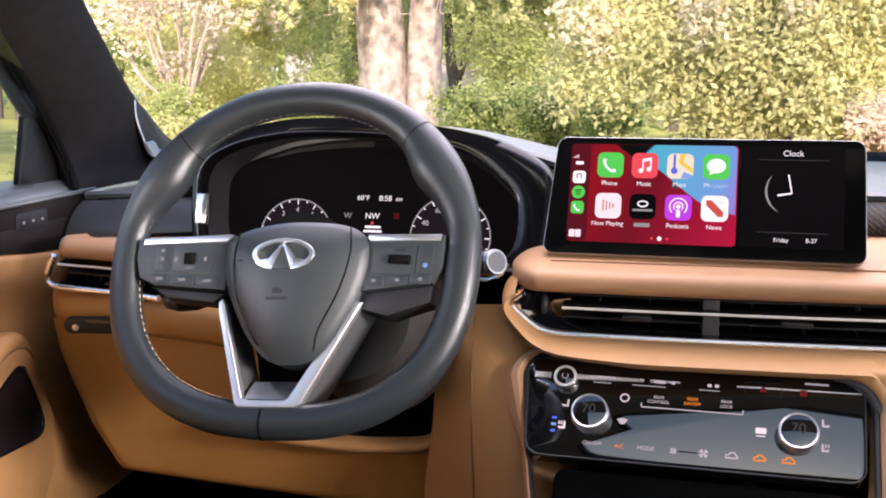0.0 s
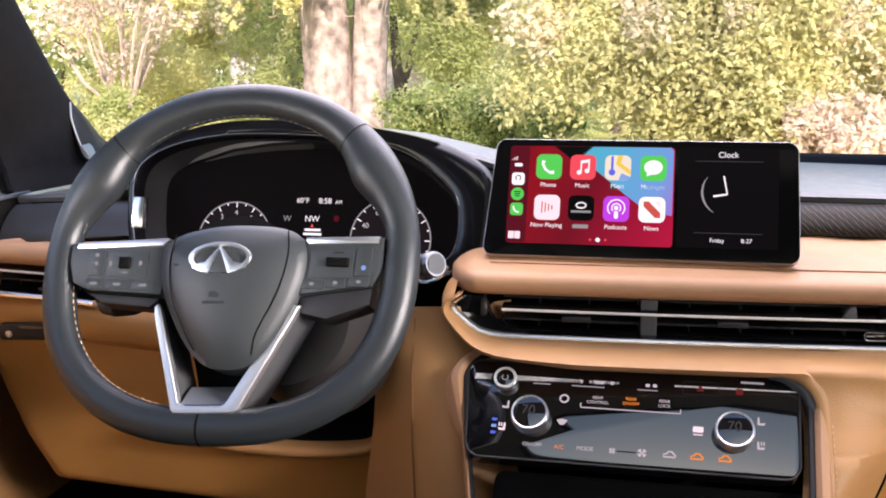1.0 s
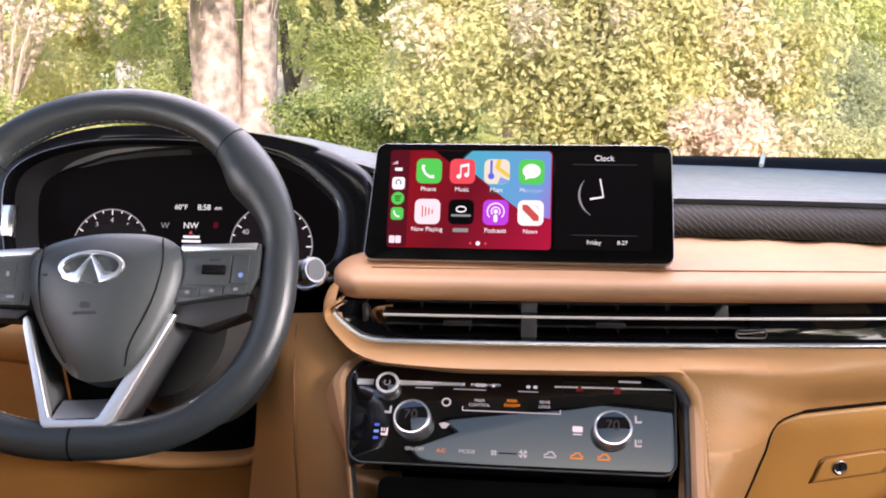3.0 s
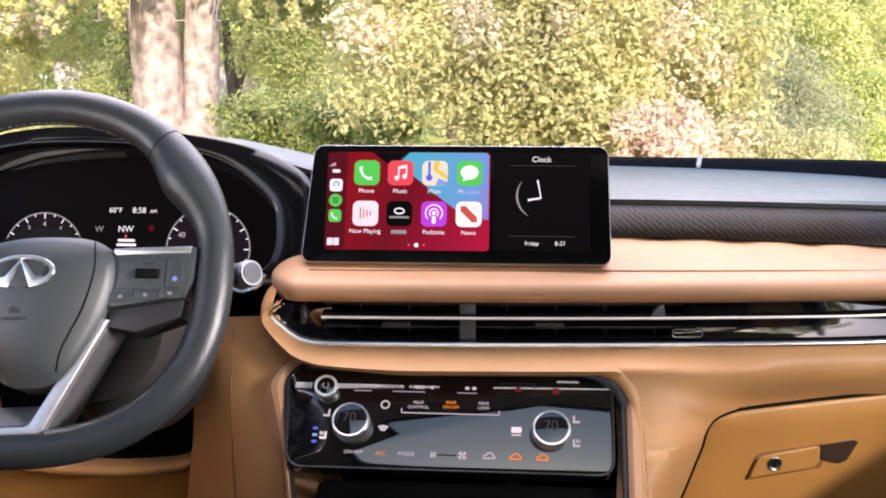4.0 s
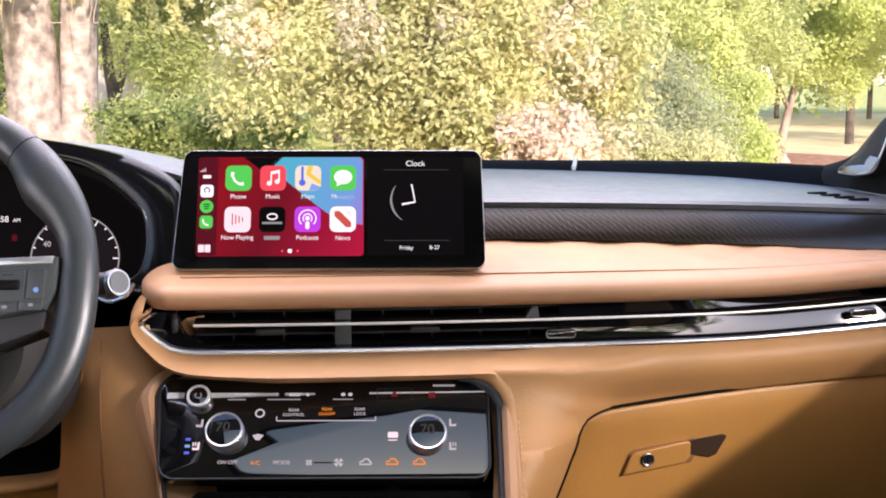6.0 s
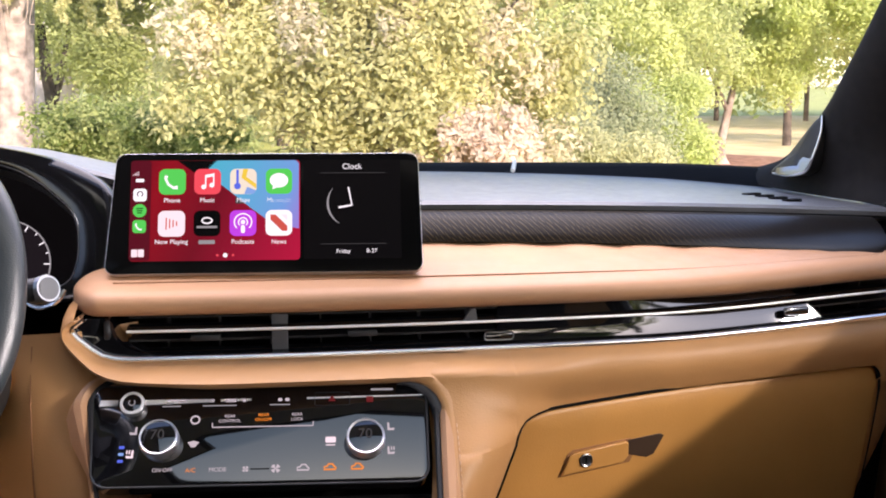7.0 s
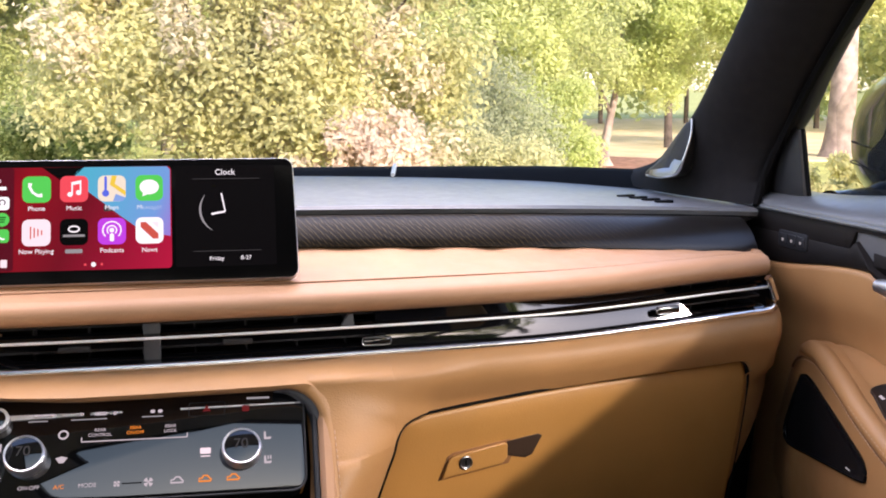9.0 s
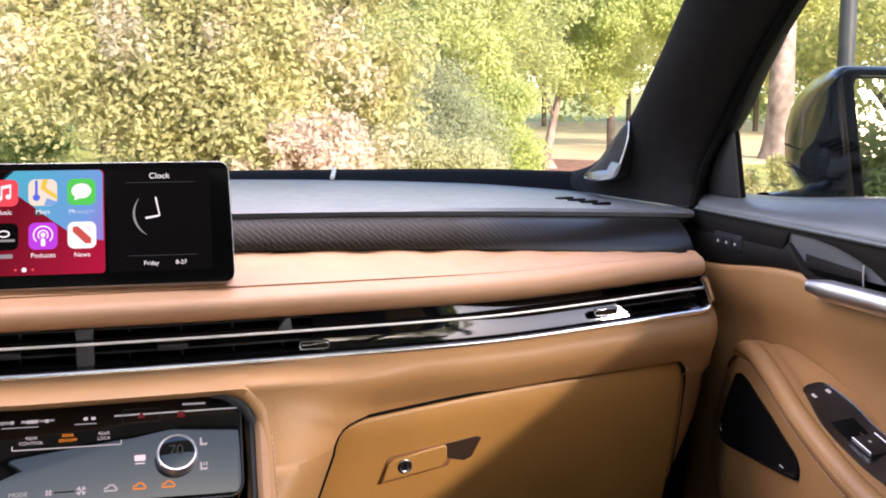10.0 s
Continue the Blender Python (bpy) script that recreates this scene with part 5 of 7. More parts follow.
hub = part("airbag_cover", dome(hub_poly, (0.018, -0.030), -0.016, 0.015, 0.034), HUB, wheel, "dark grey airbag cover", crisp=60)
for s, line in ((-1, [(-0.0400, 0.018, 0.0215), (-0.0425, -0.010, 0.0230), (-0.0355, -0.045, 0.0245), (-0.018, -0.080, 0.0225), (-0.010, -0.094, 0.0185)]), (1, [(0.0735, 0.0205, 0.0195), (0.0765, -0.006, 0.0235), (0.0690, -0.042, 0.0250), (0.0520, -0.078, 0.0235), (0.0470, -0.098, 0.0185)])):
    part("crease", tube(curve(line, 24), 0.0007, 5), BLACK, hub)
EX, EY = 0.0130, -0.0085


def wing(sg):
    """One half of the badge's inner mark: a slim leg rising to the middle with a swept foot."""
    p = [(0.0, 0.0112), (0.0022, 0.0088), (0.0140, -0.0045), (0.0275, -0.0070), (0.0262, -0.0098), (0.0180, -0.0136), (0.0098, -0.0152), (0.0004, 0.0070)]
    p = [(sg * x, y) for x, y in p]
    return plate(p if sg < 0 else p[::-1], 0.0, 0.0036, 0.0005)


emb = part("emblem", xf(merge(grid([[(a * math.cos(t), b * math.sin(t), z) for t in (2 * math.pi * k / 48 for k in range(48))] for a, b, z in ((0.0315, 0.0152, 0.0), (0.0315, 0.0152, 0.0025), (0.0308, 0.0146, 0.0038), (0.0278, 0.0122, 0.0040), (0.0268, 0.0113, 0.0026), (0.0268, 0.0113, 0.0))], cu=True), wing(-1), wing(1)), pose(EX, EY, 0.0315)), BADGE, hub, "oval chrome badge")
part("emblem_gap", xf(plate([(-0.0098, -0.0150), (0.0098, -0.0150), (0.0004, 0.0070), (-0.0004, 0.0070)], 0.0, 0.0042, 0.0003), pose(EX, EY, 0.0315)), HUB, emb, "dark wedge between the badge wings")
part("embossed_mark", merge(plate(rrect(0.022, 0.0028, 0.0005, 1, EX - 0.002, -0.0515), 0.0330, 0.0338), plate(rrect(0.010, 0.006, 0.001, 2, EX - 0.002, -0.0440), 0.0330, 0.0338)), DARK, hub)
for s in (-1, 1):
    part("horn_mark", plate(rrect(0.008, 0.0020, 0.0008, 2, 0.0115 + s * 0.044, -0.013), 0.0255, 0.0272), DARK, hub)


def pod(poly):
    return part("button_pod", plate(poly, -0.016, 0.0135, 0.003), HUB, wheel, "dark grey button pod")


pl_ = pod([(-0.0535, -0.0390), (-0.0490, 0.0170), (-0.1560, 0.0140), (-0.1560, -0.006), (-0.1500, -0.0255), (-0.1330, -0.0335)])
pr_ = pod([(0.1550, -0.0320), (0.1640, -0.016), (0.1650, 0.0145), (0.0880, 0.0155), (0.0850, -0.0400)])
part("silver_strip", plate([(-0.1480, 0.0080), (-0.0560, 0.0095), (-0.0490, 0.0160), (-0.0520, 0.0172), (-0.1480, 0.0140)], 0.004, 0.0160, 0.0015), SATIN, pl_, "satin silver strip")
part("silver_strip", plate([(0.0930, 0.0085), (0.1610, 0.0078), (0.1620, 0.0145), (0.0905, 0.0150), (0.0900, 0.0120)], 0.004, 0.0160, 0.0015), SATIN, pr_, "satin silver strip")
part("lower_strip", plate([(-0.067, -0.0500), (-0.0560, -0.0410), (-0.1330, -0.0350), (-0.1440, -0.0300), (-0.1200, -0.0450)], -0.020, 0.0080, 0.002), DARK, pl_)
part("lower_strip", plate([(0.1126, -0.0620), (0.1530, -0.0490), (0.1550, -0.0330), (0.0850, -0.0410), (0.0860, -0.0560)], -0.020, 0.0080, 0.002), DARK, pr_)


def button(parent, w, h, x, y, z=0.0135, mat=None, r=0.002, label=""):
    return part("button", xf(plate(rrect(w, h, r, 3), 0, 0.0010, 0.0006), pose(x, y, z, 0, 0, -3)), mat or HUB, parent, label)


b1 = button(pl_, 0.0180, 0.0260, -0.1255, -0.0065)
b2 = button(pl_, 0.0430, 0.0265, -0.0920, -0.0080)
for x, w in ((-0.1260, 0.0185), (-0.1010, 0.0260), (-0.0730, 0.0250)):
    b = button(pl_, w, 0.0100, x, -0.0270 - (x + 0.126) * 0.05)
    flat("button_mark", rrect(0.008, 0.0024, 0.0008, 2, x, -0.0270 - (x + 0.126) * 0.05), UI["grey"], b, 0.0147)
part("roller", xf(plate(rrect(0.0115, 0.0115, 0.001, 2), 0, 0.0035, 0.0015), pose(-0.0945, -0.0070, 0.0145)), BLACK, b2, "small black roller")
for x in (-0.1100, -0.0780):
    flat("button_mark", rrect(0.0034, 0.0046, 0.0006, 2, x, -0.0075), UI["grey"], b2, 0.0147)
flat("button_mark", rrect(0.008, 0.0014, 0.0004, 1, -0.0945, -0.0165), UI["grey"], b2, 0.0147)
for y, h in ((0.0015, 0.0034), (-0.0070, 0.0030), (-0.0150, 0.0012)):
    flat("button_mark", rrect(0.0042, h, 0.0004, 1, -0.1255, y), UI["grey"], b1, 0.0147)
b3 = button(pr_, 0.0430, 0.0275, 0.1165, -0.0105)
b4 = button(pr_, 0.0155, 0.0275, 0.1475, -0.0095)
part("roller", xf(plate(rrect(0.0215, 0.0085, 0.001, 2), 0, 0.0050, 0.002), pose(0.1230, -0.0100, 0.0145, 0, 0, -3)), BLACK, b3, "small black roller")
flat("button_mark", rrect(0.010, 0.0014, 0.0004, 1, 0.1230, -0.0005), UI["dim"], b3, 0.0147)
flat("button_mark", disc(0.0024, 0.1480, -0.0155, 12), UI["skyblue"], b4, 0.0147)
for x in (0.0985, 0.1215, 0.1440):
    b = button(pr_, 0.0205, 0.0095, x, -0.0300 + (x - 0.0985) * 0.03)
    flat("button_mark", rrect(0.0044, 0.0028, 0.0008, 2, x, -0.0300 + (x - 0.0985) * 0.03), UI["grey"], b, 0.0147)

VEE = [(-0.0272, -0.1521), (0.0309, -0.1506), (0.0362, -0.1471), (0.0885, -0.0500), (0.0790, -0.0480), (0.0231, -0.1412), (0.0190, -0.1432), (-0.0180, -0.1440), (-0.0235, -0.1415), (-0.0521, -0.0540), (-0.0560, -0.0470), (-0.0595, -0.0500), (-0.0591, -0.0579), (-0.0312, -0.1485)]
vs = part("lower_spoke", plate(VEE, 0.004, 0.0125, 0.0022, 3), SPOKE, wheel, "satin silver lower spoke", crisp=25)
part("spoke_side", plate(inset(VEE, 0.0006), -0.040, 0.0045, 0.001), MID, vs, "dark grey spoke flank", crisp=25)
part("spoke_ramp", grid([[(-0.0215, -0.1430, 0.0105), (-0.002, -0.1430, 0.0105), (0.0205, -0.1425, 0.0105)], [(-0.0225, -0.1330, 0.0000), (0.004, -0.1325, 0.000), (0.0300, -0.1320, 0.0000)], [(-0.0240, -0.1230, -0.014), (0.006, -0.1225, -0.014), (0.0360, -0.1220, -0.014)], [(-0.0240, -0.1220, -0.030), (0.006, -0.1215, -0.030), (0.0360, -0.1210, -0.030)]]), SPOKE, vs, "satin silver ramp", crisp=30)
part("spoke_liner", plate([(-0.0235, -0.1330), (0.0330, -0.1320), (0.0740, -0.0560), (-0.0480, -0.0560)], -0.050, -0.034, 0.004), BLACK, wheel)
part("hub_core", xf(lathe([(0.0, -0.06), (0.055, -0.06), (0.068, -0.03), (0.072, -0.004), (0.0, 0.0)], 32), pose(0.012, -0.028, 0)), BLACK, wheel)

# column, stalks
col = thing("steering_column", "grey plastic steering column shroud behind the wheel", "steering column")
part("shroud", xf(lathe([(0.0, -0.17), (0.080, -0.17), (0.076, -0.12), (0.070, -0.075), (0.064, -0.052), (0.0, -0.048)], 36), M_W @ pose(0.052, -0.052, 0) @ Matrix.Diagonal((0.99, 0.97, 1, 1))), SHROUD, col, "grey plastic shroud", crisp=50)
st = thing("wiper_stalk", "black stalk with dark silver-capped round end", "stalk")
a0, a1 = Vector((-0.330, -0.120, 1.152)), Vector((-0.2160, -0.150, 1.1655))
part("arm", tube([a0, a0.lerp(a1, 0.5), a0.lerp(a1, 0.78), a1], [0.009, 0.0100, 0.0110, 0.0110], 16), DARK, st)
mk = Matrix.Translation(a1) @ Vector((0.70, -0.65, 0.25)).to_track_quat("Z", "Y").to_matrix().to_4x4()
part("end_cap", xf(lathe([(0.0110, -0.022), (0.0126, -0.012), (0.0131, 0.0), (0.0122, 0.004), (0.0, 0.004)], 28), mk), EDGE, st, "dark chrome collar")
part("end_face", xf(lathe([(0.0104, 0.003), (0.0104, 0.0048), (0.0, 0.0050)], 28), mk), MID, st, "grey end face")
st2 = thing("indicator_stalk", "black indicator stalk behind the steering wheel", "stalk")
part("arm", tube([(-0.46, -0.13, 1.122), (-0.52, -0.140, 1.116), (-0.535, -0.145, 1.1125), (-0.553, -0.149, 1.111)], [0.008, 0.008, 0.0105, 0.0105], 12), DARK, st2)
part("tip", tube([(-0.553, -0.149, 1.111), (-0.566, -0.150, 1.111), (-0.570, -0.150, 1.111)], [0.0105, 0.0075, 0.004], 12), DARK, st2)
kn = thing("column_switch", "small silver knob on the steering column", "switch")
part("knob", xf(lathe([(0.0, -0.01), (0.010, -0.01), (0.011, 0.004), (0.008, 0.008), (0.0, 0.009)], 20), Matrix.Translation((-0.312, -0.150, 1.098)) @ Vector((0.5, -0.8, 0.2)).to_track_quat("Z", "Y").to_matrix().to_4x4()), SATIN, kn)
part("gloss_trim", tube(curve([(-0.262, -0.060, 1.140), (-0.240, -0.080, 1.134), (-0.222, -0.085, 1.140), (-0.214, -0.080, 1.152)], 12), 0.0022, 6), CHROME, cluster, "curved chrome trim", m=M_C.inverted())

# ---- doors ----


def smooth_line(pts, n=60):
    return [(v.x, v.y) for v in curve([(a, b, 0) for a, b in pts], n)]


# the armrest: its inner face stands at arm_x(y); arm_top(y) is the ridge, then the falling front edge
ARM_X = smooth_line([(0.16, 0.812), (0.10, 0.801), (0.06, 0.790), (0.03, 0.780), (0.0, 0.773), (-0.039, 0.764), (-0.077, 0.754), (-0.125, 0.743), (-0.175, 0.732), (-0.244, 0.721), (-0.307, 0.711), (-0.36, 0.704), (-0.46, 0.698), (-0.62, 0.695)])
ARM_TOP = smooth_line([(0.16, 0.840), (0.117, 0.905), (0.09, 0.950), (0.068, 0.985), (0.048, 1.012), (0.028, 1.032), (0.004, 1.0435), (-0.025, 1.0475), (-0.05, 1.047), (-0.077, 1.042), (-0.125, 1.029), (-0.175, 1.013), (-0.244, 0.993), (-0.307, 0.979), (-0.36, 0.972), (-0.46, 0.967), (-0.62, 0.965)])
ARM_BACK = smooth_line([(0.02, 1.036), (0.001, 1.041), (-0.03, 1.047), (-0.066, 1.046), (-0.101, 1.040), (-0.145, 1.030), (-0.197, 1.015), (-0.244, 0.996), (-0.36, 0.975), (-0.62, 0.966)])
CUP_TOP = [(-0.044, 1.186), (-0.075, 1.1875), (-0.11, 1.186), (-0.145, 1.182), (-0.18, 1.175), (-0.21, 1.166), (-0.245, 1.150), (-0.27, 1.139)]
CUP_LOW = [(-0.044, 1.186), (-0.058, 1.172), (-0.075, 1.156), (-0.088, 1.142), (-0.10, 1.137), (-0.14, 1.136), (-0.27, 1.139)]


def arm_deck(x, y):
    """Height of the armrest's top at (x, y)."""
    a = lerp_line(ARM_X, y)
    u = (x - a) / (0.803 - a)
    return lerp_line(ARM_TOP, y) * (1 - u) + lerp_line(ARM_BACK, y) * u - 0.004 * math.sin(math.pi * min(1.0, max(0.0, u)))


def door(s, off, dy, dz):
    """One front door; off widens it, dy and dz shift its fittings."""
    d = thing("door_panel", "tan leather door panel with black upper trim and armrest", "car door", group="front door panels")

    def q(x, y, z):
        return (s * (x + off), y + dy, z + dz)

    def sheet(rows, **kw):
        return grid([[q(*p) for p in r] for r in rows], **kw)

    def span(a, b, n):
        return [a + (b - a) * k / n for k in range(n + 1)]
    ys = span(0.24, -1.30, 120)

    def rise(y):
        return 0.030 * smooth(0.16, -0.30, y)
    part("upper_pad", sheet([[(0.800, y, 1.1965), (0.803, y, 1.2025), (0.811, y, 1.2062 + 0.25 * rise(y)), (0.828, y, 1.2108 + 0.65 * rise(y)), (0.850, y, 1.2140 + 0.95 * rise(y)), (0.870, y, 1.2145 + rise(y)), (0.885, y, 1.205 + rise(y)), (0.885, y, 1.15), (0.810, y, 1.15)] for y in ys], cu=True, cap=True), SOFT, d, "grey-black grained skin", crisp=60)
    part("piping", tube([q(0.7985, y, 1.1950) for y in ys], 0.0030, 8), SOFT, d)

    def edge(y):
        return 1.124 + 0.019 * smooth(0.16, -0.07, y) - 0.020 * smooth(-0.086, -0.122, y)
    rows = []
    for y in ys:
        ct, cb = (lerp_line(CUP_TOP, y), lerp_line(CUP_LOW, y)) if -0.27 < y < -0.044 else (1.165, 1.165)
        deep = 0.034 * smooth(0.0, 0.010, ct - cb)
        e = min(0.004, (ct - cb) * 0.2)
        rows.append([(0.803, y, 1.196), (0.801, y, 1.1915), (0.7995, y, ct + 0.001), (0.8000, y, ct), (0.8000 + deep * 0.8, y, ct - e), (0.8000 + deep, y, ct - 2 * e), (0.8000 + deep, y, cb + 2 * e), (0.8000 + deep * 0.8, y, cb + e), (0.8000, y, cb), (0.7993, y, cb - 0.001), (0.7985, y, edge(y) + 0.004), (0.801, y, edge(y)), (0.86, y, edge(y)), (0.86, y, 1.196)])
    part("dark_panel", sheet(rows, cu=True, cap=True), PANEL, d, "black textured panel with handle recess", crisp=50)
    part("leather_panel", sheet([[(0.801, y, edge(y) - 0.0012), (0.7978, y, edge(y) - 0.004), (0.7975, y, edge(y) - 0.009), (0.7990, y, 1.100), (0.8035, y, 1.085), (0.809, y, 1.068), (0.8135, y, 1.050), (0.814, y, 1.03), (0.809, y, 1.00), (0.804, y, 0.96), (0.803, y, 0.88), (0.806, y, 0.80), (0.815, y, 0.74), (0.86, y, 0.74), (0.86, y, edge(y) - 0.0012)] for y in span(0.46, 0.25, 10) + ys], cu=True, cap=True), TAN_LOW, d, "tan leather", crisp=60)
    part("lower_panel", sheet([[(0.81, y, 0.742), (0.80, y, 0.70), (0.80, y, 0.45), (0.86, y, 0.45), (0.86, y, 0.742)] for y in ys[::6]], cu=True, cap=True), DARK, d)
    # armrest: inner face, stitched roll and sloping deck
    rows = []
    for y in span(0.155, -0.62, 90):
        x, top = lerp_line(ARM_X, y), lerp_line(ARM_TOP, y)
        low = 0.735
        rows.append([(x + 0.030, y, top - 0.001), (x + 0.012, y, top + 0.0005), (x + 0.004, y, top - 0.003), (x + 0.0005, y, top - 0.010)] + [(x + 0.018 * smooth(0.86, 0.735, z), y, z) for z in (top - 0.02 + (low - top + 0.02) * k / 10 for k in range(11))] + [(x + 0.07, y, low - 0.004)])
    part("armrest", sheet(rows), TAN_LOW, d, "tan leather armrest", crisp=70)
    part("arm_deck", sheet([[(x, y, arm_deck(x, y) - 0.0025) for x in span(lerp_line(ARM_X, y) + 0.006, 0.812, 10)] for y in span(0.012, -0.62, 60)]), TAN_LOW, d, "tan leather armrest top", crisp=70)
    ry = span(0.034, -0.62, 70)
    roll = [q(lerp_line(ARM_X, y) + 0.0075, y, lerp_line(ARM_TOP, y) - 0.0095) for y in ry]
    part("arm_roll", tube(roll, [0.0125 * min(1.0, 0.35 + 0.12 * k) for k in range(len(ry))], 14), TAN_LOW, d, "tan leather roll with stitched seam", crisp=80)
    seam = [q(lerp_line(ARM_X, y) - 0.0008, y, lerp_line(ARM_TOP, y) - 0.0185) for y in span(0.040, -0.5, 60)]
    part("arm_seam", tube(seam, 0.0016, 6), TAN_DARK, d)
    stitches("stitching", [q(lerp_line(ARM_X, y) - 0.0008, y, lerp_line(ARM_TOP, y) - 0.0225) for y in span(0.030, -0.5, 60)], 0.0045, 0.0022, 0.0007, THREAD, d)
    stitches("stitching", [q(lerp_line(ARM_X, y) - 0.0045, y, lerp_line(ARM_TOP, y) - 0.0075) for y in span(-0.16, -0.5, 40)], 0.0045, 0.0022, 0.0006, THREAD, d)
    # three-cornered pocket, drawn as a dark plate standing proud of the inner face
    pk = [(0.0045, 1.0000), (0.030, 0.966), (0.062, 0.924), (0.0665, 0.909), (0.0575, 0.8995), (0.013, 0.904), (-0.100, 0.9225), (-0.190, 0.9365), (-0.202, 0.9415), (-0.201, 0.9530), (-0.181, 0.9655), (-0.092, 0.9900), (-0.022, 1.0040)]
    pkc = [(p[0], p[1]) for p in curve([(a, b, 0) for a, b in pk + pk[:1]], 65)][:-1]
    cy, cz = -0.055, 0.953
    part("pocket", sheet([[(lerp_line(ARM_X, cy + (y - cy) * k) - n, cy + (y - cy) * k, cz + (z - cz) * k) for y, z in pkc] for k, n in ((1.0, -0.003), (1.0, 0.0022), (0.975, 0.0026), (0.95, 0.0012), (0.85, 0.0010), (0.7, 0.0010), (0.55, 0.0010), (0.4, 0.0010), (0.2, 0.0010), (0.03, 0.0010))], cu=True, cap=True), SATIN_BLACK, d, "smooth dark pocket insert", crisp=50)
    # black rod paints the shadow line round the pocket's edge
    part("pocket_edge", tube([q(lerp_line(ARM_X, y) - 0.0004, y, z) for y, z in pkc], 0.0022, 6, True), BLACK, d)
    # chrome rod stands in for the glint at the pocket's corner
    part("pocket_glint", tube([q(lerp_line(ARM_X, y) - 0.0022, y, z) for y, z in ((0.0600, 0.921), (0.0628, 0.913), (0.0605, 0.9065), (0.052, 0.9035))], [0.0008, 0.0022, 0.0022, 0.0006], 8), CHROME, d)
    part("pocket_mark", tube([q(lerp_line(ARM_X, y) - 0.0012, y, 0.9385) for y in (-0.155, -0.165)], 0.0009, 5), UI["grey"], d)
    # leaf-shaped switch plate on the deck
    leaf = [(0.7632, -0.156), (0.7650, -0.148), (0.7741, -0.143), (0.7880, -0.145), (0.7940, -0.158), (0.7975, -0.202), (0.7985, -0.240), (0.7960, -0.320), (0.785, -0.375), (0.765, -0.395), (0.745, -0.370), (0.7385, -0.318), (0.7395, -0.270), (0.7460, -0.212)]
    lf = [(p[0], p[1]) for p in curve([(a, b, 0) for a, b in leaf + leaf[:1]], 70)][:-1]
    lx, ly = 0.769, -0.262

    def on_deck(x, y, n):
        return q(x, y, arm_deck(x, y) + n)
    sp = part("switch_plate", grid([[on_deck(lx + (x - lx) * k, ly + (y - ly) * k, n) for x, y in lf] for k, n in ((1.0, -0.006), (1.0, 0.0020), (0.985, 0.0032), (0.96, 0.0022), (0.85, 0.0020), (0.7, 0.0020), (0.5, 0.0020), (0.3, 0.0020), (0.1, 0.0020))], cu=True, cap=True), SATIN_BLACK, d, "black leaf-shaped switch plate", crisp=40)

    def deck_box(name, x0, x1, y0, y1, n0, n1, mat, parent, label=""):
        rows_ = [[on_deck(x, y, n) for x, y in ((x0 + i, y0 + i), (x1 - i, y0 + i), (x1 - i, y1 - i), (x0 + i, y1 - i))] for n, i in ((n0, 0.0), (n1 - 0.001, 0.0), (n1, 0.001))]
        return part(name, grid(rows_, cu=True, cap=True), mat, parent, label)
    for x, y in ((0.7684, -0.1648), (0.7869, -0.1642)):
        deck_box("lock_mark", x - 0.002, x + 0.002, y - 0.0035, y + 0.0035, 0.001, 0.0034, UI["soft"], sp)
    # matt black plate paints the dark of the switch recess
    deck_box("switch_recess_shade", 0.757, 0.785, -0.246, -0.212, 0.001, 0.0030, BLACK, sp)
    wsx = deck_box("window_switch", 0.758, 0.786, -0.280, -0.246, 0.001, 0.0070, DARK, sp, "black window switch")
    for x in (0.7585, 0.7855):
        deck_box("chrome_edge", x - 0.0007, x + 0.0007, -0.279, -0.247, 0.004, 0.0085, EDGE, wsx)
    deck_box("switch_mark", 0.769, 0.774, -0.262, -0.256, 0.004, 0.0076, UI["grey"], wsx)
    # memory buttons
    mm = Matrix(((0, 0, -s, 0), (-s * 1.0, 0, 0, 0), (0, 1, 0, 0), (0, 0, 0, 1)))
    mb = Matrix.Translation(q(0.7995, 0.080, 1.1590 if s > 0 else 1.172)) @ mm
    bp = part("memory_switch", xf(plate(rrect(0.070, 0.022, 0.005, 4), -0.003, 0.0020, 0.001), mb), DARK, d, "three seat memory buttons")
    for k in range(3):
        part("memory_button", xf(plate(rrect(0.019, 0.014, 0.002, 3, 0.021 * (k - 1), 0), 0.0015, 0.0032, 0.001), mb), DARK, bp)
        part("button_mark", xf(plate(rrect(0.0044, 0.0036, 0.0006, 1, 0.021 * (k - 1), -0.001), 0.0032, 0.0036), mb), UI["grey"], bp)
    # inner door handle under its recess
    hy = span(-0.116, -0.42, 24)
    part("handle", sheet([[(0.7925 + 0.012 * math.cos(a) * w - 0.003, y, 1.1335 + 0.0015 * smooth(-0.1, -0.24, y) + (0.0125 * math.sin(a)) * w) for a in (2 * math.pi * j / 14 for j in range(14))] for y, w in ((y, min(1.0, 0.60 + 0.14 * k)) for k, y in enumerate(hy))], cu=True, cap=True), SATIN, d, "satin silver pull handle", crisp=60)
    part("pull_lever", sheet([[(0.813, y, 1.178 - 0.10 * (-0.08 - y)), (0.806, y, 1.164 - 0.08 * (-0.08 - y)), (0.806, y, 1.150), (0.816, y, 1.138)] for y in span(-0.082, -0.190, 8)]), PANEL, d, "dark inner door lever")
    # satin silver rod paints the highlight along the dark lever's edge
    part("lever_highlight", tube([q(0.805, -0.190, 1.168), q(0.804, -0.1905, 1.158), q(0.806, -0.190, 1.144)], 0.0011, 6), SATIN, d)
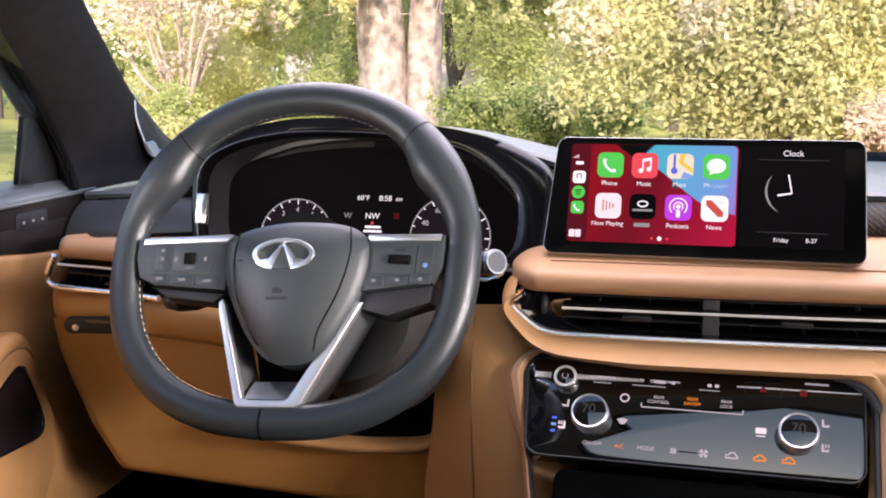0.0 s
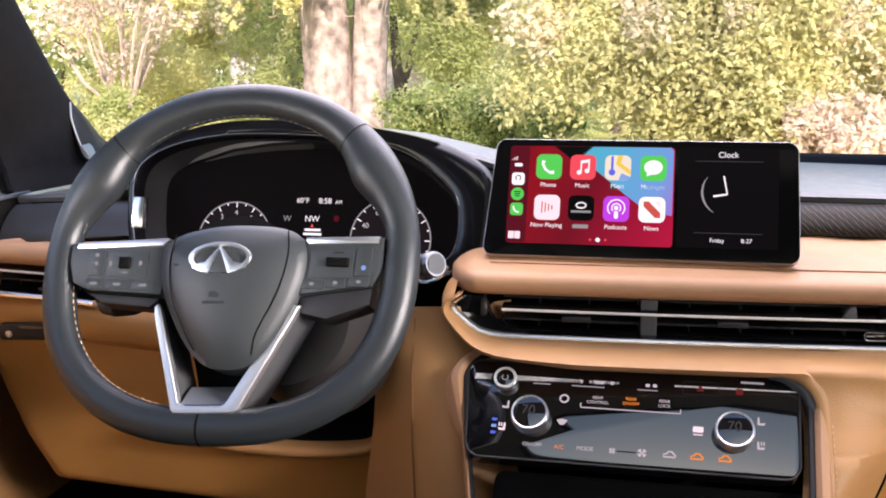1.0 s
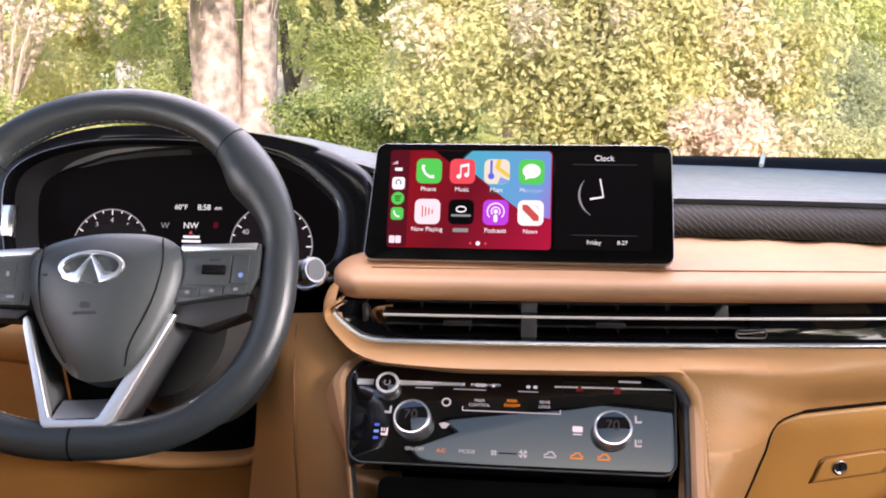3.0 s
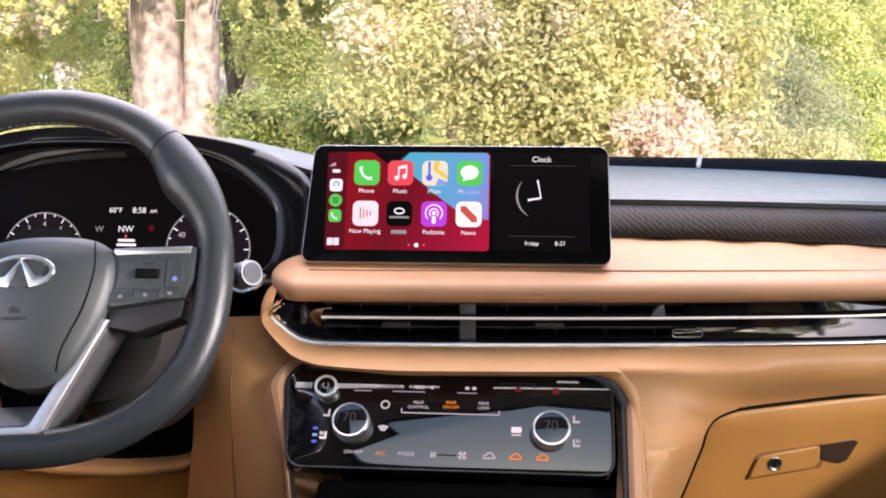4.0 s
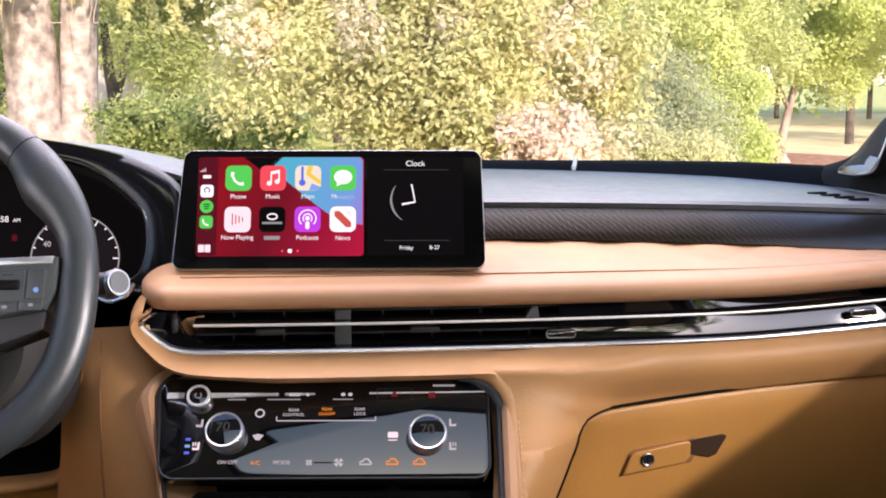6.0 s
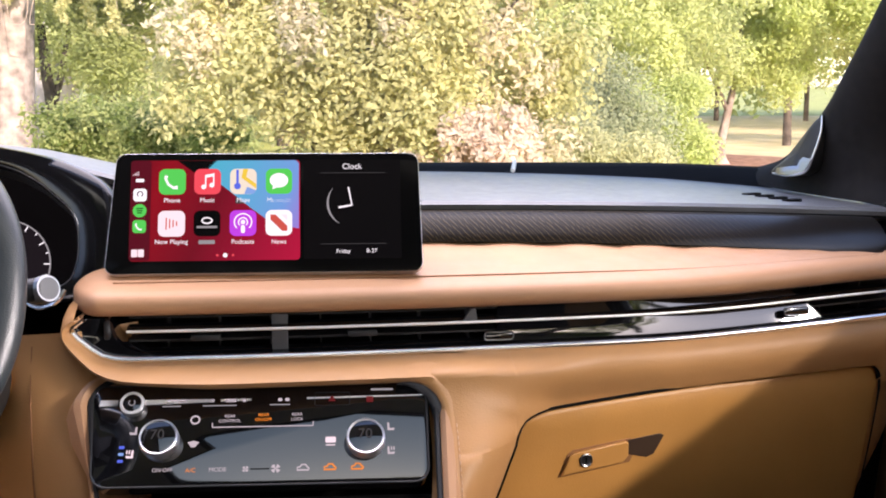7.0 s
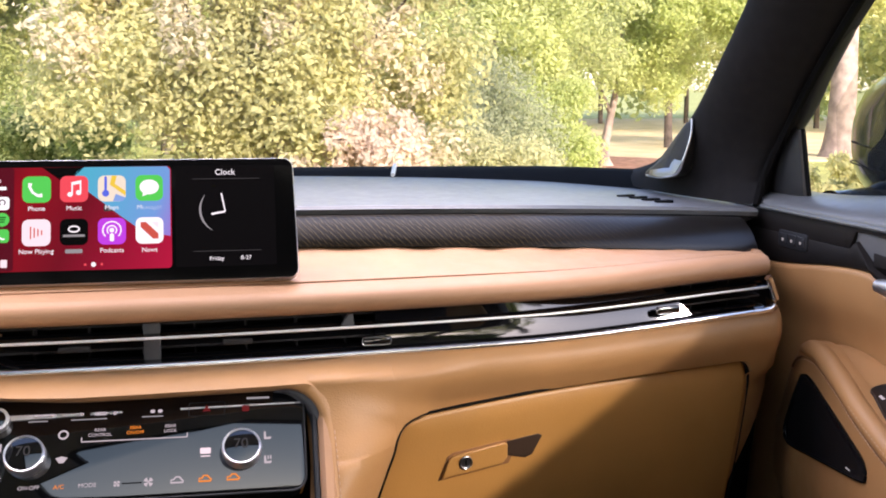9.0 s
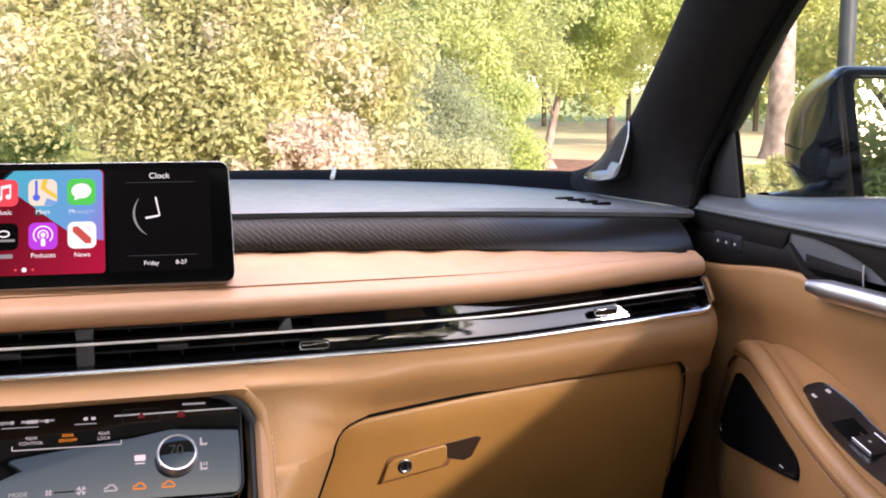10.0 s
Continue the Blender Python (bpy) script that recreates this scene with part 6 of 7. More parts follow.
    # corner trim between pillar and window, and the window's frame
    tri = [(0.290, 1.200), (0.111, 1.213), (0.1325, 1.298), (0.138, 1.3005), (0.212, 1.291)]
    tp = plate(tri[::-1], 0, 0.012, 0.003)
    part("corner_trim", ([q(0.842 - z, y, w) for y, w, z in tp[0]], tp[1]), DARK, d, "dark grey corner trim")
    part("window_seal", tube([q(0.838, 0.1105, 1.212), q(0.838, 0.1335, 1.30)], 0.0035, 6), BLACK, d)
    part("window_frame", tube(curve([q(0.842, 0.205, 1.268), q(0.840, 0.135, 1.330), q(0.834, 0.084, 1.384), q(0.828, 0.036, 1.428), q(0.818, -0.015, 1.476), q(0.775, -0.30, 1.600), q(0.745, -0.70, 1.660), q(0.745, -1.10, 1.655)], 48), 0.0155, 10), DARK, d, "black window frame")
    return d


door(1, 0.0, 0.0, 0.0)
door(-1, 0.045, -0.038, -0.006)

# ---- windscreen pillars ----


def pillar(s, off, outer):
    p = thing("windscreen_pillar", "black cloth windscreen pillar with tweeter cover", "pillar", group="windscreen pillars", kind="structure")
    A = curve([(0.740, 0.60, 1.200), (0.758, 0.43, 1.238), (0.752, 0.295, 1.308), (0.744, 0.195, 1.388), (0.737, 0.105, 1.470), (0.70, -0.08, 1.600), (0.62, -0.34, 1.745)], 40)
    B = curve([(0.800, 0.145 + 0.030 * (s > 0), 1.195), (0.816, 0.150 + 0.034 * (s > 0), 1.235), (0.826, 0.115 + 0.035 * (s > 0), 1.298), (0.816, 0.028 + 0.034 * (s > 0), 1.380), (0.800, -0.075 + 0.030 * (s > 0), 1.458), (0.752, -0.28, 1.600), (0.68, -0.52, 1.735)], 40)
    rows = []
    for a, b in zip(A, B):
        r = [a + Vector((0.02, 0.02, 0.004))]
        for k in range(11):
            t = k / 10
            bulge = 0.030 * math.sin(math.pi * t) ** 0.7 - (outer - off) * t
            r.append(a.lerp(b, t) + Vector((-bulge, -bulge * 0.4, 0)))
        r.append(b + Vector((0.03 + outer - off, 0.02, 0.0)))
        rows.append([(s * (v.x + off), v.y, v.z) for v in r])
    part("trim_cover", grid(rows), PILLAR, p, "black cloth cover", crisp=80)
    part("seal", tube([(s * (v.x + outer - 0.006), v.y - 0.006, v.z) for v in B], 0.006, 6), BLACK, p)
    rim_line = [(0.744, 0.270, 1.311), (0.741, 0.266, 1.287), (0.734, 0.272, 1.254), (0.729, 0.283, 1.233), (0.717, 0.310, 1.225), (0.716, 0.360, 1.224), (0.722, 0.372, 1.230), (0.732, 0.360, 1.243), (0.738, 0.328, 1.271), (0.740, 0.288, 1.300)]
    loop = curve([Vector(v) for v in rim_line + rim_line[:1]], 50)[:-1]
    c = sum(loop, Vector()) / len(loop)
    face = grid([[(s * (v.x + 0.045 + off), v.y + 0.03, v.z - 0.004) for v in loop], [(s * (v.x + 0.004 + off), v.y + 0.002, v.z) for v in loop], [(s * (v.x + off), v.y, v.z) for v in loop]] + [[(s * (c.x + (v.x - c.x) * t - e + off), c.y + (v.y - c.y) * t - e, c.z + (v.z - c.z) * t) for v in loop] for t, e in ((0.94, 0.0012), (0.6, 0.003), (0.1, 0.004))], cu=True, cap=True)
    t2 = part("tweeter_cover", face, DARK, p, "black speaker cover", crisp=50)
    edge = curve([Vector(v) + Vector((-0.001, -0.002, 0)) for v in rim_line[:6]], 30)
    part("silver_edge", tube([(s * (v.x + off), v.y, v.z) for v in edge], [0.0016 + 0.0012 * math.exp(-((k - 19) / 4.5) ** 2) for k in range(31)], 8), SATIN, t2, "satin silver edge")
    foot = [(0.7325, 0.270, 1.250), (0.7275, 0.282, 1.2325), (0.7160, 0.309, 1.2255), (0.7145, 0.345, 1.2250), (0.7165, 0.345, 1.2330), (0.7205, 0.312, 1.2375), (0.7290, 0.300, 1.2400), (0.7305, 0.292, 1.2520)]
    part("silver_foot", grid([[(s * (x - e + off), y - e, z) for x, y, z in foot] for e in (-0.004, 0.0035)] + [[(s * (0.7235 + (x - 0.7235) * 0.7 - 0.0045 + off), 0.305 + (y - 0.305) * 0.7 - 0.0045, 1.236 + (z - 1.236) * 0.7) for x, y, z in foot]], cu=True, cap=True), EDGE, t2, "satin silver foot", crisp=50)
    return p


pillar(1, 0.0, 0.0)
pillar(-1, 0.068, 0.042)

# ---- passenger wing mirror ----
mir = thing("wing_mirror", "gloss dark blue-black wing mirror with silver glass", "wing mirror")
MY = 0.10


def mirror_section(dpt, left, top, low, r, lean, right=1.225):
    """An outline of the mirror at depth dpt, its inner edge leaning outwards towards the foot."""
    return [(x + lean * (top - z), MY + dpt, z) for x, z in rrect(right - left, top - low, r, 8, (right + left) / 2, (top + low) / 2)]


SHELL = ((0.040, 0.982, 1.376, 1.188, 0.013, 0.18), (0.002, 0.981, 1.377, 1.187, 0.014, 0.18), (0.0, 0.974, 1.383, 1.180, 0.016, 0.18), (0.004, 0.969, 1.387, 1.176, 0.020, 0.175), (0.014, 0.966, 1.389, 1.174, 0.026, 0.165), (0.035, 0.966, 1.3895, 1.174, 0.038, 0.135), (0.060, 0.968, 1.3895, 1.174, 0.052, 0.10), (0.09, 0.973, 1.389, 1.175, 0.068, 0.06), (0.12, 0.980, 1.388, 1.176, 0.082, 0.025), (0.15, 0.990, 1.385, 1.180, 0.092, 0.0), (0.175, 1.005, 1.378, 1.186, 0.090, 0.0), (0.20, 1.028, 1.364, 1.198, 0.080, 0.0), (0.22, 1.058, 1.342, 1.215, 0.060, 0.0), (0.232, 1.095, 1.315, 1.24, 0.035, 0.0))
part("housing", grid([mirror_section(*v) for v in SHELL], cu=True, cap=True), BODY, mir, "gloss dark shell", crisp=60)
for z in (1.262, 1.232):
    part("shell_seam", tube(curve([(v[1] + v[5] * (v[2] - z) - 0.0004 + (0.012 if v[0] > 0.17 else 0.0), MY + v[0], z + 0.10 * v[0]) for v in SHELL[4:11]], 20), 0.0010, 5), BLACK, mir)
part("bezel", grid([mirror_section(dpt, 0.974 + e, 1.383 - e, 1.180 + e, 0.016, 0.18, 1.225 - e) for e, dpt in ((-0.001, 0.004), (0.0, -0.010), (0.003, -0.014), (0.0075, -0.013), (0.0085, 0.002))], cu=True), BLACK, mir)
part("bright_rim", tube([(x, y, z) for x, y, z in mirror_section(-0.011, 0.9815, 1.3755, 1.1875, 0.014, 0.18, 1.2175)], 0.0011, 6, True), SATIN, mir, "thin bright rim")
gp = [(x, z) for x, y, z in mirror_section(0, 0.9825, 1.3745, 1.1885, 0.013, 0.18, 1.2165)]
part("mirror_glass", xf(plate([(x - 1.10, z - 1.28) for x, z in gp], 0, 0.003), Matrix.Translation((1.10, MY + 0.010, 1.28)) @ Matrix.Rotation(radians(-9), 4, "Z") @ Matrix.Rotation(radians(87.2), 4, "X")), MIRROR, mir, "silvered glass")
part("foot", tube([(0.93, 0.20, 1.190), (0.99, 0.20, 1.195), (1.05, 0.20, 1.205)], [0.035, 0.032, 0.030], 12, flat=0.6), BODY, mir)

# ---- windscreen, side glass, roof and the rest of the cabin ----
ws_rows = [[(x, 0.60 - 0.10 * abs(x) ** 2 - 0.93 * t, 1.224 + 0.525 * t) for x in [(-0.86 + 0.14 * t) + (1.72 - 0.28 * t) * k / 16 for k in range(17)]] for t in [j / 12 for j in range(13)]]
ws = whole("windscreen_glass", grid(ws_rows), GLASS, "clear raked windscreen glass", "windscreen", kind="structure")
ws.visible_shadow = False
for s in (-1, 1):
    whole("side_glass", grid([[(s * 0.865, 0.085, 1.20), (s * 0.865, -1.30, 1.20)], [(s * 0.845, 0.07, 1.33), (s * 0.845, -1.30, 1.33)], [(s * 0.81, -0.12, 1.48), (s * 0.81, -1.30, 1.48)], [(s * 0.76, -0.40, 1.63), (s * 0.76, -1.30, 1.63)]]), SIDE_TINT, "lightly tinted front side window glass", "window", kind="structure")
roof = thing("roof", "light grey headliner with dark glass roof panel", "roof", kind="structure")
HX0, HX1, HY0, HY1 = -0.30, 0.56, -0.500, -1.05      # glass roof opening


def roof_sheet(x0, x1, y0, y1, z, nx=6, ny=6):
    return grid([[(x0 + (x1 - x0) * i / nx, y0 + (y1 - y0) * j / ny, z - 0.06 * (x0 + (x1 - x0) * i / nx) ** 2) for i in range(nx + 1)] for j in range(ny + 1)])


for nm, mt, z, w in (("headliner", HEADLINER, 1.755, 0.72), ("outer_skin", BODY, 1.80, 0.78)):
    part(nm, merge(roof_sheet(-w, w, -0.27, HY0, z), roof_sheet(-w, w, HY1, -2.42, z), roof_sheet(-w, HX0, HY0, HY1, z), roof_sheet(HX1, w, HY0, HY1, z)), mt, roof, "light grey headliner" if nm == "headliner" else "dark gloss paint")
oc = rrect(HX1 - HX0, HY0 - HY1, 0.04, 5, (HX0 + HX1) / 2, (HY0 + HY1) / 2)
part("roof_opening_trim", grid([[(x, y, 1.752 - 0.06 * x * x) for x, y in inset(oc, 0.004)], [(x, y, 1.752 - 0.06 * x * x) for x, y in inset(oc, -0.02)], [(x, y, 1.80 - 0.06 * x * x) for x, y in inset(oc, 0.0)]], cu=True), DARK, roof)
rg = part("roof_glass", roof_sheet(HX0, HX1, HY0, HY1, 1.798), ROOF_TINT, roof, "clear roof glass")
rg.visible_shadow = False
for s in (-1, 1):
    part("roof_rail", grid([[(s * 0.80, y, 1.60), (s * 0.70, y, 1.66), (s * 0.66, y, 1.76), (s * 0.80, y, 1.79)] for y in (-0.30, -0.9, -1.6, -2.4)], cu=True, cap=True), HEADLINER, roof)
cabin = thing("rear_cabin", "dark plain rear cabin trim behind the seats", "cabin", kind="structure")
for s in (-1, 1):
    part("rear_side", grid([[(s * 0.82, -1.25, 0.4), (s * 0.82, -1.25, 1.22)], [(s * 0.82, -2.4, 0.4), (s * 0.82, -2.4, 1.22)]]), DARK, cabin)
    for ya, yb in ((-1.28, -1.42), (-2.10, -2.40)):
        part("side_pillar", grid([[(s * 0.82, ya, 1.2), (s * 0.74, ya, 1.66)], [(s * 0.82, yb, 1.2), (s * 0.74, yb, 1.66)]]), DARK, cabin)
    part("sill", grid([[(s * 0.90, 0.6, 0.42), (s * 0.92, 0.6, 1.19)], [(s * 0.90, 0.12, 0.42), (s * 0.92, 0.12, 1.19)]]), DARK, cabin)
# unseen panes added behind; their tint dims light from the rear
part("rear_pane", grid([[(-0.80, -2.39, 1.26), (-0.76, -2.39, 1.66)], [(0.80, -2.39, 1.26), (0.76, -2.39, 1.66)]]), TINT, cabin, "unseen tinted rear pane, added to dim the cabin")
for s in (-1, 1):
    part("rear_pane", grid([[(s * 0.83, -1.40, 1.2), (s * 0.75, -1.40, 1.67)], [(s * 0.83, -2.15, 1.2), (s * 0.75, -2.15, 1.67)]]), TINT, cabin, "unseen tinted side pane, added to dim the cabin")
part("rear_wall", grid([[(-0.82, -2.4, 0.4), (-0.82, -2.4, 1.28)], [(0.82, -2.4, 0.4), (0.82, -2.4, 1.28)]]), DARK, cabin)
part("rear_header", grid([[(-0.82, -2.4, 1.64), (-0.82, -2.4, 1.8)], [(0.82, -2.4, 1.64), (0.82, -2.4, 1.8)]]), DARK, cabin)
part("floor_carpet", grid([[(x, y, 0.42) for x in (-0.93, 0, 0.93)] for y in (0.6, -0.5, -2.4)]), CARPET, cabin, "black carpet")
part("firewall", grid([[(x, 0.55, z) for x in (-0.93, 0, 0.93)] for z in (0.4, 0.8, 1.17)]), CARPET, cabin)
part("tunnel_console", plate(rrect(0.30, 1.1, 0.03, 4, 0.0, -0.70), 0.42, 0.80, 0.03), DARK, cabin)
whole("cowl_mark", tube([(0.352, 0.500, 1.220), (0.364, 0.545, 1.232)], 0.0035, 6), material("pale_mark", (0.7, 0.7, 0.6), 0.5), "small pale tick on the black cowl", "mark")

# ---- the garden outside ----
LEAF = {k: material("leaf_" + k, c, 0.5, 0, 0.18, 0.8, spec=0.15, island=0.13, trans=0.55) for k, c in (
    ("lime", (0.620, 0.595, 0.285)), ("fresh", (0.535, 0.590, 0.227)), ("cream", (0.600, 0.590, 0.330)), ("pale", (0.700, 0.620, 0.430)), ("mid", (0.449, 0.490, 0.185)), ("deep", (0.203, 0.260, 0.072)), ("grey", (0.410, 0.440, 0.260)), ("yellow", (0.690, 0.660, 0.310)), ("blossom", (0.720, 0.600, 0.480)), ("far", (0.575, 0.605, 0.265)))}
BARK = material("pale_bark", (0.345, 0.275, 0.23), 0.9, 0, 0.55, 7, 0.8, 40, spec=0.2)
BARK_MID = material("grey_brown_bark", (0.30, 0.235, 0.195), 0.9, 0, 0.4, 5, 0.8, 40, spec=0.2)
BARK_DARK = material("dark_bark", (0.10, 0.08, 0.065), 0.9, 0, 0.4, 6, 0.8, 40, spec=0.2)
TWIG = material("pale_twig", (0.36, 0.28, 0.22), 0.8, 0, 0.3, 8)
GRASS = material("sunlit_lawn", (0.36, 0.36, 0.11), 0.9, 0, 0.35, 0.9, 0.5, 90, spec=0.2)
MULCH = material("red_brown_mulch", (0.33, 0.18, 0.125), 0.95, 0, 0.45, 6, 0.9, 60, spec=0.1)
SAND = material("pale_dry_lawn", (0.62, 0.50, 0.30), 0.95, 0, 0.2, 1.2, 0.5, 60, spec=0.1)
STONE = material("grey_paving", (0.34, 0.31, 0.29), 0.85, 0, 0.25, 3, 0.5, 50, spec=0.3)
WALLW = material("white_render", (0.34, 0.31, 0.29), 0.8, 0, 0.08, 2)
POST = material("grey_painted_post", (0.055, 0.060, 0.070), 0.4, 0.0, 0.1, 6)
rng = np.random.default_rng(7)


def leaf_cloud(centres, radii, n, size, squash=1.0, shell=0.5):
    """n small bent leaves in clumps; centres and radii: arrays of clumps."""
    centres, radii = np.asarray(centres, float), np.asarray(radii, float)
    w = radii ** 2 / (radii ** 2).sum()
    pick = rng.choice(len(centres), n, p=w)
    d = rng.normal(size=(n, 3))
    d /= np.linalg.norm(d, axis=1)[:, None]
    r = radii[pick] * (shell + (1 - shell) * rng.random(n)) * rng.normal(1.0, 0.10, n)
    p = centres[pick] + d * r[:, None] * np.array([1, 1, squash])
    nrm = d * 0.5 + rng.normal(size=(n, 3)) * 0.6 + np.array([0.08, -0.35, 0.55])
    nrm /= np.linalg.norm(nrm, axis=1)[:, None]
    a = np.cross(nrm, rng.normal(size=(n, 3)))
    a /= np.linalg.norm(a, axis=1)[:, None]
    b = np.cross(nrm, a)
    s = size * rng.uniform(0.6, 1.4, n)[:, None]
    v = np.stack([p - a * s, p - b * s * 0.48 + nrm * s * 0.12, p + a * s, p + b * s * 0.48 + nrm * s * 0.12], 1).reshape(-1, 3)
    f = np.arange(4 * n).reshape(-1, 4)
    return v, f


def leaf_mesh(name, cloud, mat, parent, label=""):
    v, f = cloud
    me = bpy.data.meshes.new(name)
    me.vertices.add(len(v))
    me.vertices.foreach_set("co", v.astype(np.float32).ravel())
    me.loops.add(f.size)
    me.loops.foreach_set("vertex_index", f.astype(np.int32).ravel())
    me.polygons.add(len(f))
    me.polygons.foreach_set("loop_start", np.arange(0, f.size, 4, dtype=np.int32))
    me.polygons.foreach_set("loop_total", np.full(len(f), 4, dtype=np.int32))
    me.update()
    me.validate()
    me.materials.append(mat)
    ob = new(name, me)
    ob.parent = parent
    return tagged(ob, label)


def clumps(c, r, n, rr):
    """n clump centres strewn through an ellipsoid."""
    out = []
    while len(out) < n:
        p = rng.uniform(-1, 1, 3)
        if (p ** 2).sum() < 1:
            out.append(np.array(c) + p * np.array(r))
    return np.array(out), rr * rng.uniform(0.6, 1.3, n)


def trunk_sheet(path, radii, n=14, rough=0.12, seed=0):
    pts = [Vector(p) for p in path]
    rows = []
    for i, (p, r) in enumerate(zip(pts, radii)):
        row = []
        for k in range(n):
            a = 2 * math.pi * k / n
            w = 1 + rough * noise.noise(Vector((math.cos(a) * 1.7 + seed, math.sin(a) * 1.7, p.z * 1.2))) + rough * 0.5 * math.sin(5 * a + seed)
            row.append(p + Vector((math.cos(a) * r * w, math.sin(a) * r * w, 0)))
        rows.append(row)
    return grid(rows, cu=True, cap=True)


def tree(name, label, base, stems, crowns, bark, leaf, size, group=""):
    """stems: lists of (x, y, z, radius) from the base; crowns: (centre, radii, clumps, clump radius, leaves)."""
    t = thing(name, label, "tree", pose(*base), group=group)
    for i, st_ in enumerate(stems):
        pts = curve([q[:3] for q in st_], 4 * len(st_))
        rad = [v.x for v in curve([(q[3], 0, 0) for q in st_], 4 * len(st_))]
        part("trunk" if i == 0 else "limb", trunk_sheet(pts, rad, seed=i * 3.1 + base[0]), bark, t, crisp=80)
    for c, r, n, rr, leaves in crowns:
        leaf_mesh("crown", leaf_cloud(*clumps(c, r, n, rr), leaves, size), LEAF[leaf], t)
    return t


def shrub(name, label, base, r, leaf, leaves, size, n=24, category="shrub"):
    t = thing(name, label, category, pose(*base))
    part("stem", trunk_sheet([(0, 0, 0), (0.02, 0, r[2] * 0.5), (0, 0.02, r[2])], [0.04, 0.03, 0.01], 8), BARK_DARK, t)
    leaf_mesh("foliage", leaf_cloud(*clumps((0, 0, r[2]), (r[0] * 0.8, r[1] * 0.8, r[2] * 0.8), n, min(r) * 0.42), leaves, size), LEAF[leaf], t)
    return t


# ground: one sheet to the horizon
gx = [-600, -120, -40, -15, -8, -4, 0, 4, 8, 15, 40, 120, 600]
gy = [-600, -100, -20, -5, 4, 8, 12, 18, 26, 40, 80, 200, 900]
whole("ground", grid([[(x, y, 0.0) for x in gx] for y in gy]), GRASS, "sunlit yellow-green lawn", "lawn", kind="structure", crisp=80)
whole("paving", plate([(-1.4, 4.4), (0.9, 4.4), (1.2, 9.6), (-1.0, 10.2)], -0.05, 0.03), STONE, "grey stone paving under the shrub", "paving", kind="structure")
whole("mulch_bed", plate([(7.5 + 1.9 * math.cos(a), 17.0 + 2.8 * math.sin(a)) for a in (2 * math.pi * k / 24 for k in range(24))], -0.05, 0.022), MULCH, "red-brown mulch bed round a tree", "mulch bed", kind="structure")
whole("dry_lawn", plate([(3, 19), (30, 14), (60, 24), (60, 46), (4, 46)], -0.05, 0.012), SAND, "pale dry lawn in sun", "lawn", kind="structure")

# big twin-stemmed tree with pale bark
tree("twin_tree", "large tree with twin pale flaking trunks and hanging foliage", (-3.22, 11.4, 0),
     [[(-0.18, 0, -0.1, 0.40), (-0.20, 0, 0.8, 0.30), (-0.24, 0, 1.8, 0.27), (-0.36, 0, 3.0, 0.25), (-0.7, 0.1, 5.5, 0.18)], [(0.22, 0.05, -0.1, 0.33), (0.24, 0.05, 0.8, 0.22), (0.27, 0.05, 1.8, 0.20), (0.40, 0.05, 3.0, 0.19), (0.9, 0.1, 5.5, 0.13)], [(-0.3, 0, 2.8, 0.12), (-1.1, -0.4, 3.6, 0.08), (-2.0, -0.9, 3.9, 0.04)], [(0.4, 0, 2.7, 0.10), (1.2, -0.5, 3.3, 0.06), (1.9, -1.0, 3.3, 0.03)]],
     [((-0.4, -0.4, 4.4), (3.0, 2.0, 1.5), 60, 0.5, 34000)], BARK, "lime", 0.04)
# hanging sprays in front of the big tree
hang = thing("hanging_sprays", "pale hanging sprays of foliage under the big tree", "foliage", pose(-2.9, 10.6, 0))
cs, rs = [], []
for k in range(26):
    x0, y0 = rng.uniform(-2.6, 1.7), rng.uniform(-0.6, 0.5)
    top, low = rng.uniform(2.5, 2.9), rng.uniform(1.75, 2.35)
    if abs(x0) < 0.45:
        low = max(low, 2.15)
    z = top
    while z > low:
        cs.append((x0 + rng.normal(0, 0.04), y0, z))
        rs.append(0.10 * (0.5 + 0.6 * (z - low) / (top - low)))
        z -= 0.09
leaf_mesh("sprays", leaf_cloud(cs, rs, 18000, 0.025), LEAF["yellow"], hang)
for k in range(10):
    x0 = rng.uniform(-2.2, 1.6)
    part("twig", tube(curve([(x0, 0, 3.0), (x0 + 0.05, 0, 2.5), (x0 + rng.uniform(-0.1, 0.1), 0, 2.0), (x0 + rng.uniform(-0.2, 0.2), 0, 1.95)], 10), 0.005, 5), TWIG, hang)

# broad light-leaved shrub ahead of the car
big = thing("broad_shrub", "broad shrub with small light green and cream leaves", "shrub", pose(0.55, 7.4, 0))
for k in range(9):
    x1, z1 = rng.uniform(-1.3, 1.5), rng.uniform(1.6, 3.0)
    part("branch", tube(curve([(rng.uniform(-0.3, 0.3), 0.3, 0), (x1 * 0.4, 0.1, z1 * 0.5), (x1, rng.uniform(-0.3, 0.3), z1)], 10), [0.035 - 0.0028 * j for j in range(11)], 6), BARK_DARK, big)
c1, r1 = clumps((0.15, 0.3, 1.5), (1.66, 1.0, 1.75), 150, 0.30)
leaf_mesh("foliage", leaf_cloud(c1, r1, 52000, 0.028, shell=0.2), LEAF["lime"], big, "light green leaves")
# same lime leaves, moved forward to fill the shrub's dark gaps
leaf_mesh("foliage_inner", leaf_cloud(c1 * np.array([1, 0.6, 1]) - np.array([0, 0.22, 0]), r1, 44000, 0.027, shell=0.1), LEAF["lime"], big, "light green leaves filling dark gaps")
c2, r2 = clumps((0.1, -0.15, 1.5), (1.6, 0.7, 1.4), 60, 0.22)
leaf_mesh("foliage_pale", leaf_cloud(c2, r2, 14000, 0.028, shell=0.35), LEAF["pale"], big, "cream leaves")
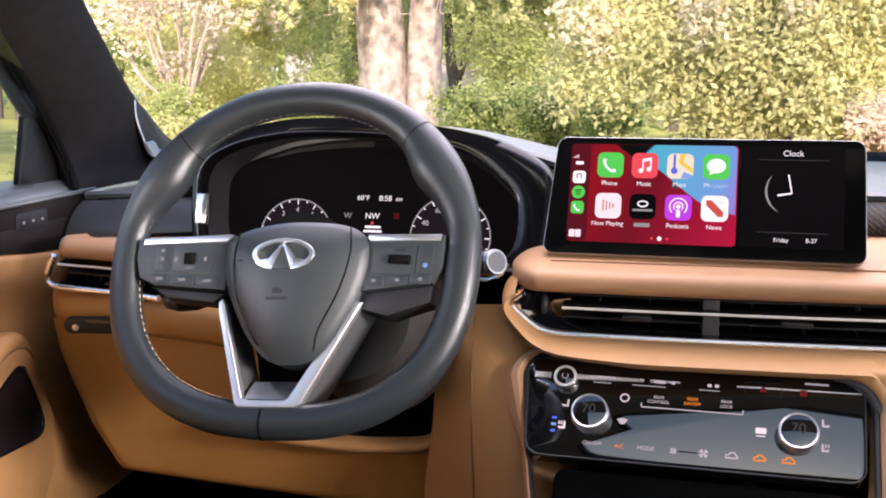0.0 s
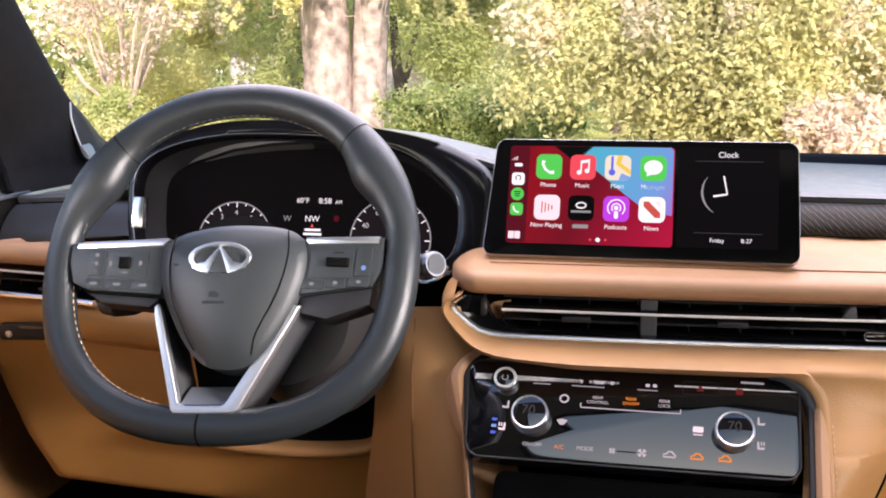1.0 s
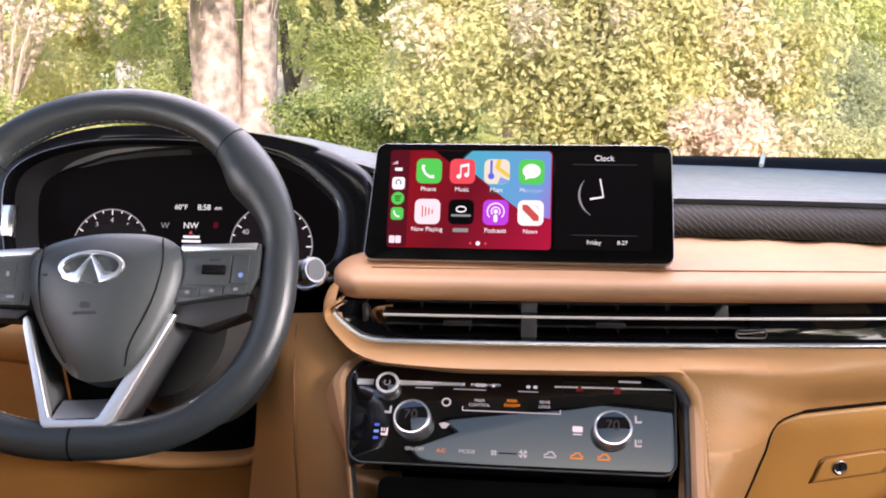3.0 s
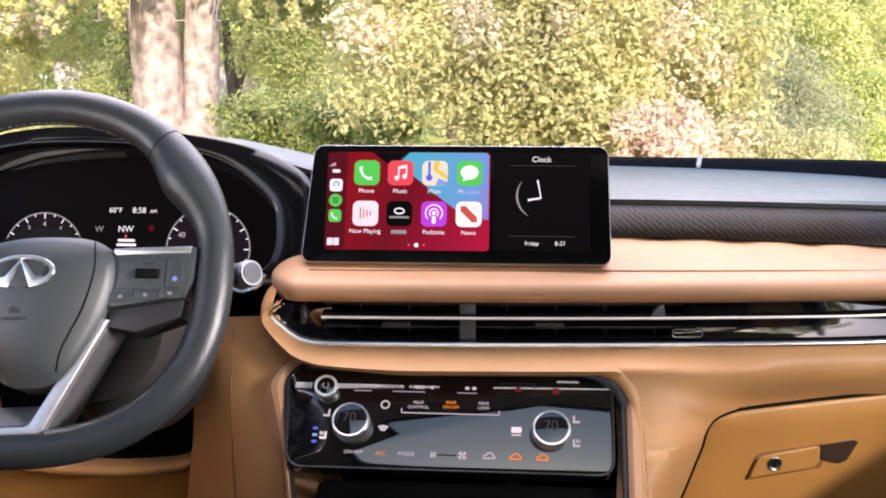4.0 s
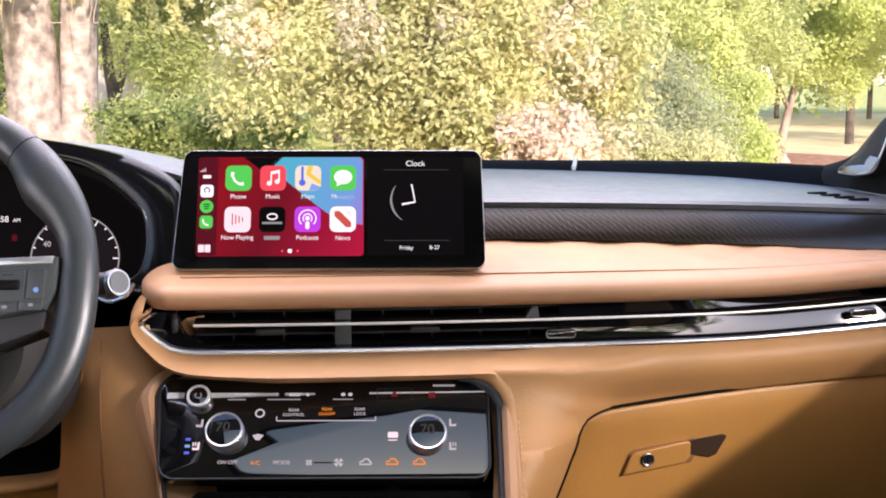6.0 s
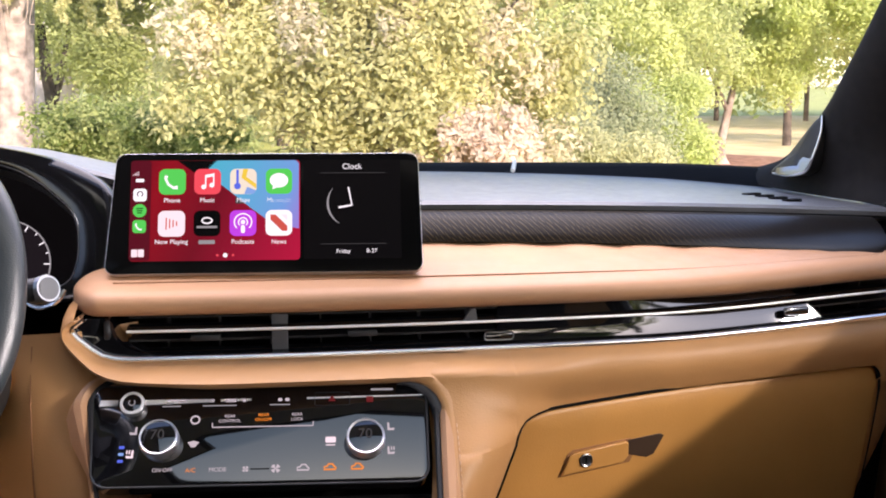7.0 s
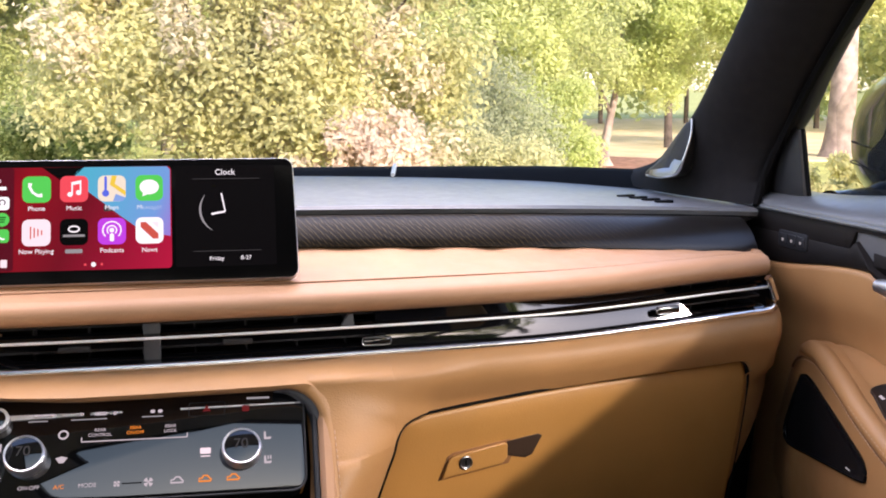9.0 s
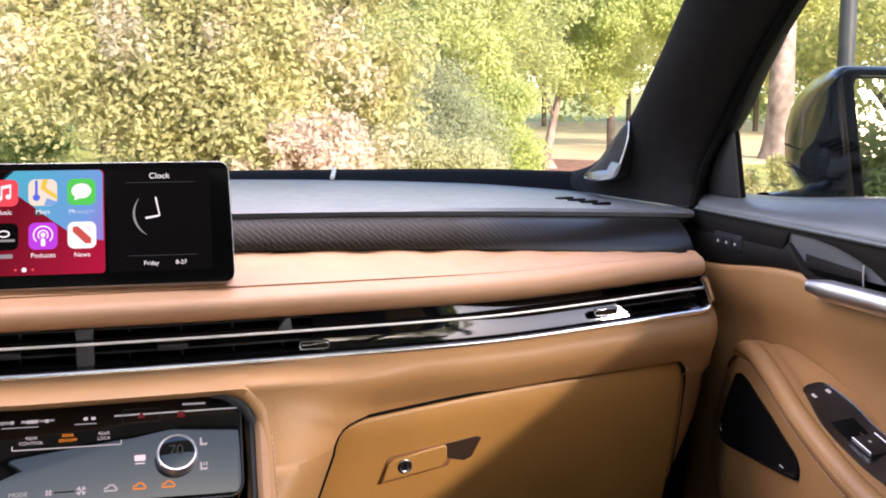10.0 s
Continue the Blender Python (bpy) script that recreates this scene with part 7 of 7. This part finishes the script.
c2, r2 = clumps((0.82, -0.60, 0.86), (0.52, 0.4, 0.30), 30, 0.13)
leaf_mesh("blossom", leaf_cloud(c2, r2, 5200, 0.026, shell=0.35), LEAF["blossom"], big, "pinkish cream blossom")

# clipped hedge left of it
hedge = thing("hedge", "clipped green hedge beside the paving", "hedge", pose(-1.9, 9.2, 0))
hv = np.array([(rng.uniform(-0.30, 1.4), rng.uniform(-0.5, 0.5), rng.uniform(0.1, 1.14)) for _ in range(160)])
leaf_mesh("foliage", leaf_cloud(hv, np.full(160, 0.20), 26000, 0.021, shell=0.3), LEAF["mid"], hedge)
# darker inner leaves put the hedge's inner shade into colour
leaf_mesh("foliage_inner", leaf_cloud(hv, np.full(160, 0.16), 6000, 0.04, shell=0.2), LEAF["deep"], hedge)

# shrubs and trees of the left garden
shrub("round_shrub", "round dark green shrub on the lawn", (-5.1, 9.6, 0), (0.55, 0.5, 0.68), "mid", 10000, 0.024)
shrub("round_shrub", "low yellow-green shrub on the lawn", (-5.9, 8.9, 0), (0.9, 0.6, 0.45), "yellow", 14000, 0.022)
shrub("round_shrub", "low yellow-green shrub on the lawn", (-4.3, 8.8, 0), (0.9, 0.6, 0.50), "lime", 14000, 0.022)
shrub("round_shrub", "tall yellowish shrub in the garden", (-6.2, 12.5, 0), (1.0, 0.8, 1.1), "yellow", 16000, 0.028)
shrub("round_shrub", "green shrub beside the big tree", (-4.3, 12.0, 0), (0.8, 0.7, 0.85), "mid", 13000, 0.026)
shrub("round_shrub", "yellow-green leafy shrub beside the car", (-6.6, 6.5, 0), (1.4, 1.2, 0.7), "yellow", 9000, 0.045)
shrub("round_shrub", "yellow-green leafy shrub beside the car", (-7.5, 4.0, 0), (1.4, 1.6, 0.7), "lime", 9000, 0.05)
shrub("round_shrub", "wide green shrub behind the hedge", (-1.6, 13.5, 0), (1.3, 0.7, 0.72), "mid", 15000, 0.030, 40)
shrub("round_shrub", "pale yellow-green shrub before the big tree", (-3.7, 8.6, 0), (0.8, 0.5, 0.42), "yellow", 12000, 0.022)
bare = thing("bare_shrub", "pale bare-branched shrub with cream leaves", "shrub", pose(-5.6, 10.6, 0))
for k in range(14):
    a, h = rng.uniform(-0.9, 0.9), rng.uniform(1.6, 2.6)
    part("branch", tube(curve([(0, 0, 0.2), (a * 0.15, 0, 0.9), (a * 0.6, rng.uniform(-.2, .2), h * 0.75), (a, rng.uniform(-.3, .3), h)], 8), [0.035 - 0.0035 * j for j in range(9)], 6), TWIG, bare)
leaf_mesh("foliage", leaf_cloud(*clumps((0, 0, 2.2), (1.2, 0.6, 0.8), 30, 0.25), 2600, 0.04), LEAF["blossom"], bare)
tree("garden_tree", "dark-stemmed tree behind the hedge", (-3.42, 15.5, 0), [[(0, 0, 0, 0.13), (0.02, 0, 1.0, 0.10), (-0.05, 0, 1.5, 0.08), (-0.1, 0, 2.2, 0.05)], [(0, 0, 1.0, 0.06), (0.15, 0, 1.5, 0.05), (0.3, 0, 2.2, 0.03)]], [((0.75, -0.6, 2.75), (1.8, 0.9, 1.2), 70, 0.4, 38000)], BARK_DARK, "mid", 0.036)
tree("garden_tree", "dark-stemmed tree beside the big tree", (-5.3, 16.5, 0), [[(0, 0, 0, 0.14), (0.1, 0, 1.0, 0.12), (0.0, 0, 2.2, 0.08)], [(0, 0, 0.9, 0.07), (-0.4, 0, 1.9, 0.04)]], [((0, 0, 2.8), (1.8, 1.2, 1.2), 50, 0.4, 20000)], BARK_DARK, "mid", 0.04)
house = thing("garden_house", "low white rendered house behind the trees", "house", pose(-8.6, 31, 0))
part("wall", plate(rrect(4.6, 5, 0.1, 1), 0.0, 2.0), WALLW, house)
part("roof", grid([[(-2.7, -3, 2.0), (-2.7, 0, 3.2), (-2.7, 3, 2.0)], [(2.7, -3, 2.0), (2.7, 0, 3.2), (2.7, 3, 2.0)]], cap=False), STONE, house)
for x in (-1.4, 1.0):
    part("window", xf(plate(rrect(1.2, 0.9, 0.02, 1), 0, 0.05), pose(x, -2.5, 1.45, 90, 0, 0)), STONE, house)

# right of the broad shrub
shrub("grey_shrub", "grey-green rounded shrub with fine leaves", (3.15, 10.3, 0), (0.95, 0.8, 0.82), "grey", 30000, 0.022, 80)
shrub("low_shrub", "low pale yellow-green shrub with fine leaves", (2.70, 8.8, 0), (1.15, 0.5, 0.50), "cream", 30000, 0.020, 80)
shrub("low_shrub", "bright green shrub below light trees", (4.95, 13.0, 0), (0.68, 0.7, 0.85), "fresh", 18000, 0.026)
tree("leaning_tree", "light green tree with pale leaning stem in mulch", (7.25, 17.0, 0), [[(0.05, 0, -0.05, 0.18), (0.0, 0, 0.25, 0.09), (0.12, 0, 0.9, 0.065), (0.28, 0, 1.8, 0.055), (0.3, 0, 3.2, 0.04)], [(0.12, 0, 0.9, 0.045), (-0.35, 0, 1.9, 0.04), (-0.7, 0, 2.8, 0.03)]], [((0.2, -0.6, 2.75), (2.5, 1.6, 1.55), 100, 0.42, 70000)], BARK_MID, "fresh", 0.036)
tree("light_tree", "light green spreading tree on lawn", (4.6, 15.0, 0), [[(0, 0, 0, 0.15), (0, 0, 1.5, 0.11), (0.2, 0, 3, 0.07)]], [((0, -0.9, 2.4), (1.9, 1.4, 1.9), 70, 0.40, 40000)], BARK_DARK, "far", 0.034)
tree("light_tree", "light green spreading tree on lawn", (11.0, 22.5, 0), [[(0, 0, 0, 0.10), (0, 0, 1.5, 0.08), (0.2, 0, 3.5, 0.05)]], [((0, 0, 3.5), (2.8, 1.6, 2.1), 60, 0.5, 36000)], BARK_DARK, "far", 0.042)
tree("roadside_tree", "tall tree with broad pale trunk", (12.85, 18.5, 0), [[(0, 0, -0.1, 0.44), (0, 0, 0.3, 0.31), (0.02, 0, 1.4, 0.25), (0.05, 0, 3.2, 0.22), (0.3, 0, 6.0, 0.15)]], [((0, 1, 4.9), (3, 2, 2.2), 80, 0.55, 48000)], BARK_MID, "far", 0.045)
shrub("low_shrub", "yellow-green leafy shrub beside the car", (6.2, 8.6, 0), (1.2, 0.9, 0.36), "lime", 12000, 0.026)
lamp = thing("lamp_post", "round grey painted metal lamp post", "lamp post", pose(6.97, 8.35, 0))
part("pole", lathe([(0.0, 0), (0.16, 0), (0.16, 0.12), (0.095, 0.2), (0.085, 1.2), (0.078, 6.0), (0.0, 6.0)], 24), POST, lamp)

# woods behind everything
woods = thing("far_woods", "sunlit light green woodland in the distance", "woods", kind="stuff")
cs, rs = [], []
for k in range(620):
    a = radians(rng.uniform(-62, 62))
    r = rng.uniform(30, 44)
    cs.append((r * math.sin(a), r * math.cos(a), rng.uniform(2.2, 13)))
    rs.append(rng.uniform(0.9, 1.9))
leaf_mesh("crowns", leaf_cloud(cs, rs, 180000, 0.145, shell=0.4), LEAF["far"], woods)
cs, rs = [], []
for k in range(320):
    a = radians(rng.uniform(-62, 66))
    r = rng.uniform(44, 54)
    cs.append((r * math.sin(a), r * math.cos(a), rng.uniform(0.5, 8)))
    rs.append(rng.uniform(1.0, 2.0))
leaf_mesh("undergrowth", leaf_cloud(cs, rs, 90000, 0.17, shell=0.3), LEAF["mid"], woods)
tr_ = []
for k in range(40):
    a = radians(rng.uniform(-60, 60))
    r = rng.uniform(28, 44)
    tr_.append(trunk_sheet([(r * math.sin(a), r * math.cos(a), z) for z in (0, 2, 5, 9)], [0.10, 0.085, 0.07, 0.05], 8))
part("trunks", merge(*tr_), BARK_DARK, woods)

# unseen trees added behind the car to block the sun from it
for k, (x, y) in enumerate(((1.3, -7.0), (-1.2, -7.3), (-3.4, -8.2))):
    tree("sun_block_tree", "broad dark tree added to shade the parked car", (x, y, 0), [[(0, 0, 0, 0.28), (0.1, 0, 2, 0.22), (0, 0, 4, 0.14), (0.2, 0, 6, 0.06)]], [((0, 0, 4.7), (2.0, 1.3, 1.9), 60, 0.62, 13000)], BARK_DARK, "deep", 0.19, group="shade trees behind the car")
for x, y in ((6.6, -13.5), (5.6, -9.4), (7.6, -9.6), (11.5, -15.0)):
    tree("roadside_tree", "dark branching tree beside the road behind", (x, y, 0), [[(0, 0, 0, 0.24), (0.1, 0, 2, 0.18), (0, 0, 4, 0.12), (0.3, 0, 6, 0.05)], [(0.05, 0, 1.4, 0.10), (-0.8, 0.2, 2.6, 0.06), (-1.6, 0.3, 3.2, 0.03)], [(0.05, 0, 1.8, 0.09), (0.9, 0.2, 3.0, 0.05), (1.8, 0.3, 3.6, 0.03)]], [((0, 0, 3.2), (2.6, 1.6, 1.7), 30, 0.45, 7000)], BARK_DARK, "mid", 0.05)
for x, y, lf in ((3.9, -8.4, "mid"), (5.2, -9.2, "deep"), (6.8, -10.4, "mid")):
    shrub("round_shrub", "dense green shrub beside the road behind", (x, y, 0), (1.2, 0.9, 0.95), lf, 9000, 0.05)
# more trees of the left garden
for x, y, lf in ((-8.5, 18, "yellow"), (-6.8, 21, "lime"), (-3.6, 22, "far"), (-1.2, 19.5, "lime"), (-13.8, 13.0, "far"), (-10.5, 11.5, "yellow"), (-0.2, 24, "far")):
    tree("garden_tree", "light green garden tree in the distance", (x, y, 0), [[(0, 0, 0, 0.15), (0.05, 0, 1.2, 0.11), (0.1, 0, 3, 0.06)]], [((0, 0, 2.9), (1.7, 1.2, 1.9), 60, 0.42, 22000)], BARK_DARK, lf, 0.045, group="garden trees")
